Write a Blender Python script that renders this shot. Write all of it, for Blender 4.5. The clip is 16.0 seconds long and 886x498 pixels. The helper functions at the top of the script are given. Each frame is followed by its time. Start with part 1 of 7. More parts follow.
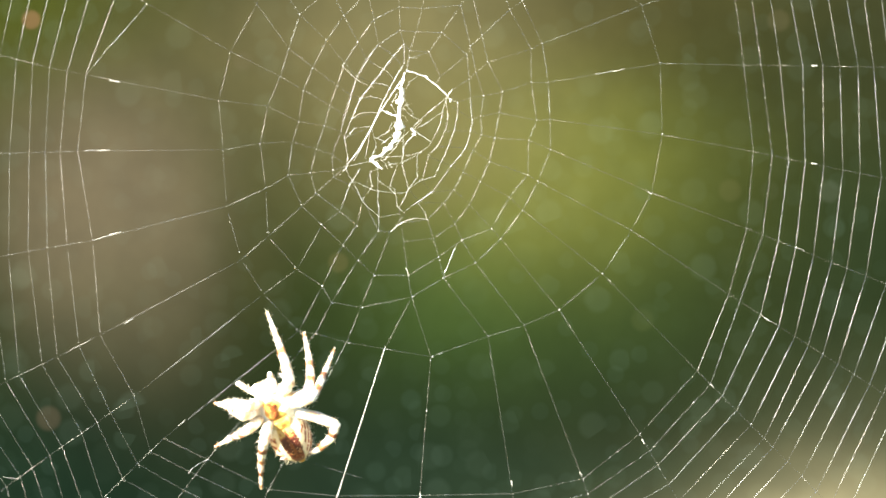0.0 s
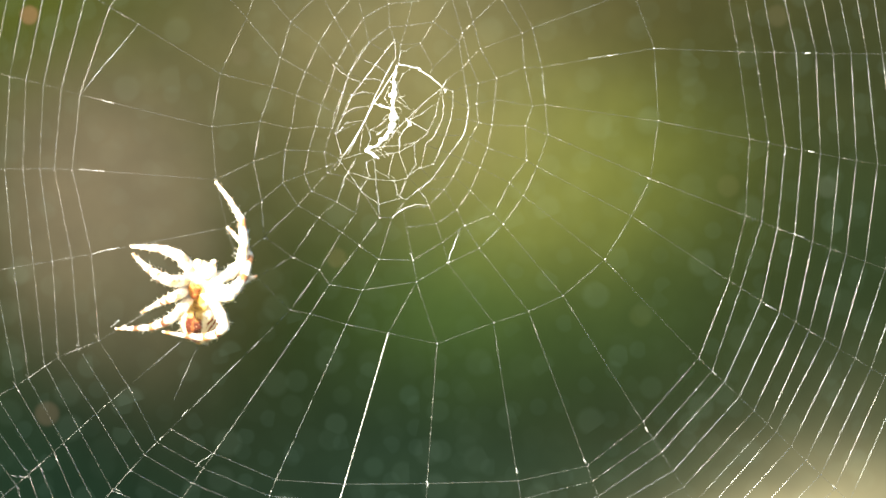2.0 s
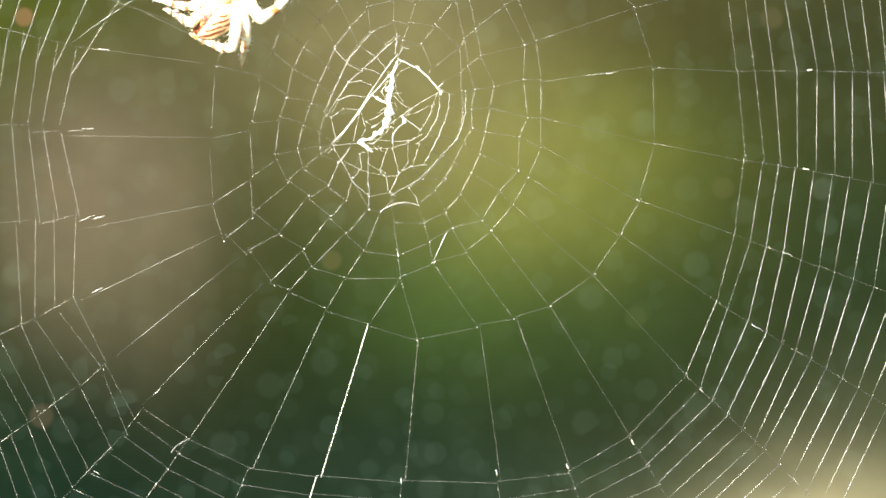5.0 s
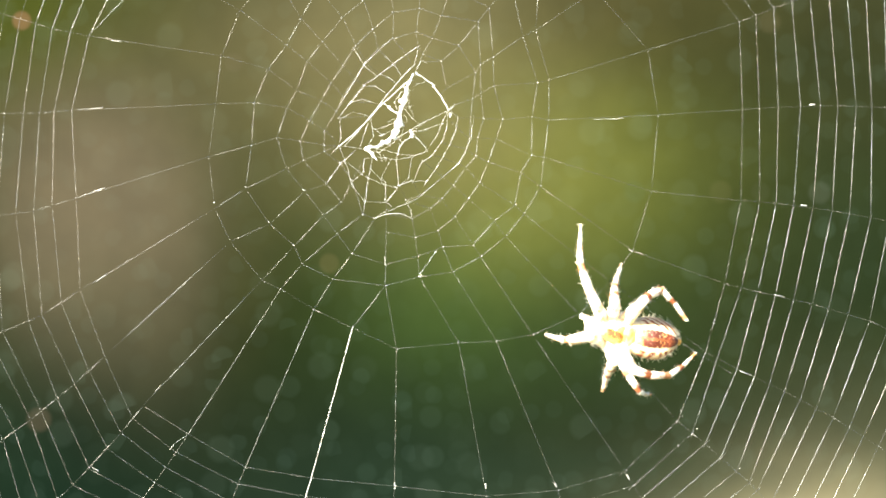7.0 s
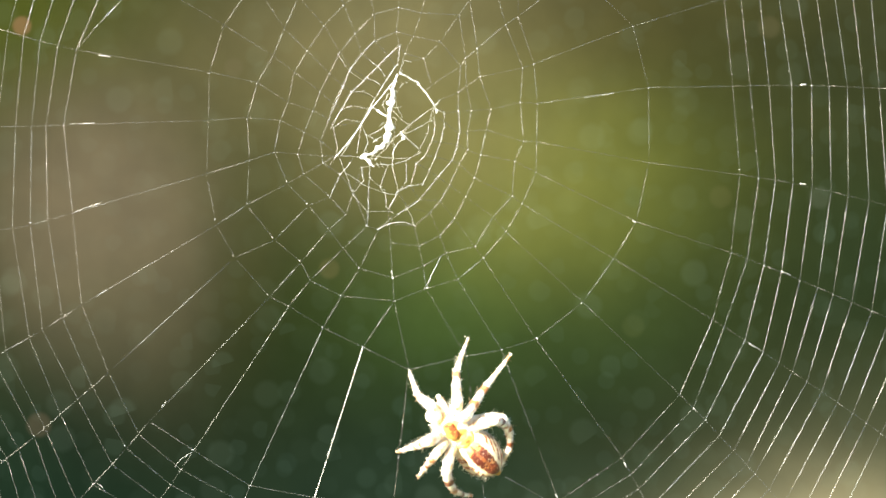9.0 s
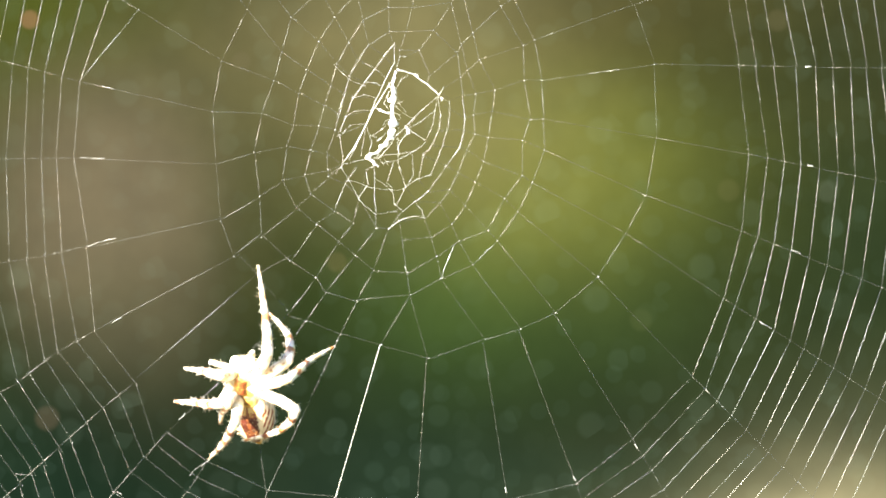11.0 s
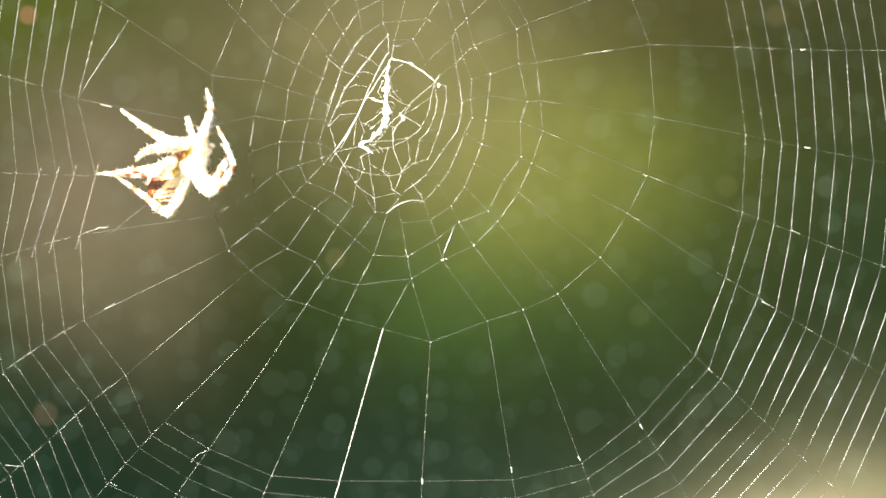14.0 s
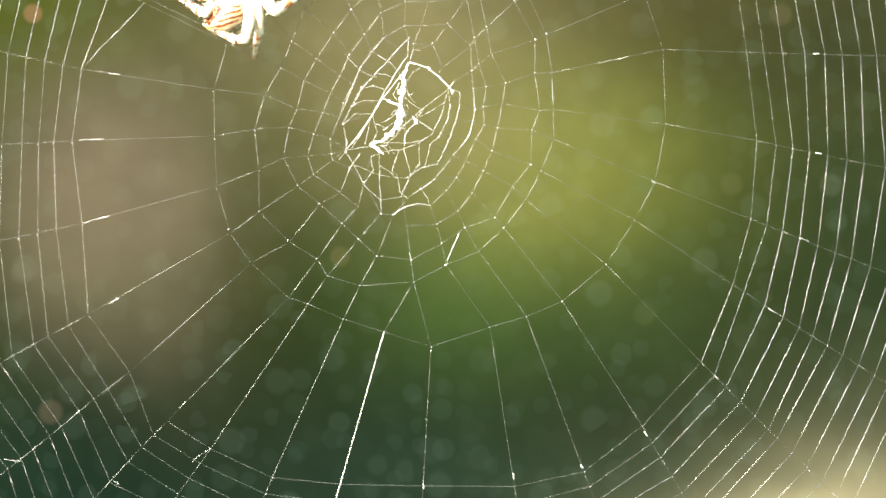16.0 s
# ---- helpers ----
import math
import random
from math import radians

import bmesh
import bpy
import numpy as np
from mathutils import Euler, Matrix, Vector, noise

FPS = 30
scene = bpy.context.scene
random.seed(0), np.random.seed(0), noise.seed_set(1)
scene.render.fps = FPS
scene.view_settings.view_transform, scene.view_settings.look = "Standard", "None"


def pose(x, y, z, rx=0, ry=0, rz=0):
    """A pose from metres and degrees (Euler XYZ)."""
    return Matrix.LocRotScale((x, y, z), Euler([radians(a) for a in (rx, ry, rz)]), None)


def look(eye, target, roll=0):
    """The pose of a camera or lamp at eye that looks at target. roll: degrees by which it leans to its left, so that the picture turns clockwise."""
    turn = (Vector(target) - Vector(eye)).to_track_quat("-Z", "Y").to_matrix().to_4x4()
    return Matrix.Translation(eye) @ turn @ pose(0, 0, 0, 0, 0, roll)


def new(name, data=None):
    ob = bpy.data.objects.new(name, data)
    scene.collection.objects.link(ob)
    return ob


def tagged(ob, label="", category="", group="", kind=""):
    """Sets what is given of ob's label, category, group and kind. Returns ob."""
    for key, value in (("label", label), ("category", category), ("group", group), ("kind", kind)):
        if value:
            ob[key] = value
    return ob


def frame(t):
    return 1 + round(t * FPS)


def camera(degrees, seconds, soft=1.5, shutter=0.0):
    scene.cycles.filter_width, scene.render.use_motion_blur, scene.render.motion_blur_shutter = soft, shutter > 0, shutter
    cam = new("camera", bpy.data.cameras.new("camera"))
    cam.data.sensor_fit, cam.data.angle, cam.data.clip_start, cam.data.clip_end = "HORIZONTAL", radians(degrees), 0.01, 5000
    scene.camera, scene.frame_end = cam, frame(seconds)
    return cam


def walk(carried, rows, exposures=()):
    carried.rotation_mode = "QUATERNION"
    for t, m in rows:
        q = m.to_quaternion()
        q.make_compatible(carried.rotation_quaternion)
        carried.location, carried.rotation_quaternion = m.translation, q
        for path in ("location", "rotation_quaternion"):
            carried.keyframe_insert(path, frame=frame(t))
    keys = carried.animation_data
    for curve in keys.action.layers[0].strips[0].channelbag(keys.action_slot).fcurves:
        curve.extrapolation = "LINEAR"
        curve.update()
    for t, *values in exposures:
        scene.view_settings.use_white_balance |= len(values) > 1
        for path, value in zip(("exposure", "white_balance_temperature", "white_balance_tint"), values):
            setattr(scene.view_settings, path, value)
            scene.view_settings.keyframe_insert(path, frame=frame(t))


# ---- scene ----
# An orb web in low sun before blurred greenery, and a garden spider laying its sticky spiral.
# Plan: x to the right, z up, the web in the plane y = 0; lists below are in millimetres round the middle of the view.
MM = 0.001
HIGH = 1.2                      # height of the middle of the view over the ground
REACH = 0.2048                  # camera to web
cam = camera(30.0, 16.0, soft=1.7)

# slight play of the camera on its stand: time, drift of the far view to the right and up (mm at the web)
PLAY = [
    (0, 0.21, -0.56),
    (0.5, 0.21, -0.21),
    (1, 0, -0.14),
    (1.5, 0, 0),
    (2, 0, 0),
    (2.5, 0, 0.21),
    (3, 0.07, 0.28),
    (3.5, -0.14, 0),
    (4, -0.14, 0),
    (4.2, -0.21, 0),
    (6.3, -0.98, -0.77),
    (6.5, -0.98, -0.77),
    (7, -0.91, -0.7),
    (7.5, -0.77, -0.91),
    (8, -0.91, -1.4),
    (8.5, -0.77, -1.4),
    (9, -0.91, -1.33),
    (9.2, -0.84, -1.26),
    (11.3, 0.07, -0.28),
    (11.5, 0.07, -0.14),
    (12, 0, -0.14),
    (12.5, 0, 0),
    (13, 0.07, 0.21),
    (13.5, 0.07, 0.42),
    (14, -0.14, 0),
    (14.5, -0.14, 0),
    (15, 0.07, 0.21),
    (15.5, 0.28, 0.21),
    (16, 0.42, 0.21)]


def camera_pose(dx, dz):
    eye = Vector((0, -REACH, HIGH))
    return look(eye, eye + Vector((-dx * MM, REACH, -dz * MM)))



# ---- light ----
EXPOSURE = 3.0
# the clip's own small changes of brightness, in stops
BREATH = [(0, 0.0), (1.5, 0.05), (4.0, 0.08), (6.5, 0.05), (7.0, 0.03), (7.5, -0.22), (8.5, -0.22), (9.0, -0.15), (11.5, 0.0), (12.5, 0.05), (13.0, 0.07), (13.5, 0.15), (14.0, 0.06), (15.0, 0.08), (15.5, 0.09), (16.0, 0.2)]
walk(cam, [(t, camera_pose(dx, dz)) for t, dx, dz in PLAY], [(t, EXPOSURE + e) for t, e in BREATH])
TO_SUN = Vector((-0.80, -0.92, 0.52)).normalized()
world = bpy.data.worlds.new("sky")
scene.world = world
world.use_nodes = True
sky = world.node_tree.nodes.new("ShaderNodeTexSky")
sky.sky_type, sky.sun_disc = "NISHITA", False
sky.sun_elevation = math.asin(TO_SUN.z)
sky.sun_rotation = math.atan2(TO_SUN.x, TO_SUN.y)
world.node_tree.links.new(sky.outputs[0], world.node_tree.nodes["Background"].inputs[0])
world.node_tree.nodes["Background"].inputs[1].default_value = 0.05
lamp = bpy.data.lights.new("sun", "SUN")
lamp.energy, lamp.angle, lamp.color = 4.6, radians(0.5), (1.0, 0.89, 0.70)
sun = new("sun", lamp)
sun.matrix_world = look(TO_SUN * 3, (0, 0, 0))


# ---- materials ----
def material(name):
    m = bpy.data.materials.new(name)
    m.use_nodes = True
    nt = m.node_tree
    return m, nt, nt.nodes["Principled BSDF"], nt.nodes["Material Output"]


def node(nt, kind, **inputs):
    n = nt.nodes.new("ShaderNode" + kind)
    for k, v in inputs.items():
        n.inputs[int(k[1:]) if k[0] == "i" and k[1:].isdigit() else k].default_value = v
    return n


def math_node(nt, op, a, b=None, clamp=False):
    n = nt.nodes.new("ShaderNodeMath")
    n.operation, n.use_clamp = op, clamp
    for i, v in enumerate((a, b)):
        if v is None:
            continue
        if isinstance(v, (int, float)):
            n.inputs[i].default_value = v
        else:
            nt.links.new(v, n.inputs[i])
    return n.outputs[0]


def ramp(nt, fac, stops):
    n = nt.nodes.new("ShaderNodeValToRGB")
    while len(n.color_ramp.elements) < len(stops):
        n.color_ramp.elements.new(0.5)
    for e, (at, c) in zip(n.color_ramp.elements, stops):
        e.position, e.color = at, (*c, 1)
    nt.links.new(fac, n.inputs[0])
    return n.outputs[0]


def noise_tex(nt, vector, scale, detail=2.0):
    n = node(nt, "TexNoise", Scale=scale, Detail=detail)
    nt.links.new(vector, n.inputs["Vector"])
    return n.outputs["Fac"]


def silk(name, clear, uneven, rough, grain, gloss=0.4, pale=0.3, dull=0.3):
    """White silk: thin, half clear, a little uneven along its length and from thread to thread."""
    m, nt, bsdf, out = material(name)
    co = nt.nodes.new("ShaderNodeTexCoord").outputs["Object"]
    info = nt.nodes.new("ShaderNodeObjectInfo")
    shift = nt.nodes.new("ShaderNodeVectorMath")
    nt.links.new(co, shift.inputs[0])
    comb = node(nt, "CombineXYZ")
    nt.links.new(math_node(nt, "MULTIPLY", info.outputs["Random"], 3.0), comb.inputs[0])
    nt.links.new(comb.outputs[0], shift.inputs[1])
    long_n = noise_tex(nt, shift.outputs[0], grain * 0.15, 1.0)
    fine_n = noise_tex(nt, shift.outputs[0], grain, 2.0)
    mixed = math_node(nt, "ADD", math_node(nt, "MULTIPLY", long_n, 0.55), math_node(nt, "MULTIPLY", fine_n, 0.45))
    own = math_node(nt, "MULTIPLY", math_node(nt, "SUBTRACT", info.outputs["Random"], 0.5), uneven * 0.8)
    swing = math_node(nt, "MULTIPLY", math_node(nt, "SUBTRACT", mixed, 0.5), uneven * 3.0)
    fac = math_node(nt, "ADD", math_node(nt, "ADD", own, swing), clear, clamp=True)
    bsdf.inputs["Base Color"].default_value = (0.76 * dull, 0.79 * dull, 0.80 * dull, 1)
    bsdf.inputs["Roughness"].default_value = 0.5
    shine = node(nt, "BsdfGlossy", Roughness=rough)
    # a trace of colour that differs from thread to thread
    sheen = ramp(nt, info.outputs["Random"], [(0.0, (0.97 * pale, 0.95 * pale, 0.93 * pale)), (0.5, (0.92 * pale, 0.96 * pale, 0.98 * pale)), (1.0, (0.84 * pale, 0.95 * pale, pale))])
    nt.links.new(sheen, shine.inputs[0])
    both = node(nt, "MixShader", Fac=gloss)
    nt.links.new(bsdf.outputs[0], both.inputs[1])
    nt.links.new(shine.outputs[0], both.inputs[2])
    see = node(nt, "BsdfTransparent")
    mix = nt.nodes.new("ShaderNodeMixShader")
    nt.links.new(fac, mix.inputs[0])
    nt.links.new(both.outputs[0], mix.inputs[1])
    nt.links.new(see.outputs[0], mix.inputs[2])
    nt.links.new(mix.outputs[0], out.inputs[0])
    return m


SILK_DRY = silk("dry_silk", 0.58, 0.16, 0.40, 900, 0.75, 0.22, 0.13)
SILK_STICKY = silk("sticky_silk", 0.56, 0.26, 0.42, 500, 0.75, 0.32, 0.19)
SILK_GUM = silk("silk_gum", 0.15, 0.10, 0.3, 900, 0.4, 0.6, 0.6)
SILK_THICK = silk("matted_silk", 0.40, 0.20, 0.45, 2600, 0.5, 0.8, 0.7)
SILK_CLUMP = silk("clumped_silk", 0.10, 0.10, 0.5, 2500, 0.2, 1.0, 1.0)
# paler and less clear than the rest: a thread's glint put into its colour
SILK_BRIGHT = silk("glint_silk", 0.34, 0.20, 0.35, 1500, 0.7, 0.7, 0.4)


def leg_material(name, rust):
    """Pale straw chitin with rust rings near the joints."""
    m, nt, bsdf, out = material(name)
    tc = nt.nodes.new("ShaderNodeTexCoord")
    sep = node(nt, "SeparateXYZ")
    nt.links.new(tc.outputs["Generated"], sep.inputs[0])
    wob = noise_tex(nt, tc.outputs["Object"], 1400, 3)
    along = math_node(nt, "ADD", sep.outputs[0], math_node(nt, "MULTIPLY", math_node(nt, "SUBTRACT", wob, 0.5), 0.16))
    pale = (0.82, 0.78, 0.70)
    col = ramp(nt, along, [(0.0, pale), (0.48, pale), (0.68, rust), (0.86, rust), (1.0, pale)])
    speck = node(nt, "MixRGB")
    speck.blend_type = "MULTIPLY"
    spots = node(nt, "MapRange", i1=0.56, i2=0.70, i3=0.0, i4=0.75)
    nt.links.new(noise_tex(nt, tc.outputs["Object"], 1500, 3), spots.inputs[0])
    nt.links.new(spots.outputs[0], speck.inputs[0])
    nt.links.new(col, speck.inputs[1])
    speck.inputs[2].default_value = (0.34, 0.15, 0.06, 1)
    nt.links.new(speck.outputs[0], bsdf.inputs["Base Color"])
    bsdf.inputs["Roughness"].default_value = 0.4
    bsdf.inputs["Subsurface Weight"].default_value = 0.5
    bsdf.inputs["Subsurface Scale"].default_value = 1.0
    bsdf.inputs["Subsurface Radius"].default_value = (0.0010, 0.0008, 0.0006)
    return m


def body_material(name, pale, rust, dark, scale, edges, barred=0.45):
    """Pale cuticle with rust and brown marks in cross bars and blotches."""
    m, nt, bsdf, out = material(name)
    tc = nt.nodes.new("ShaderNodeTexCoord")
    sep = node(nt, "SeparateXYZ")
    nt.links.new(tc.outputs["Object"], sep.inputs[0])
    blot = noise_tex(nt, tc.outputs["Object"], scale, 3)
    bars = node(nt, "TexWave", Scale=scale * 0.42, Distortion=11.0, Detail=3.0)
    bars.bands_direction = "X"
    nt.links.new(tc.outputs["Object"], bars.inputs["Vector"])
    off = math_node(nt, "ABSOLUTE", math_node(nt, "MULTIPLY", sep.outputs[1], 1 / (edges * MM)))
    mid = math_node(nt, "SUBTRACT", 1.0, off, clamp=True)
    mark = math_node(nt, "MULTIPLY", mid, math_node(nt, "ADD", math_node(nt, "MULTIPLY", blot, 0.9), math_node(nt, "MULTIPLY", bars.outputs["Fac"], barred)))
    col = ramp(nt, mark, [(0.0, pale), (0.30, pale), (0.40, rust), (0.62, rust), (0.80, dark)])
    nt.links.new(col, bsdf.inputs["Base Color"])
    bsdf.inputs["Roughness"].default_value = 0.45
    bsdf.inputs["Subsurface Weight"].default_value = 0.4
    bsdf.inputs["Subsurface Scale"].default_value = 1.0
    bsdf.inputs["Subsurface Radius"].default_value = (0.0007, 0.0005, 0.0003)
    bump = node(nt, "Bump", Strength=0.4, Distance=0.0002)
    nt.links.new(noise_tex(nt, tc.outputs["Object"], 2600, 3), bump.inputs["Height"])
    nt.links.new(bump.outputs[0], bsdf.inputs["Normal"])
    return m


def abdomen_material():
    """Cream cuticle: a brown field cut by pale bars before the spinnerets, a pale line either side of it, slanting dark stripes on rusty flanks."""
    m, nt, bsdf, out = material("abdomen_cuticle")
    tc = nt.nodes.new("ShaderNodeTexCoord")
    sep = node(nt, "SeparateXYZ")
    nt.links.new(tc.outputs["Object"], sep.inputs[0])
    blot = noise_tex(nt, tc.outputs["Object"], 1900, 3)
    wob = math_node(nt, "MULTIPLY", math_node(nt, "SUBTRACT", blot, 0.5), 0.6)
    x = math_node(nt, "ADD", math_node(nt, "MULTIPLY", sep.outputs[0], -1 / (8.0 * MM)), math_node(nt, "MULTIPLY", wob, 0.5))
    # way round the body from the middle of the underside, in quarter turns
    y = math_node(nt, "ADD", math_node(nt, "MULTIPLY", math_node(nt, "ARCTAN2", math_node(nt, "ABSOLUTE", sep.outputs[1]), sep.outputs[2]), 2 / math.pi), math_node(nt, "MULTIPLY", wob, 0.3))
    cream, yellow, rust, brown = (0.66, 0.56, 0.38), (0.46, 0.30, 0.09), (0.17, 0.036, 0.012), (0.062, 0.011, 0.005)
    field = ramp(nt, x, [(0.22, yellow), (0.36, yellow), (0.41, rust), (0.46, brown), (0.69, brown), (0.705, (0.34, 0.16, 0.06)), (0.72, (0.34, 0.16, 0.06)), (0.74, brown), (0.82, rust), (0.93, brown)])
    stripes = node(nt, "TexWave", Scale=520.0, Distortion=5.0, Detail=4.0)
    stripes.bands_direction = "DIAGONAL"
    nt.links.new(tc.outputs["Object"], stripes.inputs["Vector"])
    flank = ramp(nt, stripes.outputs["Fac"], [(0.10, rust), (0.30, (0.34, 0.11, 0.035)), (0.52, (0.42, 0.18, 0.06)), (0.66, cream), (1.0, cream)])
    middle = nt.nodes.new("ShaderNodeMixRGB")
    nt.links.new(ramp(nt, y, [(0.03, (1, 1, 1)), (0.06, (0, 0, 0))]), middle.inputs[0])
    nt.links.new(field, middle.inputs[1])
    middle.inputs[2].default_value = (0.16, 0.05, 0.015, 1)
    side = ramp(nt, y, [(0.28, (0, 0, 0)), (0.34, (1, 1, 1))])
    both = nt.nodes.new("ShaderNodeMixRGB")
    nt.links.new(side, both.inputs[0])
    nt.links.new(middle.outputs[0], both.inputs[1])
    both.inputs[2].default_value = (*cream, 1)
    band = math_node(nt, "MULTIPLY", ramp(nt, y, [(0.44, (0, 0, 0)), (0.50, (1, 1, 1)), (1.0, (1, 1, 1)), (1.15, (0, 0, 0))]), ramp(nt, x, [(0.28, (0, 0, 0)), (0.38, (1, 1, 1))]))
    spotted = nt.nodes.new("ShaderNodeMixRGB")
    nt.links.new(band, spotted.inputs[0])
    nt.links.new(both.outputs[0], spotted.inputs[1])
    nt.links.new(flank, spotted.inputs[2])
    # pale flecks all over
    flecks = nt.nodes.new("ShaderNodeMixRGB")
    nt.links.new(ramp(nt, noise_tex(nt, tc.outputs["Object"], 3200, 2), [(0.62, (0, 0, 0)), (0.72, (0.5, 0.5, 0.5))]), flecks.inputs[0])
    nt.links.new(spotted.outputs[0], flecks.inputs[1])
    flecks.inputs[2].default_value = (*cream, 1)
    nt.links.new(flecks.outputs[0], bsdf.inputs["Base Color"])
    bsdf.inputs["Roughness"].default_value = 0.45
    bsdf.inputs["Subsurface Weight"].default_value = 0.15
    bsdf.inputs["Subsurface Scale"].default_value = 1.0
    bsdf.inputs["Subsurface Radius"].default_value = (0.0006, 0.0003, 0.00015)
    bump = node(nt, "Bump", Strength=0.4, Distance=0.0002)
    nt.links.new(noise_tex(nt, tc.outputs["Object"], 2600, 3), bump.inputs["Height"])
    nt.links.new(bump.outputs[0], bsdf.inputs["Normal"])
    return m


def plain(name, colour, rough):
    m, nt, bsdf, out = material(name)
    tc = nt.nodes.new("ShaderNodeTexCoord")
    nt.links.new(ramp(nt, noise_tex(nt, tc.outputs["Object"], 2000, 3), [(0.3, tuple(c * 0.8 for c in colour)), (0.7, colour)]), bsdf.inputs["Base Color"])
    bsdf.inputs["Roughness"].default_value = rough
    return m


LEG = leg_material("pale_leg_chitin", (0.68, 0.56, 0.38))
LEG_FAINT = leg_material("faintly_ringed_leg_chitin", (0.40, 0.18, 0.07))
LEG_RINGED = leg_material("ringed_leg_chitin", (0.18, 0.055, 0.018))
ABDOMEN = abdomen_material()
CARAPACE = body_material("carapace_cuticle", (0.76, 0.71, 0.60), (0.52, 0.36, 0.09), (0.40, 0.22, 0.04), 420, 1.9)
STERNUM = body_material("sternum_cuticle", (0.42, 0.20, 0.05), (0.18, 0.046, 0.013), (0.09, 0.022, 0.007), 2200, 1.5, 0.1)
HEAD = body_material("head_cuticle", (0.78, 0.74, 0.64), (0.66, 0.56, 0.36), (0.50, 0.36, 0.16), 700, 1.2)
WAIST = body_material("waist_cuticle", (0.55, 0.40, 0.14), (0.36, 0.20, 0.04), (0.20, 0.085, 0.015), 1100, 1.5)
HAIR = plain("pale_hair", (0.85, 0.80, 0.70), 0.5)
HAIR_THROUGH = HAIR.node_tree.nodes.new("ShaderNodeBsdfTranslucent")
HAIR_THROUGH.inputs[0].default_value = (0.85, 0.80, 0.70, 1)
HAIR_MIX = node(HAIR.node_tree, "MixShader", Fac=0.5)
HAIR.node_tree.links.new(HAIR.node_tree.nodes["Principled BSDF"].outputs[0], HAIR_MIX.inputs[1])
HAIR.node_tree.links.new(HAIR_THROUGH.outputs[0], HAIR_MIX.inputs[2])
HAIR.node_tree.links.new(HAIR_MIX.outputs[0], HAIR.node_tree.nodes["Material Output"].inputs[0])


def lin(r, g, b):
    return tuple((c / 255 / 12.92 if c < 10 else ((c / 255 + 0.055) / 1.055) ** 2.4) for c in (r, g, b))


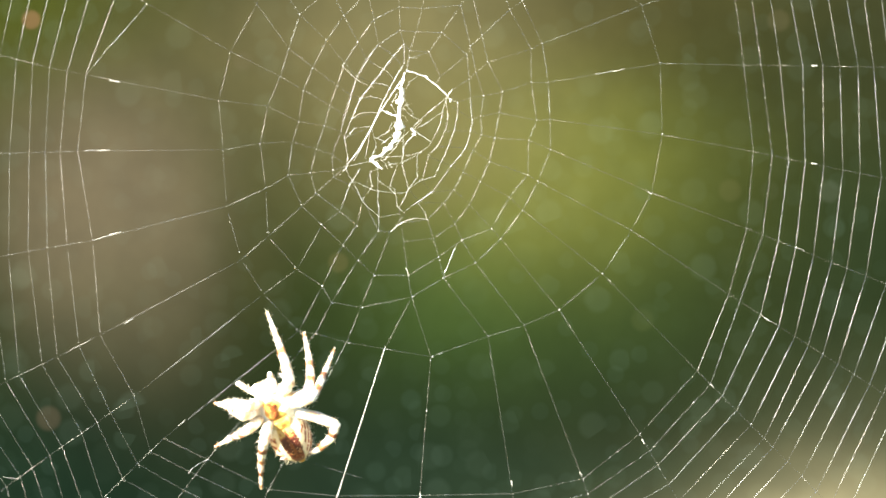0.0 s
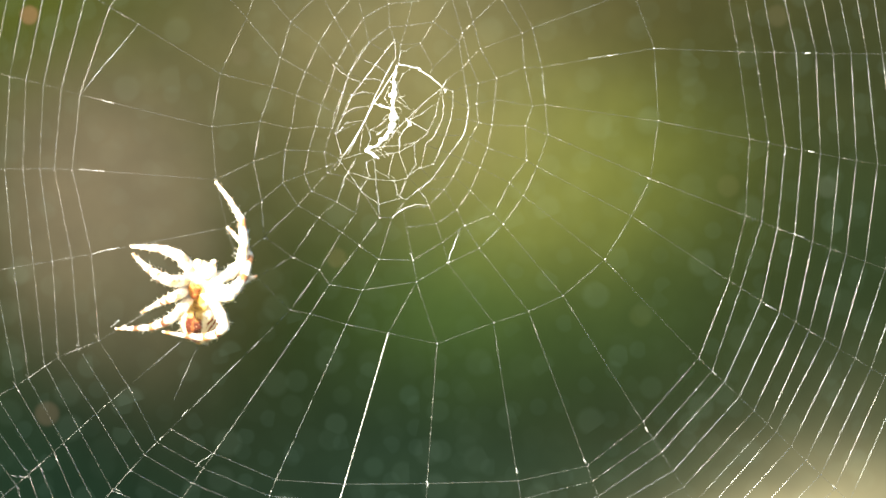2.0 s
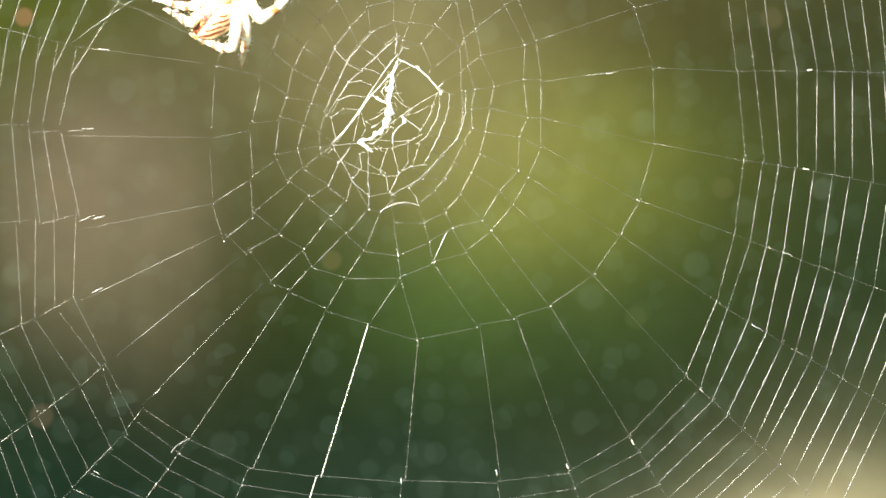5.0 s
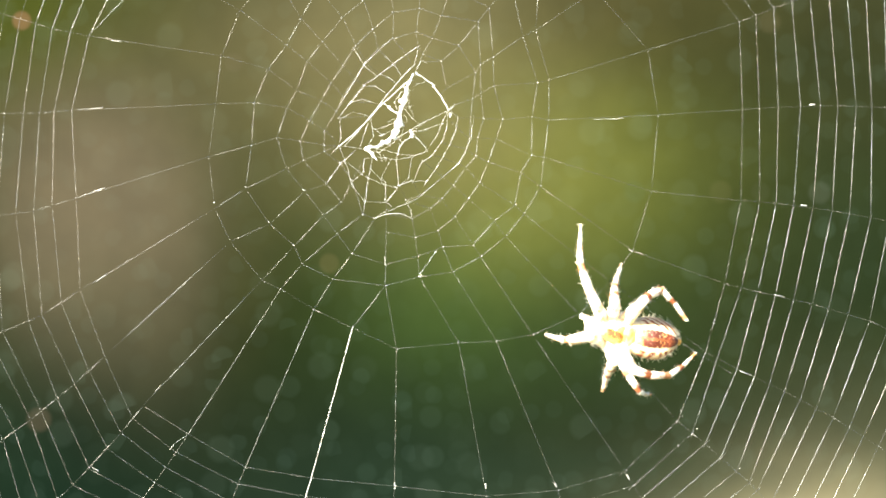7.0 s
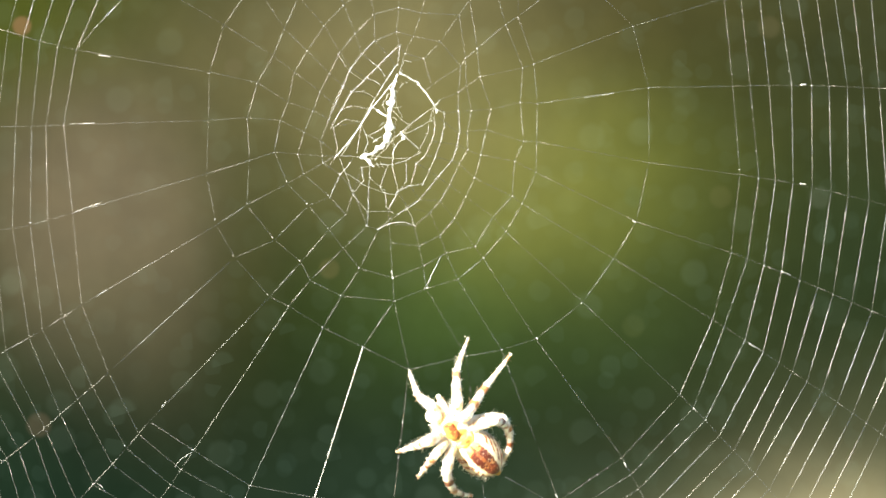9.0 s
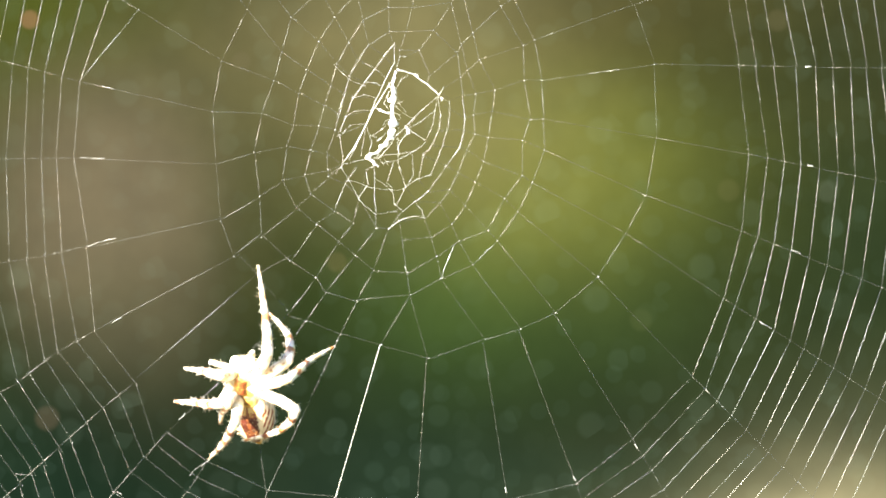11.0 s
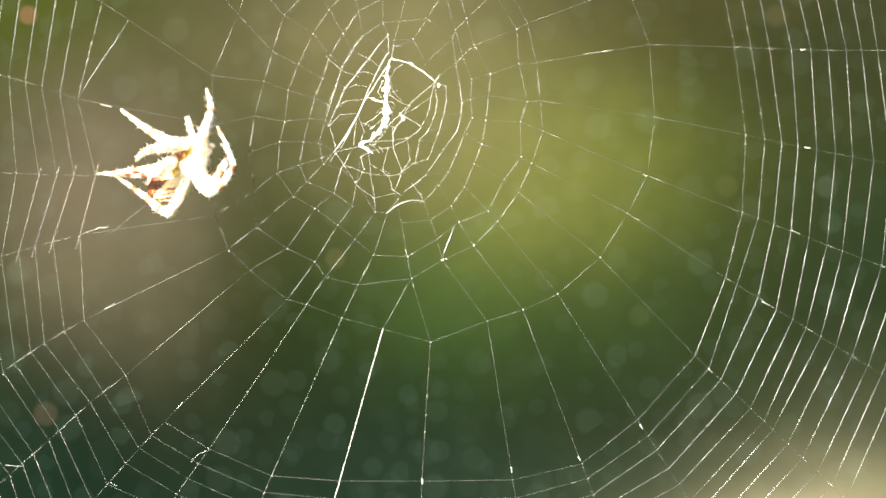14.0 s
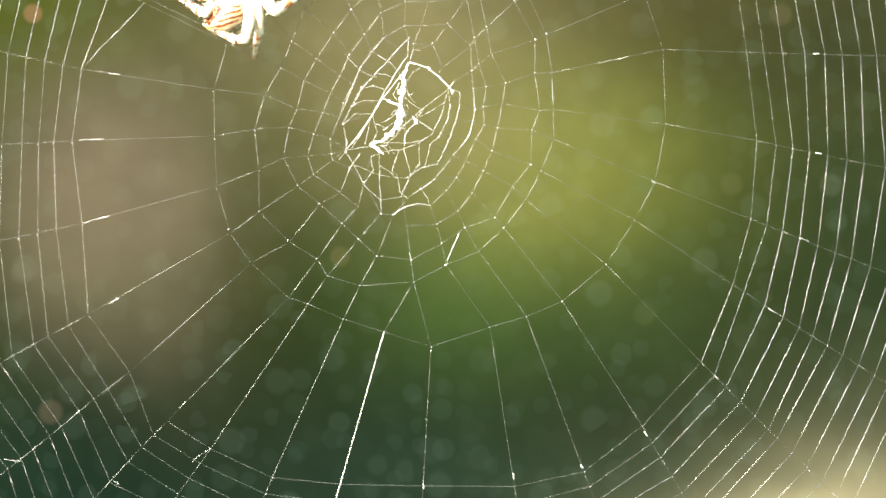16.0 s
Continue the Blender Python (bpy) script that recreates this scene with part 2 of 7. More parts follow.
def backdrop_material():
    """Greenery far out of focus on a sheet that glows: its light painted as broad soft patches, and as pale discs where
    single drops and leaves catch the sun.
    """
    m, nt, bsdf, out = material("glowing_greenery")
    geo = nt.nodes.new("ShaderNodeNewGeometry")
    sep = node(nt, "SeparateXYZ")
    nt.links.new(geo.outputs["Position"], sep.inputs[0])
    # plan of the far view in units of its own width, from its middle
    unit = 2 * math.tan(radians(15.0)) * (REACH + FAR)
    warp = noise_tex(nt, geo.outputs["Position"], 4.0, 1.0)
    wob = math_node(nt, "MULTIPLY", math_node(nt, "SUBTRACT", warp, 0.5), 0.015)
    u = math_node(nt, "ADD", math_node(nt, "MULTIPLY", sep.outputs[0], 1 / unit), wob)
    v = math_node(nt, "SUBTRACT", math_node(nt, "MULTIPLY", math_node(nt, "SUBTRACT", sep.outputs[2], HIGH), 1 / unit), wob)
    un = math_node(nt, "MULTIPLY", sep.outputs[0], 1 / unit)
    vn = math_node(nt, "MULTIPLY", math_node(nt, "SUBTRACT", sep.outputs[2], HIGH), 1 / unit)

    def blob(cx, cz, rx, rz, strength, power=1.0, a=u, b=v):
        dx = math_node(nt, "MULTIPLY", math_node(nt, "SUBTRACT", a, cx), 1 / rx)
        dz = math_node(nt, "MULTIPLY", math_node(nt, "SUBTRACT", b, cz), 1 / rz)
        d2 = math_node(nt, "ADD", math_node(nt, "MULTIPLY", dx, dx), math_node(nt, "MULTIPLY", dz, dz))
        if power != 1.0:
            d2 = math_node(nt, "POWER", d2, power)
        return math_node(nt, "MULTIPLY", math_node(nt, "POWER", 2.718, math_node(nt, "MULTIPLY", d2, -1.0)), strength)

    def mixed(base, fac, colour):
        n = nt.nodes.new("ShaderNodeMixRGB")
        nt.links.new(fac, n.inputs[0])
        if isinstance(base, tuple):
            n.inputs[1].default_value = (*base, 1)
        else:
            nt.links.new(base, n.inputs[1])
        n.inputs[2].default_value = (*colour, 1)
        return n.outputs[0]

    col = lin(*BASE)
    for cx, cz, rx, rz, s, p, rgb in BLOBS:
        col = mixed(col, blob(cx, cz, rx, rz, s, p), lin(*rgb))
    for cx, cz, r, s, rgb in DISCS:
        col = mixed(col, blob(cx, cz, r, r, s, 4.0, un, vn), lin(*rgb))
    mottle = noise_tex(nt, geo.outputs["Position"], 16.0, 4.0)
    uneven = nt.nodes.new("ShaderNodeMixRGB")
    uneven.blend_type = "MULTIPLY"
    uneven.inputs[0].default_value = 0.35
    nt.links.new(col, uneven.inputs[1])
    nt.links.new(ramp(nt, mottle, [(0.25, (0.69, 0.735, 0.66)), (0.75, (1.26, 1.26, 1.10))]), uneven.inputs[2])
    col = uneven.outputs[0]
    # faint out-of-focus spots of light, painted all over as drops
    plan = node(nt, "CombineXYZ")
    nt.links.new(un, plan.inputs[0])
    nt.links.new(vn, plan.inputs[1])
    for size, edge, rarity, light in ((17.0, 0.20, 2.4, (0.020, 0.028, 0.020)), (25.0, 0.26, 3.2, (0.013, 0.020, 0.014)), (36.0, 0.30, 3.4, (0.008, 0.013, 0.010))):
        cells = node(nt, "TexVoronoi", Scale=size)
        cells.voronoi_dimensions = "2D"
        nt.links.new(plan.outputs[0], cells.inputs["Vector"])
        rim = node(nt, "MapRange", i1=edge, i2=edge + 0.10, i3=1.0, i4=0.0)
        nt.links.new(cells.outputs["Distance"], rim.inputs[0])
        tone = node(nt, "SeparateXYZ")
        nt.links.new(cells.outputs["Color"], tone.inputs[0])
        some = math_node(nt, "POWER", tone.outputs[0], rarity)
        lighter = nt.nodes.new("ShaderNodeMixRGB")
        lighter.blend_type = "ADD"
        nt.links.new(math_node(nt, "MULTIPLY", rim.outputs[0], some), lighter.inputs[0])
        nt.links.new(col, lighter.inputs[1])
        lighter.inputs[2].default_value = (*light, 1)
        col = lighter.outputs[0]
    # the sheet glows of itself; the garden's light is already in its colours
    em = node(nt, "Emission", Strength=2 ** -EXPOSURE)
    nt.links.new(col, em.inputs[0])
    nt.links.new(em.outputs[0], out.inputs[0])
    return m


FAR = 2.0
# lit and dim parts of the far garden, painted as soft patches
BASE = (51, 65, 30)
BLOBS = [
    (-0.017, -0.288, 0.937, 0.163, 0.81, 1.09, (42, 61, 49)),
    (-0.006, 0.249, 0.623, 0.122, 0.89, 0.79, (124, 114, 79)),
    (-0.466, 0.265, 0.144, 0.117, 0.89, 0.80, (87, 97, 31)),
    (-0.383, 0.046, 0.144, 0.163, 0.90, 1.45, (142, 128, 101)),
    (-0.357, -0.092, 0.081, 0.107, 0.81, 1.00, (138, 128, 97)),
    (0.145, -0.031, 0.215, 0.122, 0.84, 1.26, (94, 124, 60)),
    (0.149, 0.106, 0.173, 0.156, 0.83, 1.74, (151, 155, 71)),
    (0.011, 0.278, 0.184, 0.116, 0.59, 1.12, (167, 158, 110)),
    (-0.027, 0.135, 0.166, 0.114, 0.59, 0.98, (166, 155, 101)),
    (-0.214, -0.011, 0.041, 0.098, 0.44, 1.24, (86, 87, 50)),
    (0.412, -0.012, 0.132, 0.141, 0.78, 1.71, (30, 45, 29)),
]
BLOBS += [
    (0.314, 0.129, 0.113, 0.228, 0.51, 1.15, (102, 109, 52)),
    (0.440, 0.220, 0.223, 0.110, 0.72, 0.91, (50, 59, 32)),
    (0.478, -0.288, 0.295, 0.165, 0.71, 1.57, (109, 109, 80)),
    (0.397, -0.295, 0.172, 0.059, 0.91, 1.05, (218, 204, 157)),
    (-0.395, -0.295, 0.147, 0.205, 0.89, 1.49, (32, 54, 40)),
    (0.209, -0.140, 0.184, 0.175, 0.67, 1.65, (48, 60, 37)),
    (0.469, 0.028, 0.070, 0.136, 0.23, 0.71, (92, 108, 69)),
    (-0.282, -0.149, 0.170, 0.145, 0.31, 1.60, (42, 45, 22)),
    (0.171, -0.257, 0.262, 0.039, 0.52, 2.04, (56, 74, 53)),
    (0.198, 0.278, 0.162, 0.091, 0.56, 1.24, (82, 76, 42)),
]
# single blurred highlights painted on as pale discs
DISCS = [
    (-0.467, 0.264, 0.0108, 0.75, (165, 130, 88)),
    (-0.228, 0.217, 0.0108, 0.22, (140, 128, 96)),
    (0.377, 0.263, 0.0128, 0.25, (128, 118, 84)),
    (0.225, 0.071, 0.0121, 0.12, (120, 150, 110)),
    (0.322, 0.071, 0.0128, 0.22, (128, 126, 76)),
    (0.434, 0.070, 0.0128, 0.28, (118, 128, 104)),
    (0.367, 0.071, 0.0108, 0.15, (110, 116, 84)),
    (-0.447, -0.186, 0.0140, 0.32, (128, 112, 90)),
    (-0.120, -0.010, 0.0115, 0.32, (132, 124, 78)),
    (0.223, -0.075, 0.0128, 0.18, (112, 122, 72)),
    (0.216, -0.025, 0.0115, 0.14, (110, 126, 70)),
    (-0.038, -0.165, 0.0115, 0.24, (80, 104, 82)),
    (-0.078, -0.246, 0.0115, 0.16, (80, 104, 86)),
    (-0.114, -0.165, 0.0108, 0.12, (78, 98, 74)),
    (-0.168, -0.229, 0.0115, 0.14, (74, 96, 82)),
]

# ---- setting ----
GREENERY_GLOW = backdrop_material()


def part(name, bm, mat, parent=None, label=""):
    me = bpy.data.meshes.new(name)
    bm.to_mesh(me)
    bm.free()
    for p in me.polygons:
        p.use_smooth = True
    me.materials.append(mat)
    ob = new(name, me)
    ob.parent = parent
    return tagged(ob, label) if label else ob


def backdrop():
    bm = bmesh.new()
    cols, rows = 48, 8
    grid = []
    for i in range(cols + 1):
        a = radians(-80 + 160 * i / cols)
        # flat across the view, bending round at the sides
        x = FAR * 1.4 * math.sin(a) * 1.3
        y = FAR - max(0.0, abs(x) - 1.2) ** 2 * 0.12
        grid.append([bm.verts.new((x, y, z)) for z in np.linspace(0.0, 3.2, rows + 1)])
    for a, b in zip(grid, grid[1:]):
        for j in range(rows):
            bm.faces.new((a[j], b[j], b[j + 1], a[j + 1]))
    return tagged(part("backdrop", bm, GREENERY_GLOW), "glowing sheet painted as blurred green and brown garden foliage and its light, far behind", "foliage", kind="structure")


backdrop()


def ground():
    m, nt, bsdf, out = material("rough_grass")
    tc = nt.nodes.new("ShaderNodeTexCoord")
    nt.links.new(ramp(nt, noise_tex(nt, tc.outputs["Object"], 6.0, 8.0), [(0.3, (0.03, 0.045, 0.015)), (0.7, (0.10, 0.10, 0.045))]), bsdf.inputs["Base Color"])
    bsdf.inputs["Roughness"].default_value = 0.9
    bm = bmesh.new()
    bmesh.ops.create_grid(bm, x_segments=40, y_segments=40, size=400)
    return tagged(part("ground", bm, m), "rough grassy ground under the web", "ground", kind="structure")


ground()

# ---- sway of the silk ----
SWAY_TIMES = [0, 0.5, 1, 1.5, 2, 2.5, 3, 3.5, 4, 4.2, 6.3, 6.5, 7, 7.5, 8, 8.5, 9, 9.2, 11.3, 11.5, 12, 12.5, 13, 13.5, 14, 14.5, 15, 15.5, 16]
# where the breeze and the weight of the spider pull the silk: rest place, then drift to the right and up (mm)
SWAY = []
SWAY.append(((26.32, 24.78), [0.4, 0.2, 0.1, 0.0, -0.1, 0.1, 0.1, -0.6, -0.4, -0.4, 1.4, 0.8, 1.3, 0.7, 0.4, 0.2, 0.1, -0.3, -0.0, 0.1, -0.1, 0.1, -0.0, 0.2, -0.6, -0.2, -0.7, -0.1, 0.5],
             [-1.2, -1.1, -0.6, 0.0, 0.1, 0.1, 0.0, 0.6, 0.1, 0.7, -7.7, -8.2, -7.5, -6.2, -5.7, -4.3, -3.4, -4.0, -0.8, -0.5, -0.2, -0.0, -0.2, 0.1, 0.6, 0.7, 0.3, 0.4, -0.2]))
SWAY.append(((45.50, 24.36), [0.3, -0.0, -0.0, 0.0, -0.3, -0.0, -0.0, -0.7, -0.8, -0.5, 0.9, 0.7, 1.2, 0.6, 0.3, 0.1, 0.1, -0.6, -0.2, -0.0, -0.2, -0.0, -0.1, -0.0, -0.8, -0.3, -0.8, -0.2, 0.3],
             [-1.1, -1.0, -0.6, 0.0, -0.1, -0.1, -0.2, 0.3, -0.2, 0.5, -6.9, -6.1, -5.7, -4.7, -4.1, -3.1, -2.6, -4.3, -0.8, -0.6, -0.3, -0.2, -0.4, -0.1, 0.3, 0.3, -0.0, 0.1, -0.4]))
SWAY.append(((45.92, 12.25), [-0.1, -0.2, -0.1, 0.0, -0.3, -0.1, -0.2, -0.8, -0.9, -0.7, -0.1, -0.2, -0.2, -0.5, -0.6, -0.5, -0.3, -0.9, -0.2, -0.1, -0.1, -0.0, -0.2, -0.0, -0.6, -0.3, -0.8, -0.1, 0.2],
             [-1.1, -1.1, -0.8, 0.0, -0.2, -0.1, -0.3, 0.2, -0.2, 0.4, -7.2, -6.3, -6.1, -5.1, -4.5, -3.4, -2.8, -3.2, -0.9, -0.6, -0.3, -0.2, -0.4, -0.2, 0.3, 0.2, -0.2, -0.0, -0.6]))
SWAY.append(((25.62, 8.47), [-0.2, -0.3, -0.2, 0.0, -0.1, 0.0, -0.2, -0.5, -0.6, -0.6, -1.7, -1.7, -1.5, -2.0, -1.9, -1.5, -1.0, -1.9, -0.3, -0.1, -0.1, 0.0, -0.2, 0.1, -0.4, -0.2, -0.7, -0.1, 0.0],
             [-1.1, -1.1, -0.6, 0.0, 0.1, 0.0, -0.2, 0.4, 0.1, 0.5, -8.2, -7.8, -8.2, -7.7, -6.5, -4.9, -3.9, -4.8, -0.8, -0.5, -0.2, 0.0, -0.2, 0.1, 0.5, 0.5, 0.0, 0.0, -0.5]))
SWAY.append(((26.95, 15.82), [-0.0, -0.1, -0.1, 0.0, -0.3, -0.1, -0.1, -0.6, -0.7, -0.5, 0.1, -0.1, -0.2, -0.6, -0.8, -0.8, -0.5, -1.1, -0.2, -0.0, -0.1, -0.1, -0.1, 0.1, -0.6, -0.2, -0.6, -0.1, 0.2],
             [-1.1, -1.0, -0.6, 0.0, 0.0, -0.1, -0.1, 0.5, -0.1, 0.6, -9.4, -8.8, -8.0, -6.6, -6.3, -4.7, -3.8, -4.6, -1.0, -0.7, -0.3, -0.2, -0.5, -0.1, 0.5, 0.5, -0.1, 0.2, -0.6]))
SWAY.append(((17.50, -26.25), [-0.6, -0.6, -0.1, 0.0, 0.1, -0.0, -0.2, -0.4, -0.6, -0.6, -3.2, -3.0, -2.7, -2.4, -3.4, -3.4, -2.5, -3.1, -0.5, -0.1, -0.0, -0.0, -0.3, 0.1, -0.4, -0.3, -1.0, -0.4, -0.7],
             [-1.1, -1.1, -0.7, 0.0, -0.1, -0.0, -0.3, 0.1, -0.4, 0.3, -2.2, -1.7, -2.2, -2.5, -2.9, -3.5, -3.1, -3.5, -1.1, -0.7, -0.1, -0.0, -0.2, -0.1, 0.2, -0.0, -0.3, -0.6, -1.0]))
SWAY.append(((8.82, -27.37), [-0.5, -0.5, -0.0, 0.0, 0.3, 0.2, 0.0, -0.2, -0.4, -0.5, -3.1, -2.9, -2.6, -2.6, -2.9, -3.3, -2.7, -2.8, -0.3, 0.1, 0.1, 0.2, 0.0, 0.4, -0.2, 0.0, -0.7, -0.2, -0.5],
             [-1.1, -1.1, -0.7, 0.0, -0.1, -0.2, -0.2, 0.0, -0.4, 0.5, -1.3, -1.0, -1.3, -1.9, -2.0, -2.5, -2.4, -3.2, -1.3, -0.8, -0.0, 0.0, -0.3, -0.3, 0.0, -0.2, -0.4, -0.7, -1.0]))
SWAY.append(((-2.31, -28.84), [-0.7, -0.5, 0.1, 0.0, 0.4, 0.3, 0.1, -0.1, -0.2, -0.6, -3.2, -3.1, -2.7, -2.7, -2.9, -2.2, -2.9, -2.5, -0.3, 0.2, 0.1, 0.2, 0.1, 0.4, -0.1, 0.1, -0.6, -0.2, -0.5],
             [-1.1, -1.2, -0.6, 0.0, -0.2, -0.2, -0.1, 0.2, -0.3, 0.6, 0.0, 0.4, 0.2, -0.6, -0.3, -0.5, -1.5, -2.4, -1.3, -0.7, 0.1, 0.0, -0.3, -0.2, 0.1, -0.1, -0.1, -0.6, -0.7]))
SWAY.append(((-1.05, -11.55), [-0.7, -0.7, -0.2, 0.0, 0.3, -0.0, -0.3, -0.3, -0.4, -0.8, -2.1, -4.4, -3.9, -4.1, -4.2, -3.2, -2.3, -1.5, -0.6, 0.0, -0.3, -0.0, -0.3, 0.1, -0.4, -0.2, -0.9, -0.5, -0.9],
             [-1.2, -1.3, -0.6, 0.0, -0.2, -0.2, -0.3, 0.1, -0.5, 0.6, -0.2, 0.0, -0.1, -0.9, -0.6, -1.1, -2.1, -1.9, -1.3, -0.8, 0.0, -0.0, -0.4, -0.4, -0.0, -0.1, -0.3, -0.7, -0.8]))
SWAY.append(((-8.33, -0.98), [-0.5, -0.3, -0.0, 0.0, 0.4, 0.4, 0.1, -0.1, 0.2, -0.4, -1.3, -2.9, -2.0, -2.2, -1.3, -1.4, -1.1, -0.6, -0.2, 0.2, -0.1, -0.0, 0.1, 0.7, -0.1, 0.4, -0.4, -0.2, -0.3],
             [-1.7, -1.4, -0.6, 0.0, -0.3, -0.1, -0.1, 0.1, -0.1, 0.9, 1.1, 1.5, 1.1, 0.7, 1.2, 0.4, -0.1, -1.2, -1.1, -0.6, 0.4, 0.0, -0.3, -0.2, 0.2, 0.3, 0.2, -0.2, -0.1]))
SWAY.append(((14.77, -5.88), [-0.6, -0.5, -0.2, 0.0, 0.1, 0.0, -0.2, -0.4, -0.5, -0.6, -1.7, -2.1, -2.8, -1.9, -2.3, -3.3, -2.4, -1.8, -0.4, -0.0, -0.1, 0.0, -0.3, 0.2, -0.4, -0.0, -0.8, -0.2, -0.4],
             [-1.1, -1.1, -0.6, 0.0, 0.1, -0.0, -0.2, 0.2, -0.2, 0.5, -3.6, -3.1, -4.0, -3.3, -3.2, -5.0, -4.0, -3.4, -1.0, -0.6, -0.1, -0.0, -0.3, -0.1, 0.3, 0.2, -0.2, -0.3, -0.8]))
SWAY.append(((0.14, 20.23), [0.6, 0.1, -0.0, 0.0, 0.2, 0.4, 0.3, -0.2, -0.1, -0.2, 1.1, 0.7, 1.7, 0.7, 0.3, -0.0, -0.1, -0.6, -0.2, -0.1, -0.4, -0.0, 0.0, 0.2, -0.5, -0.1, -0.5, 0.1, 0.6],
             [-0.7, -0.6, -0.2, 0.0, -0.2, 0.1, 0.1, 0.5, 0.1, 0.8, -2.1, -1.3, -2.5, -2.2, -1.4, -1.4, -1.3, -1.2, -0.4, -0.3, -0.1, -0.2, -0.2, -0.1, 0.5, 0.5, 0.1, -0.4, -0.5]))
SWAY.append(((-9.73, 12.74), [0.6, 0.3, 0.1, 0.0, 0.3, 0.5, 0.4, 0.0, 0.3, -0.0, 0.5, 0.4, 1.4, 1.5, 1.2, 1.1, 0.9, 0.9, 0.3, 0.4, -0.0, 0.1, 0.1, 0.4, -0.4, 0.2, -0.3, 0.2, 0.5],
             [-0.8, -0.7, -0.3, 0.0, -0.2, 0.1, 0.2, 0.3, 0.0, 1.0, 1.0, 1.3, 0.7, 0.3, 1.0, 0.4, 0.4, -0.1, -0.5, -0.2, 0.3, -0.0, -0.3, -0.3, 0.4, 0.6, 0.4, 0.1, 0.3]))
SWAY.append(((-28.91, 17.78), [0.9, 0.5, 0.1, 0.0, 0.3, 0.3, 0.3, 0.5, -1.3, -0.1, 1.7, 1.4, 2.4, 2.0, 1.6, 1.3, 0.9, 0.8, 0.3, 0.4, -0.1, 0.3, 0.9, 0.6, 0.6, 0.1, 0.0, 0.4, 0.1],
             [1.2, 0.3, 0.8, 0.0, -2.7, -2.3, -3.2, -3.6, -1.3, 1.1, 7.2, 7.5, 6.9, 6.7, 7.1, 6.0, 5.5, 4.6, -0.3, 0.5, 1.0, -1.2, -1.8, -3.9, -2.5, -0.2, 1.7, 1.0, 1.8]))
SWAY.append(((-28.35, 11.41), [0.9, 0.5, 0.3, 0.0, 0.2, 0.6, 0.2, -0.1, -0.3, -0.2, 0.4, 0.1, 1.1, 0.9, 0.6, 0.5, 0.2, 0.4, 0.2, 0.6, -0.3, 0.1, 1.1, 0.9, -0.0, -0.6, -1.2, -0.8, -0.4],
             [1.5, 0.4, 0.8, 0.0, -2.9, -2.0, -1.7, -1.8, 1.4, 1.1, 7.6, 7.9, 7.3, 7.1, 7.5, 6.5, 5.9, 5.0, -0.5, 0.3, 0.8, -1.0, -2.0, -2.5, -1.3, 1.6, 1.9, 1.6, 2.4]))
SWAY.append(((-27.72, 4.48), [0.6, 0.3, 0.1, 0.0, 1.0, 0.2, -0.0, -0.5, -0.6, -0.4, -0.3, -1.4, -0.4, -0.5, -0.6, -0.7, -0.7, -0.4, 0.2, 0.7, -0.6, -0.1, 0.5, 0.4, -0.4, -0.6, -0.8, -0.3, -0.8],
             [1.6, 0.7, 1.0, 0.0, -1.8, 1.3, -0.8, -0.4, 2.4, 1.1, 5.9, 8.4, 7.9, 7.7, 8.1, 7.0, 6.4, 5.5, -0.6, -0.4, 1.4, -0.6, -1.1, -1.5, -0.3, 2.6, 2.9, 0.8, 3.3]))
SWAY.append(((-18.90, -6.72), [0.9, 0.0, 1.1, 0.0, 0.0, -0.3, -0.5, -0.7, -0.6, -1.0, -3.4, -3.5, -2.6, -2.6, -2.6, -2.1, -1.6, -1.0, -0.1, 1.4, 0.0, 0.0, 0.1, 0.4, -0.2, 0.1, -0.7, -0.2, -0.6],
             [-3.0, -1.8, -0.6, 0.0, -0.9, -0.0, 0.0, 0.3, 0.1, 1.4, 3.7, 3.8, 3.6, 3.1, 3.6, 2.8, 2.2, 1.1, -1.0, -0.9, 0.8, -0.0, 0.1, -0.0, 0.5, 0.5, 0.7, 0.3, 0.5]))
SWAY.append(((-28.98, -24.71), [-0.4, 0.4, 0.4, 0.0, 0.6, 0.6, 0.2, -0.0, 0.1, -0.5, -2.2, -2.2, -1.5, -1.6, -1.4, -1.0, -0.8, -0.3, -0.1, 0.7, 0.4, 0.2, 0.6, 0.8, 0.2, 0.5, -0.5, -0.0, -0.2],
             [-0.7, -0.6, -0.2, 0.0, -0.6, -0.4, -0.3, 0.1, -0.3, 0.9, 2.2, 2.7, 2.6, 2.0, 2.4, 1.7, 1.2, 0.1, -1.0, -0.2, 0.3, 0.1, -0.4, -0.5, -0.1, -0.1, 0.2, -0.7, -0.3]))
SWAY.append(((-40.53, -7.77), [1.7, 1.6, 0.8, 0.0, -0.1, 0.7, -0.1, -0.5, -0.2, -0.4, -2.1, -1.5, -0.7, -0.7, -0.9, -0.8, -0.6, -0.2, 0.3, 1.3, -0.2, -0.8, 0.3, 0.1, -0.4, 0.1, -0.6, -0.4, -0.4],
             [-0.5, -1.2, -0.6, 0.0, -1.3, -0.2, 0.3, 0.8, 0.8, 1.2, 4.9, 5.3, 4.9, 4.8, 5.1, 4.1, 3.7, 2.7, -0.5, -0.4, -0.1, -0.7, -1.5, -0.7, 0.8, 0.8, 1.2, 0.6, 1.2]))
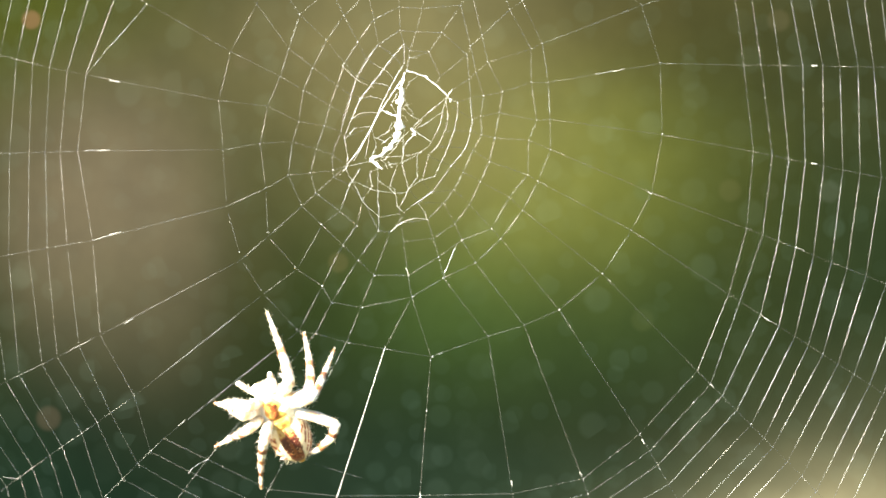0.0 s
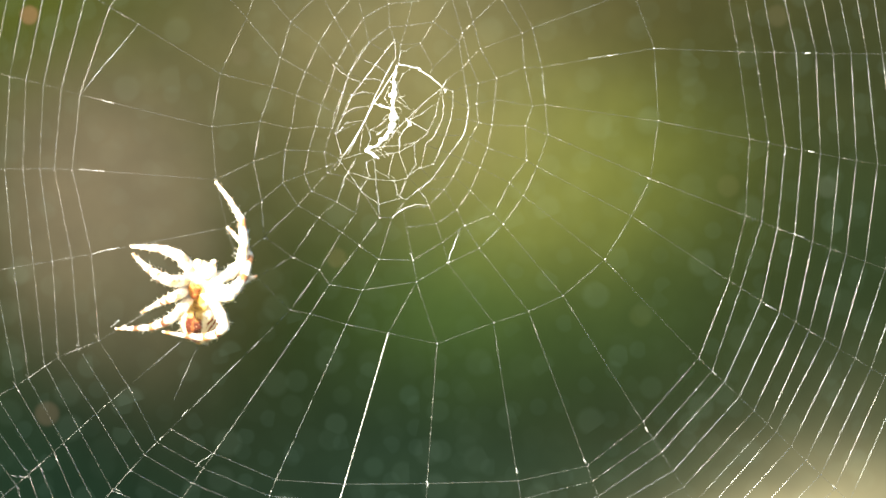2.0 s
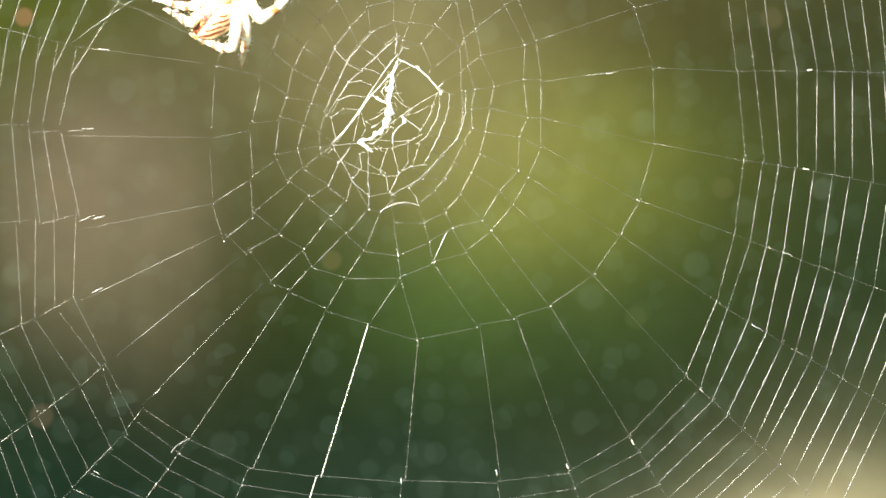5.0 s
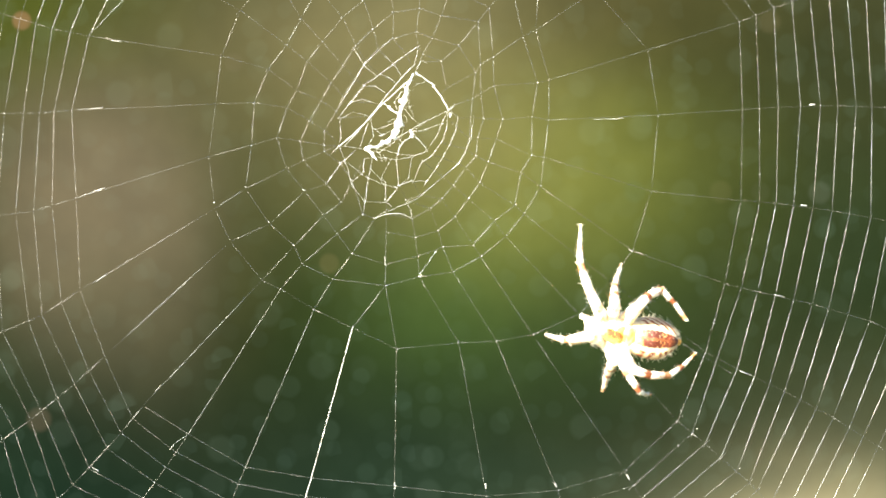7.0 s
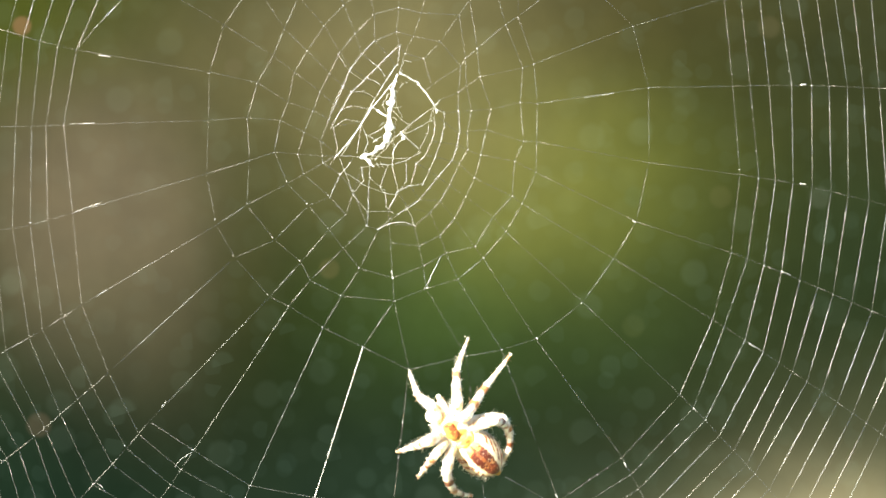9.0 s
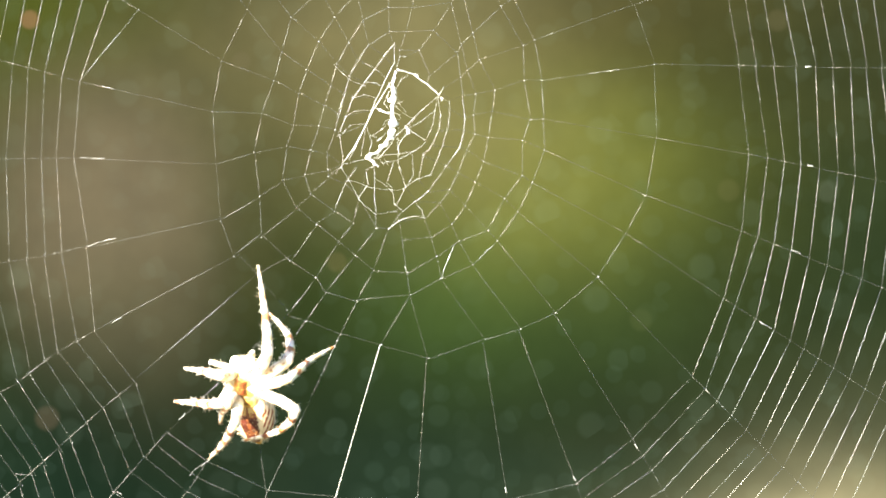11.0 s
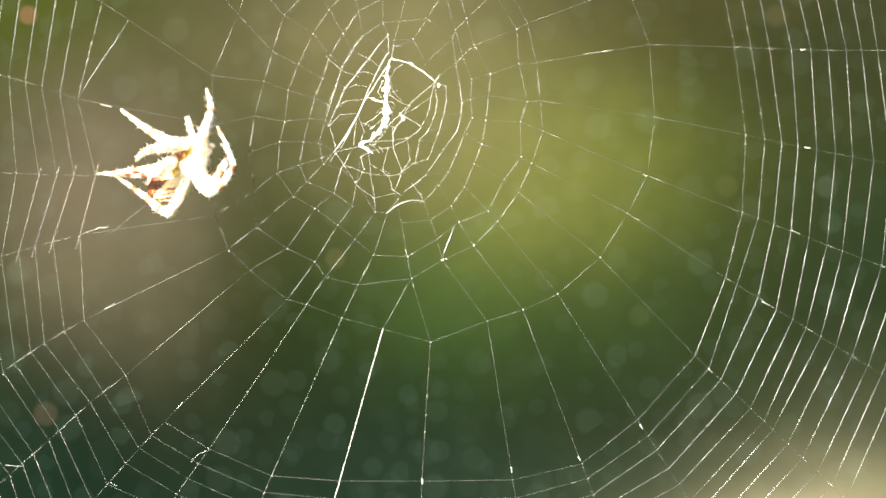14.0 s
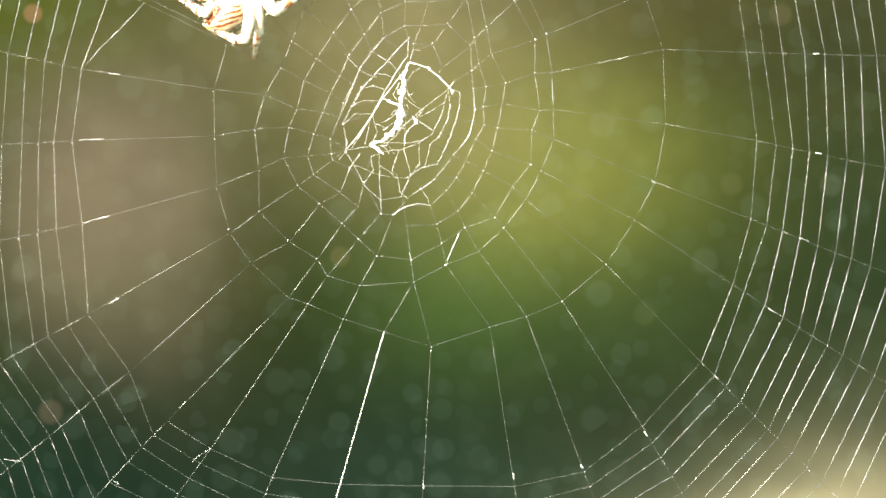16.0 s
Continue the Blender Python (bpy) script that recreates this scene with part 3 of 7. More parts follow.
SWAY.append(((-41.79, 20.65), [1.0, 0.4, -0.0, 0.0, 0.4, 0.3, 0.3, 0.3, 1.9, -0.1, 1.7, 1.3, 2.3, 2.0, 1.6, 1.2, 0.8, 0.8, 0.2, 0.2, -0.3, 0.2, 0.9, 0.6, 0.2, 0.8, 0.8, 0.8, 0.8],
             [0.7, -0.1, 0.7, 0.0, -2.4, -2.0, -3.8, -3.6, -2.4, 1.3, 6.0, 6.4, 5.8, 5.7, 6.1, 5.2, 4.6, 3.8, -0.1, 0.4, 0.9, -1.1, -2.0, -3.4, -2.9, -1.4, -1.2, -0.3, 0.9]))
SWAY.append(((-41.93, 1.96), [0.9, 0.6, 0.0, 0.0, 0.9, 0.4, -0.4, -0.6, -0.4, -0.3, -0.7, -0.8, 0.1, -0.2, -0.4, -0.4, -0.4, -0.1, 0.5, 0.3, -0.5, 0.2, 1.3, 0.6, -0.4, -0.1, -0.6, -0.1, -0.7],
             [0.5, -0.2, 0.4, 0.0, -2.0, -2.1, 0.1, 0.8, 1.4, 1.2, 6.1, 6.5, 6.0, 5.9, 6.3, 5.3, 4.8, 3.9, -0.3, 0.2, 0.9, -1.3, -2.8, -2.3, 0.8, 1.0, 1.5, 0.5, 1.7]))
SWAY.append(((-22.96, -2.73), [0.5, 0.8, 0.7, 0.0, -0.2, -0.6, -0.2, -1.0, -1.1, -0.7, -2.1, -3.3, -2.5, -1.4, -1.5, -2.3, -2.0, -0.6, -0.0, 1.1, -0.1, -0.6, -0.5, -0.5, -0.9, -0.9, -0.6, -0.2, -1.3],
             [-2.4, -2.8, -1.8, 0.0, -0.7, 0.1, -0.3, 0.4, 0.0, 1.2, 4.2, 4.8, 4.3, 4.1, 4.5, 3.5, 2.9, 2.1, -0.9, -2.2, 0.0, 0.0, 0.3, -0.2, 0.1, 0.4, 1.1, 0.2, 0.7]))
SWAY.append(((-39.55, -16.87), [-2.0, -1.5, -2.2, 0.0, -1.6, -2.0, -2.3, -2.6, -2.3, -0.5, -4.0, -4.1, -3.4, -3.5, -3.4, -3.1, -3.0, -2.5, 0.1, 1.1, 0.6, -2.6, 0.4, -2.3, -2.7, -2.2, -0.7, -0.2, -2.7],
             [-3.1, -3.7, -0.9, 0.0, -1.9, -1.4, -1.3, -0.8, -1.0, 1.1, 2.3, 2.7, 2.5, 2.2, 2.6, 1.7, 1.2, 0.2, -0.7, -0.4, -0.6, -0.6, -1.0, -1.3, -0.8, -0.9, 0.4, -0.2, -0.6]))
SWAY.append(((-1.40, 22.61), [0.9, 0.2, 0.0, 0.0, 0.2, 0.4, 0.5, -0.2, 0.0, 0.0, 2.2, 1.7, 2.8, 2.1, 1.6, 1.1, 0.9, 0.4, -0.3, -0.2, -0.4, 0.0, 0.1, 0.3, -0.6, -0.1, -0.4, 0.3, 0.9],
             [-0.7, -0.6, -0.2, 0.0, -0.1, 0.1, 0.1, 0.4, 0.1, 0.8, -1.7, -0.9, -2.0, -1.8, -0.8, -0.9, -0.9, -0.8, -0.4, -0.2, 0.0, -0.1, -0.1, 0.0, 0.5, 0.5, 0.2, -0.2, -0.3]))
SWAY.append(((-1.33, 28.21), [1.0, 0.4, 0.2, 0.0, 0.2, 0.4, 0.5, -0.3, -0.0, -0.1, 3.6, 3.3, 4.3, 3.5, 3.0, 2.3, 2.0, 1.4, 0.2, 0.2, -0.1, 0.3, 0.3, 0.4, -0.5, 0.2, -0.0, 0.8, 1.6],
             [-0.9, -0.7, -0.3, 0.0, -0.1, 0.1, 0.0, 0.2, -0.0, 0.6, -2.0, -1.3, -2.4, -2.1, -1.1, -1.3, -1.3, -1.0, -0.5, -0.3, 0.0, -0.1, -0.2, -0.2, 0.3, 0.4, -0.0, -0.2, -0.6]))
SWAY.append(((2.31, 26.67), [0.9, 0.3, 0.1, 0.0, 0.1, 0.3, 0.3, -0.4, -0.1, -0.0, 2.6, 2.3, 3.2, 2.5, 2.0, 1.6, 1.4, 0.8, -0.1, 0.0, -0.2, -0.0, 0.0, 0.2, -0.6, -0.1, -0.4, 0.3, 1.2],
             [-1.0, -0.8, -0.3, 0.0, 0.1, 0.3, 0.0, 0.4, 0.2, 0.9, -2.8, -2.0, -3.1, -2.8, -1.8, -1.9, -1.7, -1.4, -0.6, -0.4, -0.1, -0.1, -0.2, -0.0, 0.4, 0.4, -0.1, -0.6, -0.8]))
SWAY.append(((-6.65, 27.93), [1.1, 0.4, 0.1, 0.0, 0.0, 0.1, 0.4, -0.4, -0.3, -0.2, 3.5, 3.0, 4.2, 3.6, 2.7, 2.1, 1.7, 1.1, -0.1, 0.0, -0.2, 0.2, 0.0, 0.2, -0.7, -0.1, -0.2, 0.6, 1.4],
             [-0.2, -0.5, -0.2, 0.0, -0.4, -0.1, -0.0, 0.3, -0.1, 0.8, -0.1, 0.5, -0.3, -0.0, 0.7, 0.5, 0.4, 0.3, -0.5, -0.4, -0.0, -0.2, -0.5, -0.5, 0.1, 0.3, 0.1, -0.2, -0.5]))
SWAY.append(((-9.94, 29.33), [1.2, 0.4, 0.2, 0.0, 0.1, 0.3, 0.5, -0.3, 0.0, -0.1, 4.2, 3.7, 4.8, 4.3, 3.4, 2.8, 2.4, 1.8, 0.0, 0.3, -0.0, 0.3, 0.4, 0.7, -0.3, 0.3, 0.2, 1.0, 2.0],
             [-0.3, -0.5, -0.0, 0.0, -0.7, -0.4, -0.1, 0.0, -0.2, 0.8, 0.8, 1.5, 0.7, 1.0, 1.4, 1.2, 1.1, 0.8, -0.4, -0.1, 0.2, -0.1, -0.6, -0.5, 0.2, 0.5, 0.3, -0.1, -0.2]))
SWAY.append(((-15.61, 26.67), [0.9, 0.4, 0.1, 0.0, 0.2, 0.4, 0.6, -0.4, -0.2, -0.3, 3.4, 3.0, 4.1, 3.6, 2.9, 2.2, 1.8, 1.3, 0.2, 0.3, -0.0, 0.3, 0.6, 0.8, -0.3, 0.2, 0.2, 1.2, 1.7],
             [-0.3, -0.5, -0.1, 0.0, -1.2, -0.6, -0.3, -0.2, -0.3, 0.9, 2.8, 3.4, 2.8, 2.8, 3.2, 2.7, 2.4, 1.7, -0.4, -0.1, 0.4, -0.3, -0.8, -0.7, 0.1, 0.4, 0.2, -0.3, -0.1]))
SWAY.append(((-18.41, 20.16), [0.9, 0.4, 0.1, 0.0, 0.3, 0.2, 0.1, -0.6, -0.1, -0.2, 1.8, 1.5, 2.5, 2.2, 1.7, 1.3, 0.9, 1.0, 0.4, 0.2, -0.2, 0.2, 0.4, 0.2, -0.6, 0.1, -0.1, 0.5, 0.8],
             [0.1, -0.3, 0.0, 0.0, -1.1, -0.5, -0.1, -0.7, -0.1, 1.0, 3.9, 4.4, 3.8, 3.7, 4.2, 3.5, 3.1, 2.1, -0.3, -0.1, 0.1, -0.4, -0.9, -0.8, -0.6, 0.6, 0.7, 0.2, 0.5]))
SWAY.append(((-21.28, 21.70), [0.9, 0.4, -0.0, 0.0, 0.1, 0.1, -0.0, -1.0, -0.3, -0.2, 2.2, 1.8, 2.8, 2.7, 2.2, 1.7, 1.1, 1.0, 0.3, 0.3, -0.1, 0.4, 0.4, 0.3, -0.8, 0.1, -0.1, 0.5, 0.8],
             [0.2, -0.4, -0.0, 0.0, -1.6, -1.2, -0.9, -0.7, -0.2, 1.0, 4.3, 4.8, 4.2, 4.3, 4.7, 3.9, 3.5, 2.8, -0.3, -0.2, 0.2, -0.6, -1.6, -1.5, -0.9, 0.5, 0.8, 0.3, 0.5]))
SWAY.append(((-13.30, 6.51), [0.3, -0.1, 0.0, 0.0, 0.1, 0.3, 0.3, -0.1, 0.3, -0.3, -0.1, -0.7, -0.2, 0.2, 0.1, 0.0, 0.3, 0.1, -0.2, 0.4, 0.1, 0.0, 0.5, 0.8, 0.0, 0.5, -0.1, 0.1, 0.2],
             [-1.3, -1.1, -0.6, 0.0, -0.7, -0.3, -0.0, 0.1, -0.3, 0.8, 2.1, 2.6, 2.2, 1.7, 2.2, 1.6, 1.2, 0.5, -1.3, -0.5, 0.4, 0.0, -0.1, -0.3, 0.4, 0.2, 0.5, -0.1, 0.2]))
SWAY.append(((11.41, 27.23), [0.7, 0.3, 0.2, 0.0, -0.3, 0.1, 0.1, -0.7, -0.7, -0.5, 2.2, 1.9, 2.7, 1.8, 1.3, 0.8, 0.8, 0.4, -0.1, 0.1, -0.2, -0.1, -0.0, -0.0, -0.8, -0.3, -0.6, 0.2, 1.0],
             [-1.2, -1.0, -0.5, 0.0, 0.2, 0.3, 0.1, 0.8, 0.4, 1.0, -5.4, -4.4, -5.6, -4.9, -3.6, -3.2, -2.9, -2.1, -0.6, -0.5, -0.2, -0.0, -0.1, 0.2, 0.8, 0.8, 0.1, -0.4, -0.9]))
SWAY.append(((-13.44, 14.91), [1.1, 0.6, 0.3, 0.0, 0.0, 0.0, -0.0, -0.5, 0.1, -0.2, 0.8, 0.5, 1.4, 1.3, 1.1, 0.8, 0.6, 0.7, 0.6, 0.6, 0.0, 0.2, -0.0, 0.3, -0.6, 0.4, -0.2, 0.3, 0.6],
             [-0.6, -0.9, -0.4, 0.0, -0.6, -0.4, -0.3, -0.1, -0.1, 1.1, 2.5, 2.7, 2.0, 1.9, 2.5, 1.8, 1.6, 1.0, -0.2, 0.1, 0.4, 0.2, -0.1, -0.1, 0.6, 0.8, 0.5, 0.4, 0.5]))
SWAY.append(((-27.79, 24.08), [1.3, 0.5, 0.1, 0.0, 0.2, 0.4, 0.6, -0.7, -0.4, -0.1, 3.0, 2.6, 3.6, 3.2, 2.6, 2.0, 1.6, 1.3, 0.3, 0.4, -0.2, 0.1, 0.5, 0.6, -0.7, 0.1, -0.0, 0.5, 0.6],
             [1.0, 0.0, 0.7, 0.0, -2.4, -2.2, -3.1, -3.4, -0.5, 1.1, 6.5, 6.8, 6.3, 6.1, 6.5, 5.6, 5.1, 4.3, -0.3, 0.1, 0.6, -0.9, -1.6, -3.5, -2.7, 0.3, 1.2, 0.6, 1.3]))
SWAY.append(((-47.74, 0.98), [1.0, 0.7, 0.1, 0.1, 1.9, 3.0, 2.0, 1.6, 1.8, 1.5, -0.3, -0.3, 0.3, 0.0, -0.2, -0.2, -0.3, 0.0, 0.5, 0.6, -0.3, -0.2, 1.1, 0.3, -0.5, -0.1, -0.3, 0.0, -0.6],
             [0.0, -0.6, 0.1, -0.2, -2.1, -1.7, -0.6, -0.1, 0.3, 1.0, 5.4, 5.7, 5.1, 5.0, 5.5, 4.5, 4.0, 3.1, -0.7, -0.2, 0.3, -1.5, -2.7, -2.4, -0.0, 0.3, 0.9, 0.3, 1.3]))
SWAY.append(((-44.52, 1.47), [0.9, 0.7, 0.1, -0.1, 0.9, 2.8, 1.7, 1.2, 1.2, 1.0, -0.9, -1.0, 0.0, -0.1, -0.3, -0.3, -0.4, -0.2, 0.5, 0.3, -0.5, 0.3, 1.4, 0.6, -0.3, -0.1, -0.5, -0.1, -0.6],
             [0.1, -0.5, 0.1, -0.2, -2.1, -1.8, -0.4, 0.2, 0.6, 1.0, 5.5, 5.8, 5.5, 5.5, 5.7, 4.8, 4.3, 3.4, -0.6, -0.1, 0.5, -1.6, -2.9, -2.4, 0.3, 0.7, 1.2, 0.4, 1.5]))
SWAY.append(((-50.12, 0.62), [0.8, 0.6, -0.2, 0.0, 1.7, 2.9, 1.9, 1.5, 1.8, 1.5, -0.4, -0.6, 0.3, 0.1, -0.1, -0.0, -0.1, 0.1, 0.8, 0.6, -0.4, 0.4, 1.7, 0.6, -0.4, -0.1, -0.2, 0.1, -0.6],
             [0.1, -0.8, 0.2, 0.0, -2.1, -1.8, -0.9, -0.6, -0.4, 0.6, 4.6, 5.1, 4.7, 4.7, 5.1, 4.2, 3.6, 2.8, -1.0, -0.3, 0.2, -1.9, -3.0, -2.7, -0.3, 0.1, 0.7, 0.3, 1.2]))
SWAY.append(((-43.33, -9.10), [0.7, 0.7, -0.1, 0.0, 1.0, 1.0, 0.4, -0.1, 0.1, -0.6, -1.8, -1.3, -0.5, -0.5, -0.7, -0.5, -0.3, 0.1, 0.4, 1.1, -0.0, 2.7, 1.6, -0.4, -0.9, -0.4, -0.6, -0.3, -1.0],
             [-1.0, -1.7, -0.5, 0.0, -2.4, -0.3, 0.1, 0.6, 0.6, 1.8, 4.7, 5.0, 4.8, 4.6, 4.9, 4.1, 3.6, 2.7, -0.5, -0.3, -0.1, -1.5, -1.8, -1.2, 0.3, 0.3, 1.0, 0.3, 0.8]))
SWAY.append(((-49.84, -12.46), [-0.1, 0.1, -0.8, 0.0, 0.2, 1.0, 0.5, -0.2, -0.0, -0.8, -1.7, -1.2, -0.4, -0.5, -0.6, -0.4, -0.4, 0.1, 0.4, 1.0, 0.1, 2.4, 1.8, -0.8, -1.3, -0.7, -0.5, -0.1, -1.4],
             [-1.3, -2.0, -0.4, 0.0, -1.5, -0.7, -0.3, 0.2, 0.2, 1.5, 4.0, 4.2, 3.9, 3.8, 4.2, 3.2, 2.7, 2.0, -0.5, -0.0, -0.1, -1.5, -2.0, -1.6, -0.2, -0.3, 0.6, 0.0, 0.4]))
SWAY.append(((-52.43, -13.79), [-0.3, -0.1, -0.9, 0.0, 1.3, 1.1, 0.6, -0.1, 0.1, -0.6, -2.6, -2.2, -1.3, -1.3, -1.3, -0.9, -0.8, -0.3, 1.5, 1.1, 0.2, 2.5, 3.6, 1.2, -0.3, -0.7, -0.4, -0.1, -1.4],
             [-1.3, -2.0, -0.3, 0.0, -2.5, -0.9, -0.6, 0.1, 0.1, 1.3, 4.8, 5.0, 4.5, 4.1, 4.4, 3.1, 2.5, 1.4, -1.6, -1.0, -0.2, -1.7, -2.4, -2.2, -0.5, -0.4, 0.4, -0.1, 0.3]))
SWAY.append(((-37.52, -15.33), [-0.9, -0.6, -1.1, 0.0, -1.6, -1.9, -2.2, -2.7, -2.3, -3.2, -4.3, -4.3, -3.6, -3.7, -3.6, -3.3, -3.1, -2.6, 0.1, 1.1, -0.0, -3.1, -0.1, -1.2, -1.6, -1.2, -0.7, -0.2, -1.7],
             [-2.3, -2.7, -0.8, 0.0, -1.7, -1.3, -1.1, -0.8, -0.8, 0.4, 2.5, 2.9, 2.7, 2.4, 2.8, 1.8, 1.3, 0.4, -0.7, -0.5, -0.2, -0.2, -0.9, -1.0, -0.3, -0.3, 0.6, -0.1, -0.1]))
SWAY.append(((-43.68, -20.02), [-1.3, -0.8, -1.4, 0.0, -1.7, -1.9, -2.2, -2.7, -2.4, -3.2, -4.4, -4.0, -3.3, -3.4, -3.3, -3.0, -2.9, -2.5, 0.1, 1.0, 0.2, -2.7, 0.2, -1.3, -1.7, -1.2, -0.6, -0.2, -1.9],
             [-2.2, -2.8, -0.7, 0.0, -2.2, -1.6, -1.5, -1.0, -1.2, 0.2, 2.0, 2.2, 2.1, 1.8, 2.2, 1.3, 0.9, -0.1, -0.7, -0.2, -0.5, -1.0, -1.3, -1.3, -0.5, -0.7, 0.3, -0.3, -0.3]))
SWAY.append(((-35.49, -22.82), [-1.0, -0.4, -0.7, 0.0, 0.0, -0.1, -0.4, -0.7, -0.4, -0.3, -2.9, -2.5, -1.9, -2.0, -1.9, -1.3, -1.1, -0.6, 0.2, 1.0, 0.6, -0.6, 0.4, 0.1, -0.5, -0.3, -0.8, -0.1, -0.9],
             [-1.7, -2.0, -0.5, 0.0, -1.1, -0.7, -0.6, -0.2, -0.6, 0.9, 2.5, 2.7, 2.5, 2.1, 2.6, 1.7, 1.2, 0.3, -0.9, -0.3, -0.1, -0.2, -0.7, -0.9, -0.3, -0.4, 0.1, -0.6, -0.4]))
SWAY.append(((-41.09, -28.72), [-1.3, -0.6, -1.0, 0.0, 0.1, 0.3, -0.0, -0.4, -0.1, -0.9, -2.2, -2.3, -1.6, -1.8, -1.6, -1.1, -1.1, -0.6, 0.7, 1.4, 1.1, -0.6, 0.2, 0.4, -0.3, -0.1, -1.1, -0.2, -0.5],
             [-1.7, -2.1, -0.5, 0.0, -1.2, -0.9, -0.6, -0.2, -0.5, 0.7, 1.8, 2.2, 2.1, 1.8, 2.0, 1.3, 0.8, -0.2, -1.0, -0.3, -0.2, -0.3, -1.0, -1.1, -0.5, -0.5, -0.1, -0.8, -0.5]))
SWAY.append(((-34.02, -21.28), [-0.8, -0.3, -0.5, 0.0, 0.4, 0.3, 0.0, -0.3, -0.1, -0.8, -3.3, -2.9, -2.2, -2.3, -2.2, -1.7, -1.4, -0.8, -0.0, 0.8, 0.4, -0.5, 0.1, 0.4, -0.3, 0.0, -1.0, -0.2, -0.5],
             [-1.6, -1.8, -0.5, 0.0, -1.0, -0.6, -0.4, -0.1, -0.3, 0.9, 2.7, 2.8, 2.6, 2.2, 2.6, 1.8, 1.3, 0.4, -0.9, -0.3, 0.0, -0.1, -0.7, -0.8, -0.1, -0.3, 0.1, -0.7, -0.3]))
SWAY.append(((-30.16, -26.39), [-0.7, 0.1, 0.1, 0.0, 0.5, 0.4, 0.1, -0.1, 0.0, -0.4, -2.5, -2.6, -2.0, -2.1, -1.8, -1.4, -1.4, -0.8, -0.2, 0.6, 0.3, -0.1, 0.4, 0.5, -0.0, 0.3, -0.6, -0.0, -0.4],
             [-1.0, -1.0, -0.3, 0.0, -0.8, -0.6, -0.5, -0.2, -0.7, 0.6, 1.7, 2.0, 1.8, 1.3, 1.7, 1.0, 0.3, -0.6, -1.4, -0.6, -0.1, -0.2, -0.7, -0.7, -0.2, -0.2, 0.1, -0.7, -0.4]))
SWAY.append(((36.75, 24.43), [0.3, 0.1, 0.0, 0.0, -0.2, 0.0, 0.0, -0.7, -0.6, -0.5, 1.1, 0.8, 1.3, 0.7, 0.5, 0.1, 0.1, -0.4, -0.0, 0.1, -0.0, 0.1, 0.1, 0.1, -0.5, -0.1, -0.6, -0.1, 0.4],
             [-1.1, -1.0, -0.6, 0.0, -0.0, -0.0, -0.2, 0.4, -0.1, 0.6, -7.9, -6.9, -6.4, -5.3, -4.7, -3.5, -2.9, -4.0, -0.7, -0.5, -0.1, -0.1, -0.3, -0.0, 0.6, 0.6, 0.1, 0.3, -0.3]))
SWAY.append(((38.22, 13.72), [-0.0, -0.2, -0.1, 0.0, -0.3, -0.1, -0.2, -0.7, -0.8, -0.6, -0.1, -0.5, -0.4, -0.7, -0.8, -0.8, -0.5, -1.2, -0.2, -0.1, -0.1, -0.0, -0.2, 0.0, -0.6, -0.3, -0.7, -0.1, 0.2],
             [-1.1, -1.1, -0.7, 0.0, -0.1, -0.1, -0.2, 0.3, -0.1, 0.5, -8.7, -7.3, -7.0, -5.7, -5.3, -4.0, -3.2, -4.1, -0.9, -0.6, -0.3, -0.2, -0.4, -0.1, 0.4, 0.3, -0.1, 0.1, -0.5]))
SWAY.append(((42.77, 12.81), [-0.1, -0.2, -0.1, 0.0, -0.3, -0.1, -0.2, -0.8, -0.9, -0.7, -0.4, -0.5, -0.5, -0.7, -0.9, -0.8, -0.6, -1.2, -0.2, -0.1, -0.1, -0.0, -0.2, 0.0, -0.6, -0.3, -0.8, -0.1, 0.2],
             [-1.1, -1.1, -0.8, 0.0, -0.1, -0.1, -0.3, 0.3, -0.2, 0.4, -7.6, -6.6, -6.4, -5.3, -4.8, -3.6, -2.9, -3.6, -0.9, -0.6, -0.3, -0.2, -0.4, -0.2, 0.3, 0.3, -0.2, 0.0, -0.6]))
SWAY.append(((37.73, 4.20), [-0.3, -0.4, -0.2, 0.0, -0.2, -0.1, -0.3, -0.7, -0.9, -0.7, -1.9, -2.0, -1.9, -1.8, -1.9, -1.5, -1.1, -2.0, -0.3, -0.1, -0.1, -0.0, -0.2, 0.0, -0.5, -0.3, -0.8, -0.2, -0.0],
             [-1.1, -1.1, -0.8, 0.0, -0.1, -0.1, -0.3, 0.2, -0.2, 0.3, -7.3, -6.7, -7.8, -6.2, -5.4, -4.1, -3.3, -3.8, -0.9, -0.6, -0.3, -0.1, -0.4, -0.1, 0.3, 0.2, -0.2, -0.1, -0.7]))
SWAY.append(((46.13, 0.96), [-0.4, -0.4, -0.2, 0.0, -0.3, -0.1, -0.3, -0.8, -1.0, -0.8, -1.6, -1.6, -1.7, -2.0, -1.9, -1.5, -0.9, -1.9, -0.3, -0.1, -0.1, 0.0, -0.3, 0.0, -0.6, -0.4, -0.9, -0.2, -0.1],
             [-1.2, -1.1, -0.9, 0.0, -0.1, -0.0, -0.2, 0.3, -0.2, 0.2, -6.8, -6.0, -6.6, -6.2, -5.8, -4.3, -3.5, -4.4, -1.0, -0.7, -0.3, -0.1, -0.4, -0.1, 0.4, 0.2, -0.3, -0.2, -0.8]))
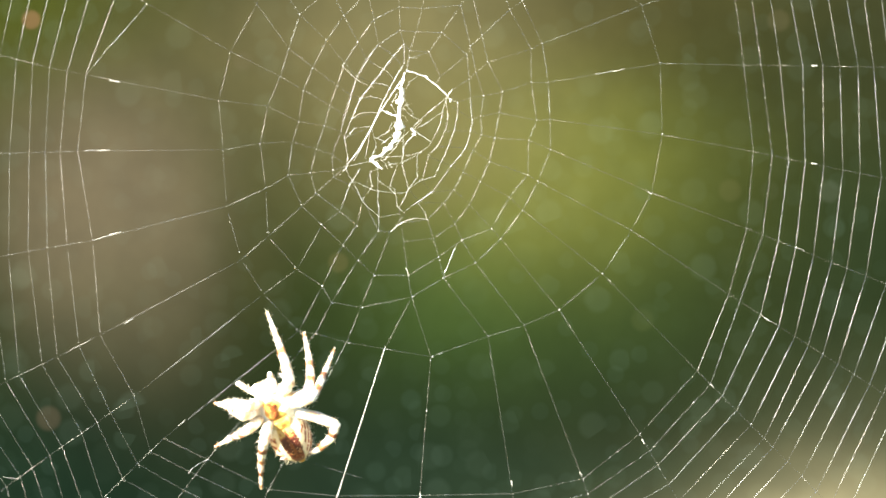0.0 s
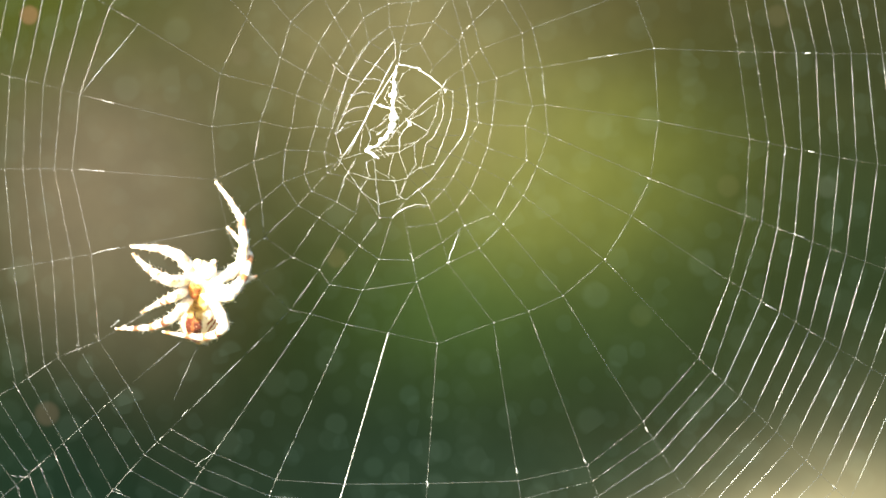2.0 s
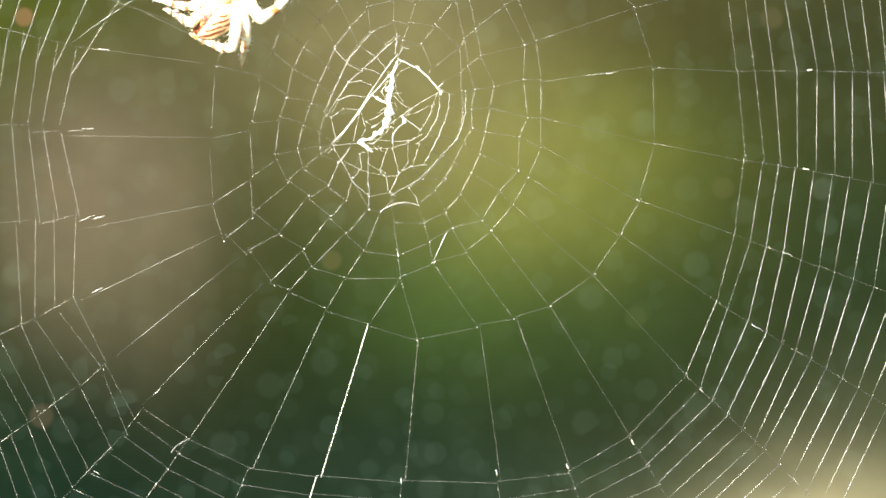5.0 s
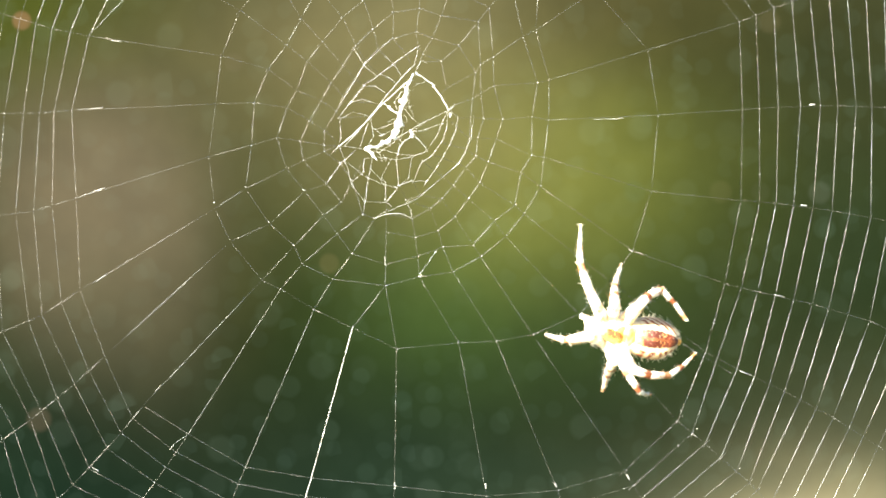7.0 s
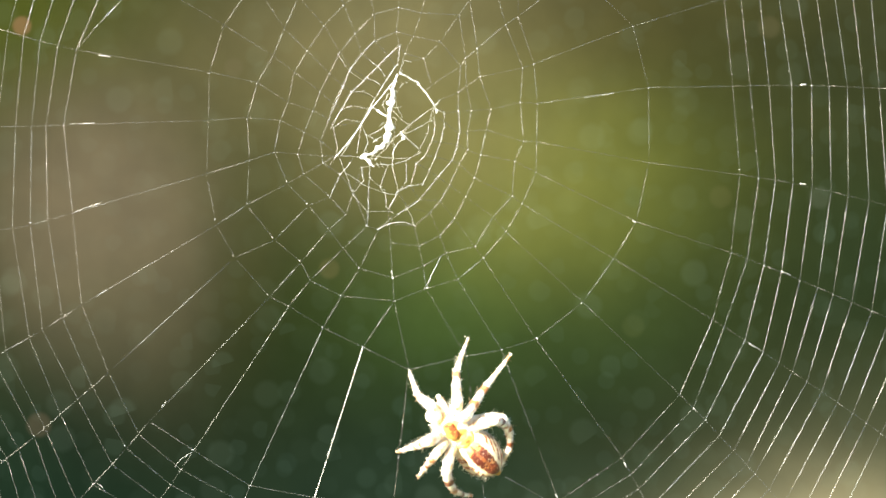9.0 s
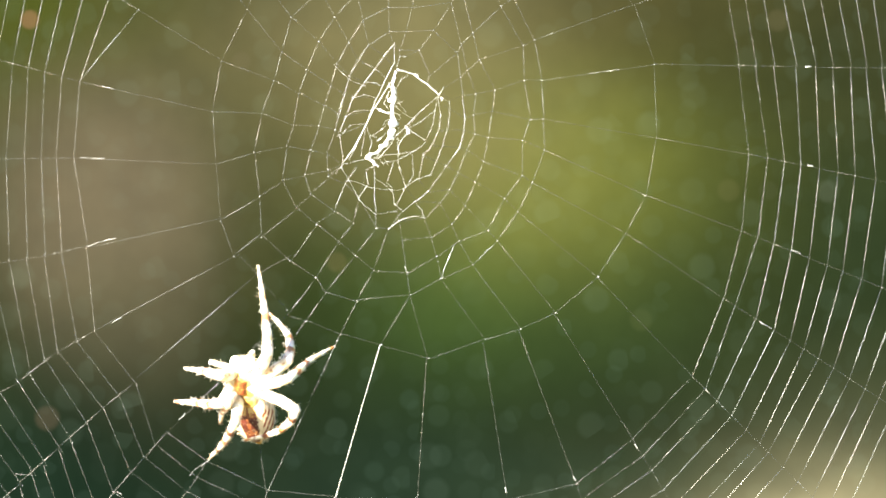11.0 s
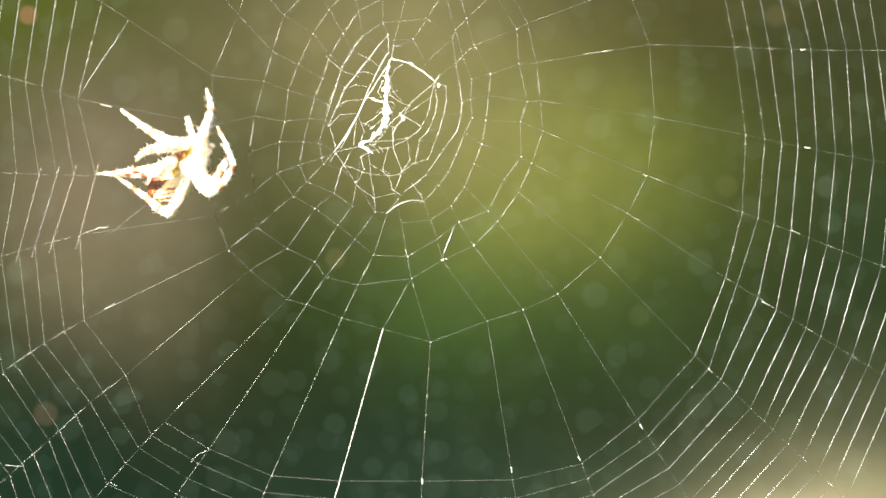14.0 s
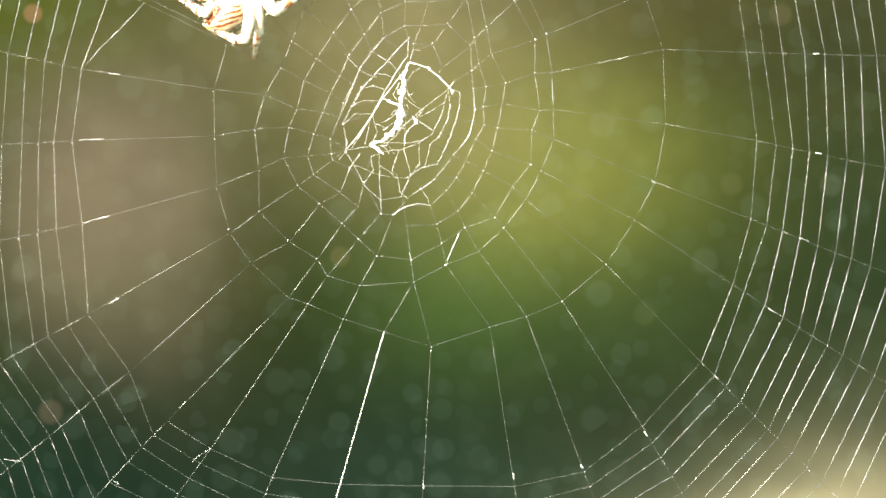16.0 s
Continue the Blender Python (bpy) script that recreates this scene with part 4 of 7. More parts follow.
SWAY.append(((52.64, -1.56), [-0.4, -0.5, -0.2, 0.0, -0.3, -0.2, -0.3, -0.8, -1.1, -0.8, -1.5, -1.4, -1.3, -1.8, -2.1, -1.6, -1.0, -2.1, -0.4, -0.2, -0.1, 0.0, -0.4, 0.0, -0.6, -0.4, -1.0, -0.3, -0.1],
             [-1.2, -1.2, -0.9, 0.0, 0.0, 0.1, -0.1, 0.4, -0.2, 0.1, -5.9, -5.0, -5.4, -5.7, -6.1, -4.6, -3.7, -4.8, -1.1, -0.8, -0.4, -0.1, -0.3, 0.1, 0.4, 0.2, -0.3, -0.2, -0.8]))
SWAY.append(((37.03, -4.73), [-0.5, -0.5, -0.2, 0.0, -0.2, -0.2, -0.4, -0.7, -0.9, -0.8, -2.1, -2.1, -2.2, -2.6, -2.5, -2.0, -1.3, -2.3, -0.4, -0.1, -0.1, -0.0, -0.3, 0.1, -0.5, -0.4, -0.9, -0.3, -0.2],
             [-1.2, -1.2, -0.8, 0.0, -0.1, -0.1, -0.3, 0.2, -0.3, 0.2, -8.2, -7.8, -8.4, -7.4, -5.9, -4.6, -3.6, -4.7, -1.1, -0.7, -0.3, -0.1, -0.4, -0.1, 0.3, 0.1, -0.3, -0.3, -0.8]))
SWAY.append(((43.96, -9.07), [-0.6, -0.6, -0.2, 0.0, -0.3, -0.2, -0.4, -0.8, -1.1, -0.8, -2.7, -2.6, -2.7, -3.0, -2.8, -2.1, -1.4, -2.5, -0.4, -0.1, -0.1, 0.0, -0.4, 0.0, -0.5, -0.4, -1.0, -0.3, -0.3],
             [-1.2, -1.2, -0.9, 0.0, -0.0, -0.0, -0.2, 0.2, -0.3, 0.1, -7.2, -6.6, -7.0, -6.7, -6.2, -4.7, -3.7, -4.9, -1.1, -0.8, -0.3, -0.1, -0.4, -0.0, 0.3, 0.1, -0.4, -0.3, -0.9]))
SWAY.append(((31.92, -13.37), [-0.6, -0.6, -0.3, 0.0, -0.2, -0.2, -0.5, -0.7, -0.9, -0.8, -2.0, -2.0, -1.9, -2.8, -3.2, -2.5, -1.6, -2.7, -0.4, -0.1, -0.1, -0.0, -0.3, 0.1, -0.5, -0.4, -0.9, -0.3, -0.3],
             [-1.2, -1.2, -0.8, 0.0, -0.2, -0.2, -0.5, 0.0, -0.5, 0.1, -6.7, -6.5, -7.3, -6.9, -5.6, -4.4, -3.3, -4.7, -1.2, -0.8, -0.3, -0.2, -0.6, -0.3, 0.1, -0.1, -0.5, -0.5, -0.9]))
SWAY.append(((38.71, -20.02), [-0.8, -0.7, -0.3, 0.0, -0.2, -0.2, -0.5, -0.7, -1.1, -0.9, -0.8, -0.4, -1.3, -2.4, -3.6, -2.8, -1.8, -3.1, -0.5, -0.1, -0.0, 0.0, -0.4, 0.1, -0.5, -0.5, -1.1, -0.4, -0.5],
             [-1.2, -1.2, -0.9, 0.0, -0.0, -0.0, -0.2, 0.2, -0.4, 0.0, -6.0, -5.4, -6.7, -6.2, -5.9, -4.7, -3.6, -5.0, -1.2, -0.8, -0.3, -0.1, -0.4, -0.0, 0.3, 0.0, -0.4, -0.5, -0.9]))
SWAY.append(((24.85, -21.35), [-0.7, -0.7, -0.3, 0.0, -0.1, -0.1, -0.4, -0.6, -0.9, -0.8, -1.9, -1.6, -1.3, -1.8, -3.5, -2.9, -1.7, -3.0, -0.6, -0.1, -0.0, 0.0, -0.3, 0.1, -0.6, -0.4, -1.1, -0.4, -0.6],
             [-1.0, -1.0, -0.6, 0.0, -0.1, -0.1, -0.2, 0.0, -0.4, 0.2, -5.1, -4.7, -5.5, -4.0, -4.4, -4.1, -3.1, -3.9, -1.0, -0.6, -0.0, -0.0, -0.3, -0.1, 0.2, 0.1, -0.3, -0.4, -0.8]))
SWAY.append(((-45.36, 21.56), [0.9, 0.4, 0.0, -0.0, 0.4, 0.4, 0.3, 0.5, 5.7, 0.0, 1.7, 1.4, 2.5, 2.2, 1.7, 1.3, 0.9, 0.9, 0.3, 0.3, -0.3, 0.2, 1.1, 0.6, 0.2, 4.3, -0.1, -0.6, 0.1],
             [0.6, -0.2, 0.6, 0.0, -2.5, -2.0, -4.0, -3.3, -3.2, -0.9, 5.8, 6.1, 5.5, 5.5, 6.0, 5.1, 4.4, 3.7, -0.4, 0.1, 0.8, -1.3, -2.2, -3.5, -3.0, -2.2, -2.1, -0.7, 0.5]))
SWAY.append(((-49.70, 22.67), [0.8, 0.3, -0.0, -0.0, 0.3, 0.4, 0.5, 0.6, 5.5, -0.1, 1.6, 1.2, 2.3, 2.0, 1.6, 1.2, 0.8, 0.9, 0.4, 0.4, -0.3, 0.3, 1.0, 0.8, 0.2, 3.9, -0.1, -0.4, 0.1],
             [0.3, -0.3, 0.6, 0.1, -2.3, -1.9, -3.6, -3.1, -3.2, -0.6, 5.4, 5.7, 5.2, 5.2, 5.7, 4.8, 4.3, 3.6, -0.3, 0.3, 0.7, -1.3, -1.9, -3.2, -2.6, -2.1, -1.8, -0.8, 0.3]))
SWAY.append(((-41.58, 32.41), [1.2, 0.5, 0.0, 0.0, 0.3, 0.4, 0.6, -0.5, 2.0, 1.1, 3.3, 2.8, 4.0, 3.6, 3.0, 2.4, 1.8, 1.6, 0.3, 0.3, -0.3, 0.3, 0.9, 0.7, -0.5, 0.5, 0.7, -0.6, 0.1],
             [0.6, -0.1, 0.7, 0.0, -2.4, -2.1, -2.5, -2.2, -0.5, -4.1, 5.6, 6.0, 5.4, 5.4, 6.0, 5.1, 4.6, 4.0, -0.2, 0.3, 0.7, -1.2, -1.9, -3.4, -1.8, -0.7, -4.7, -5.0, -0.1]))
SWAY.append(((-38.08, 30.31), [1.2, 0.5, 0.1, 0.0, 0.3, 0.4, 0.4, -0.3, 1.9, 1.4, 3.2, 2.8, 3.9, 3.5, 2.9, 2.2, 1.7, 1.5, 0.3, 0.3, -0.3, 0.2, 0.8, 0.6, -0.7, 0.9, 1.8, 1.0, 0.2],
             [0.7, -0.1, 0.7, 0.0, -2.4, -2.1, -2.7, -2.7, -5.6, -4.5, 5.8, 6.1, 5.6, 5.5, 6.1, 5.2, 4.7, 4.0, -0.2, 0.3, 0.7, -1.1, -1.8, -3.4, -1.9, -2.3, -4.2, -2.7, -0.6]))
SWAY.append(((-53.90, 23.74), [0.9, 0.3, -0.1, -0.0, 0.3, 0.5, 0.7, 0.6, 5.4, 0.3, 1.8, 1.4, 2.5, 2.2, 1.8, 1.4, 1.0, 1.1, 0.5, 0.4, -0.3, 0.4, 1.3, 1.1, 0.3, 3.9, 0.2, -0.2, -0.4],
             [0.3, -0.3, 0.7, 0.1, -2.4, -1.9, -3.4, -2.8, -3.1, -0.3, 5.5, 5.9, 5.4, 5.3, 6.0, 5.0, 4.5, 3.8, -0.3, 0.3, 0.7, -1.4, -2.1, -3.3, -2.4, -2.2, -1.7, -1.0, 0.3]))
SWAY.append(((-46.34, 12.18), [0.8, 0.5, 0.1, -0.1, 0.3, 0.7, 1.9, 3.3, 0.7, -0.9, 0.5, 0.1, 1.2, 0.9, 0.6, 0.4, 0.2, 0.4, 0.5, 0.4, -0.3, 0.3, 1.3, 1.4, 3.7, 0.7, -0.9, -0.6, -0.1],
             [0.5, -0.2, 0.6, 0.1, -2.3, -2.0, -3.4, -3.2, 0.9, 1.1, 5.8, 6.2, 5.7, 5.7, 6.0, 5.2, 4.5, 3.6, -0.4, 0.2, 0.7, -1.3, -2.3, -3.4, -3.2, 0.0, 0.1, 0.2, 1.0]))
SWAY.append(((-52.43, 12.16), [0.8, 0.4, -0.1, -0.2, 0.2, 0.8, 2.5, 2.7, 1.3, -0.9, 0.4, 0.3, 1.3, 1.0, 0.6, 0.5, 0.3, 0.4, 0.4, 0.4, -0.3, 0.2, 1.5, 1.7, 2.5, 0.9, -0.9, -0.4, -0.3],
             [0.4, -0.3, 0.7, 0.2, -2.1, -1.7, -3.3, -3.1, 0.0, 0.9, 5.6, 5.8, 5.3, 5.4, 5.8, 5.0, 4.4, 3.6, -0.4, 0.2, 0.7, -1.3, -2.2, -3.1, -3.1, -0.3, -0.0, 0.1, 0.7]))
REST = np.array([p for p, _, _ in SWAY])
DRIFT = np.array([[a, b] for _, a, b in SWAY]).transpose(2, 0, 1)


def spread(a, b):
    return np.hypot(a[:, None, 0] - b[None, :, 0], a[:, None, 1] - b[None, :, 1])


def smooth_weights():
    """A smooth sheet through the drift of all places, at each time."""
    n = len(REST)
    k = spread(REST, REST) - 1.0 * np.eye(n)
    q = np.c_[np.ones(n), REST]
    full = np.block([[k, q], [q.T, np.zeros((3, 3))]])
    return [np.linalg.solve(full, np.r_[d, np.zeros((3, 2))]) for d in DRIFT]


WEIGHTS = smooth_weights()


def swayed(points):
    """Places of plan points at every time of SWAY_TIMES."""
    p = np.array(points, float)
    base = np.c_[spread(p, REST), np.ones(len(p)), p]
    return np.array([p + base @ w for w in WEIGHTS])


# ---- the web ----
web = tagged(new("spider_web"), "white silk orb web with a torn bright hub, dewless and swaying", "spider web")
web.location = (0, 0, HIGH)
PIECES = []                     # thread objects with their two plan ends
CROSS = {}                      # (radial, turn) -> place
CAPTURE = {}                    # (radial, number of the sticky turn) -> place
rng = random.Random(7)


def tube(bm, pts, radii, sides=6):
    """A round thread through 3D points; returns nothing, closes both ends."""
    rings = []
    for i, p in enumerate(pts):
        d = (pts[min(i + 1, len(pts) - 1)] - pts[max(i - 1, 0)]).normalized()
        side = d.cross(Vector((0, 1, 0.01))).normalized()
        up = side.cross(d)
        rings.append([bm.verts.new(p + radii[i] * (math.cos(2 * math.pi * k / sides) * side + math.sin(2 * math.pi * k / sides) * up)) for k in range(sides)])
    for a, b in zip(rings, rings[1:]):
        for k in range(sides):
            bm.faces.new((a[k], a[(k + 1) % sides], b[(k + 1) % sides], b[k]))
    bm.faces.new(rings[0][::-1])
    bm.faces.new(rings[-1])


def knot(bm, at, r):
    """A small bead of gum where threads are tied."""
    m = Matrix.Translation(at) @ Matrix.Diagonal((r * rng.uniform(0.8, 1.6), r, r * rng.uniform(0.8, 1.3), 1))
    bmesh.ops.create_icosphere(bm, subdivisions=1, radius=1.0, matrix=m)


def thread(name, a, b, r, mat, bead=0.0, drops=0.0, drop=0.045):
    """One stretch of silk between two ties, its own x axis along it; drops: beads of gum to a millimetre."""
    length = math.dist(a, b) * 1.015 * MM
    bm = bmesh.new()
    n = 4 if not drops else max(4, int(length / MM * 2.5))
    rough = 0.15 if not drops else 0.4
    pts = [Vector((length * (i / n - 0.5), 0, 0)) for i in range(n + 1)]
    tube(bm, pts, [0.88 * r * MM * rng.uniform(1 - rough, 1 + rough) for _ in pts])
    plain_faces = len(bm.faces)
    if bead:
        knot(bm, pts[0], bead * MM)
    for _ in range(int(drops * length / MM)):
        knot(bm, Vector((length * rng.uniform(-0.5, 0.5), 0, 0)), drop * MM * rng.uniform(0.4, 1.25))
    ob = part(name, bm, mat, web)
    if len(ob.data.polygons) > plain_faces:
        ob.data.materials.append(SILK_GUM)
        for p in ob.data.polygons[plain_faces:]:
            p.material_index = 1
    PIECES.append((ob, a, b))
    return ob


def radial(key, ties, first, last, steps):
    """A spoke: its ties on the dry scaffold turns, then the way it runs on and how far along it the sticky turns cross."""
    places = [(x, z) for _, x, z in ties]
    for turn, x, z in ties:
        if turn >= 0:
            CROSS[key, turn] = (x, z)
    way = (Vector(last) - Vector(first)).normalized()
    count = len(steps)
    for i, d in enumerate(steps):
        CAPTURE[key, i] = (first[0] + way.x * d, first[1] + way.y * d)
    strong = key in (9.5,)
    places.append(first)
    places += [CAPTURE[key, i] for i in range(2, count, 3)]
    if (count - 1) % 3 != 2:
        places.append(CAPTURE[key, count - 1])
    for i, (a, b) in enumerate(zip(places, places[1:])):
        thick, mat, drops, drop = 0.024, SILK_DRY, 0.0, 0.045
        # the spoke that flashes in the sun: made thicker and paler throughout
        if strong and i >= 1:
            thick, mat, drops, drop = 0.058, SILK_BRIGHT, 2.2, 0.085
        elif key in (10, 9, 11) and i >= len(ties) - 1:
            drops = {10: 2.2, 9: 1.3, 11: 0.7}[key]
        thread("radial_thread", a, b, thick * rng.uniform(0.9, 1.15), mat, 0.0, drops, drop)


def strand(r, pts, lumps=True):
    """A strand of the matted hub, or a short one standing in for a glint on a spoke, as one bent piece."""
    r = 0.012 + 0.07 * (r - 0.04) if r < 0.08 else 0.33 * r if r < 0.12 else 0.52 * r
    mid = np.mean(pts, axis=0)
    bm = bmesh.new()
    dense = []
    for a, b in zip(pts, pts[1:]):
        for k in range(3):
            dense.append(Vector(((a[0] + (b[0] - a[0]) * k / 3 - mid[0]) * MM, 0, (a[1] + (b[1] - a[1]) * k / 3 - mid[1]) * MM)))
    dense.append(Vector(((pts[-1][0] - mid[0]) * MM, 0, (pts[-1][1] - mid[1]) * MM)))
    for p in dense[1:-1]:
        p += Vector((rng.uniform(-1, 1), rng.uniform(-2, 2), rng.uniform(-1, 1))) * 0.05 * MM
    tube(bm, dense, [r * MM * rng.uniform(0.6, 1.35) for _ in dense])
    if lumps and r < 0.03:
        for p in dense[::3]:
            knot(bm, p, rng.uniform(0.03, 0.06) * MM)
    if lumps and r > 0.07:
        for p in dense[::2]:
            knot(bm, p + Vector((rng.uniform(-1, 1), 0, rng.uniform(-1, 1))) * r * 0.8 * MM, r * rng.uniform(0.6, 1.3) * MM)
    ob = part("hub_strand", bm, SILK_THICK, web)
    PIECES.append((ob, tuple(pts[0]), tuple(pts[-1]), tuple(mid)))


radial(1, [(-1, 0.14, 20.23), (-1, 1.33, 19.67), (1, 2.66, 20.23), (2, 4.27, 20.51), (3, 6.65, 21.07), (4, 10.22, 22.33), (5, 12.39, 22.4), (6, 26.32, 24.78)],
       (36.75, 24.43), (55.16, 24.22), [0, 2.17, 4.48, 7.28, 9.8, 11.97, 14.21, 16.17, 18.13, 20.37, 22.47, 24.57])
radial(2, [(-1, 0.42, 18.97), (1, 3.01, 17.57), (2, 4.06, 17.99), (3, 6.37, 18.48), (4, 11.13, 17.57), (5, 12.74, 17.71), (6, 26.95, 15.82)],
       (38.22, 13.72), (56.42, 10.08), [0, 2.5, 4.64, 6.71, 9.07, 11.49, 13.63, 16.28, 18.56, 20.84, 23.2])
radial(3, [(-1, -0.21, 16.03), (1, 2.87, 16.17), (2, 4.27, 15.68), (3, 5.95, 15.33), (4, 10.22, 15.12), (5, 13.02, 14), (6, 25.83, 8.61)],
       (37.73, 4.2), (57.12, -3.29), [0, 2.1, 4.2, 6.53, 9, 11.41, 13.51, 15.98, 18.69, 21.16, 23.79, 26.19])
radial(4, [(-1, -1.12, 14.21), (1, 2.31, 14.07), (2, 3.29, 13.86), (3, 5.39, 12.46), (4, 10.29, 10.85), (5, 11.62, 10.08), (6, 23.45, 3.99)],
       (35.63, -3.85), (53.27, -14.91), [0, 1.65, 4.71, 7.44, 9.83, 11.81, 13.96, 16.11, 18.51, 20.82, 22.89, 25.12, 27.43, 29.5])
radial(5, [(-1, -2.38, 13.02), (1, 0.63, 11.83), (2, 2.17, 11.13), (3, 4.41, 10.01), (4, 8.12, 8.12), (5, 9.87, 6.51), (6, 20.02, -1.4)],
       (31.92, -13.37), (48.79, -29.89), [0, 2.35, 4.41, 6.96, 9.5, 11.85, 13.42, 15.97, 18.52, 21.16, 23.61, 26.06, 28.41, 30.86, 33.31])
radial(6, [(-1, -2.94, 10.08), (1, -1.68, 8.68), (2, 1.12, 9.03), (3, 3.15, 7.21), (4, 6.09, 4.27), (5, 7.28, 3.01), (6, 14.77, -5.88)],
       (24.85, -21.35), (35.07, -38.08), [0, 2.42, 4.43, 7.12, 9.53, 11.95, 13.96, 16.52, 18.93, 21.22, 23.63, 25.92, 28.2])
radial(7, [(-1, -4.62, 9.17), (1, -3.22, 7.56), (2, -0.07, 7.42), (3, 1.47, 4.9), (4, 2.45, 2.94), (5, 4.27, 0.07), (6, 10.43, -7.77)],
       (17.71, -26.81), (23.52, -42.63), [0, 1.94, 3.99, 6.08, 8.2, 10.34, 12.5, 14.67, 16.85])
radial(8, [(-1, -3.43, 7.56), (2, -2.03, 5.46), (3, -1.12, 3.22), (4, -0.35, 0.91), (5, 0.35, -1.68), (6, 6.02, -9.1)],
       (8.96, -28.63), (11.97, -46.13), [0, 2.35, 4.83, 7.36, 9.92, 12.51, 15.13, 17.76])
radial(9, [(-1, -5.67, 6.72), (2, -5.32, 5.11), (3, -4.83, 2.87), (4, -4.06, -1.19), (5, -3.57, -3.85), (6, -1.05, -11.55)],
       (-2.38, -28.84), (-3.08, -46.13), [0, 2.29, 4.7, 7.17, 9.67, 12.19, 14.74, 17.3])
radial(10, [(-1, -4.83, 6.23), (2, -6.58, 4.13), (4, -8.33, -0.98), (5, -10.22, -4.69), (6, -12.18, -8.82)],
       (-21.21, -28.07), (-27.93, -43.33), [0, 2.2, 4.53, 6.91, 9.32, 11.75, 14.2, 16.67])
radial(11, [(-1, -8.54, 8.12), (2, -8.12, 4.2), (4, -10.64, 0.91), (5, -14.21, -3.78), (6, -16.52, -7.28)],
       (-28.91, -24.64), (-39.83, -39.83), [0, 2.15, 4.42, 6.75, 9.1, 11.47, 13.87, 16.28, 18.71])
radial(12, [(-1, -9.73, 10.92), (2, -10.43, 7.91), (3, -10.99, 4.9), (4, -12.74, 2.66), (5, -15.47, -1.89), (6, -18.9, -6.72)],
       (-34.02, -21.28), (-49.98, -38.08), [0, 2.13, 4.17, 6.71, 10.26, 13.01, 15.55, 18.09, 20.63, 23.17, 25.71, 28.25])
radial(13, [(-1, -10.99, 11.62), (2, -12.32, 9.52), (3, -13.3, 6.51), (4, -15.54, 4.76), (5, -18.76, -0.14), (6, -22.96, -2.73)],
       (-37.52, -15.33), (-56.63, -29.89), [0, 2.55, 5.1, 7.74, 10.91, 12.85, 15.49, 17.42, 19.62, 21.82, 24.02])
radial(14, [(-1, -13.09, 11.48), (2, -14.42, 10.22), (3, -16.52, 8.19), (4, -18.2, 6.51), (5, -22.4, 2.73), (6, -25.76, -0.07)],
       (-43.33, -9.1), (-63.28, -19.39), [0, 2.6, 5.36, 7.32, 10.24, 11.97, 14.57, 16.93, 19.3, 21.66])
radial(15, [(-1, -13.09, 11.48), (2, -14.56, 10.99), (3, -17.36, 10.36), (4, -20.09, 9.66), (5, -22.82, 7.63), (6, -27.72, 4.48)],
       (-44.52, 1.47), (-66.08, -1.82), [0, 3.26, 5.66, 7.93, 10.27, 12.6, 14.73, 17.21, 19.69])
radial(16, [(-1, -13.09, 11.83), (2, -14.84, 12.81), (3, -16.8, 13.23), (4, -19.74, 13.72), (5, -23.66, 12.88), (6, -28.35, 11.41)],
       (-46.34, 12.18), (-66.08, 12.11), [0, 2.24, 4.06, 6.09, 8.47, 10.64, 12.74, 15.19, 17.64])
radial(17, [(-1, -10.08, 16.31), (1, -13.44, 14.91), (2, -13.86, 15.61), (3, -15.89, 16.1), (4, -18.97, 16.24), (5, -22.89, 17.71), (6, -28.91, 17.78)],
       (-45.36, 21.56), (-63.98, 26.32), [0, 2.31, 4.48, 6.72, 8.81, 11.13, 13.44, 15.97, 18.5])
radial(18, [(-1, -9.38, 18.06), (1, -12.53, 17.22), (2, -13.51, 17.57), (3, -15.19, 18.62), (4, -18.41, 20.16), (5, -21.28, 21.7), (6, -27.79, 24.08)],
       (-41.58, 32.41), (-55.23, 40.67), [0, 3.27, 6.14, 8.75, 11.21, 13.5, 15.95, 18.41, 20.86])
radial(19, [(-1, -8.82, 19.67), (1, -11.48, 19.67), (2, -12.6, 20.02), (3, -14.28, 21.07), (4, -17.22, 23.1), (5, -20.3, 25.27), (6, -24.57, 30.52)],
       (-33.88, 42.07), (-45.78, 56.77), [0, 2.5, 5.14, 7.84, 10.57, 13.33, 16.11, 18.91])
radial(20, [(-1, -7.84, 21.21), (1, -9.87, 21.56), (2, -11.83, 22.33), (3, -13.37, 23.87), (4, -15.61, 26.67), (5, -19.04, 29.61), (6, -23.03, 34.72)],
       (-27.23, 42.42), (-35.28, 58.17), [0, 2.34, 4.81, 7.33, 9.88, 12.47, 15.07, 17.69])
radial(21, [(-1, -7.28, 22.33), (1, -8.47, 23.17), (2, -10.78, 24.43), (3, -11.83, 26.53), (4, -13.58, 29.68), (5, -15.33, 32.97), (6, -18.48, 39.27)],
       (-21.28, 46.97), (-26.88, 62.37), [0, 2.17, 4.45, 6.79, 9.16, 11.55, 13.96, 16.39])
radial(22, [(-1, -6.37, 23.87), (1, -7.28, 24.92), (2, -9.31, 26.18), (3, -9.94, 29.33), (4, -10.78, 32.62), (5, -11.83, 36.47), (6, -12.88, 42.77)],
       (-13.93, 49.77), (-15.68, 65.87), [0, 2.14, 4.4, 6.71, 9.05, 11.41, 13.8, 16.19])
radial(23, [(-1, -6.09, 24.22), (1, -6.09, 26.32), (2, -6.65, 27.93), (3, -6.79, 30.87), (4, -7, 34.02), (5, -7.14, 37.87), (6, -7.28, 44.17)],
       (-7.49, 51.17), (-7.98, 67.27), [0, 2.13, 4.38, 6.67, 9, 11.35, 13.72, 16.11])
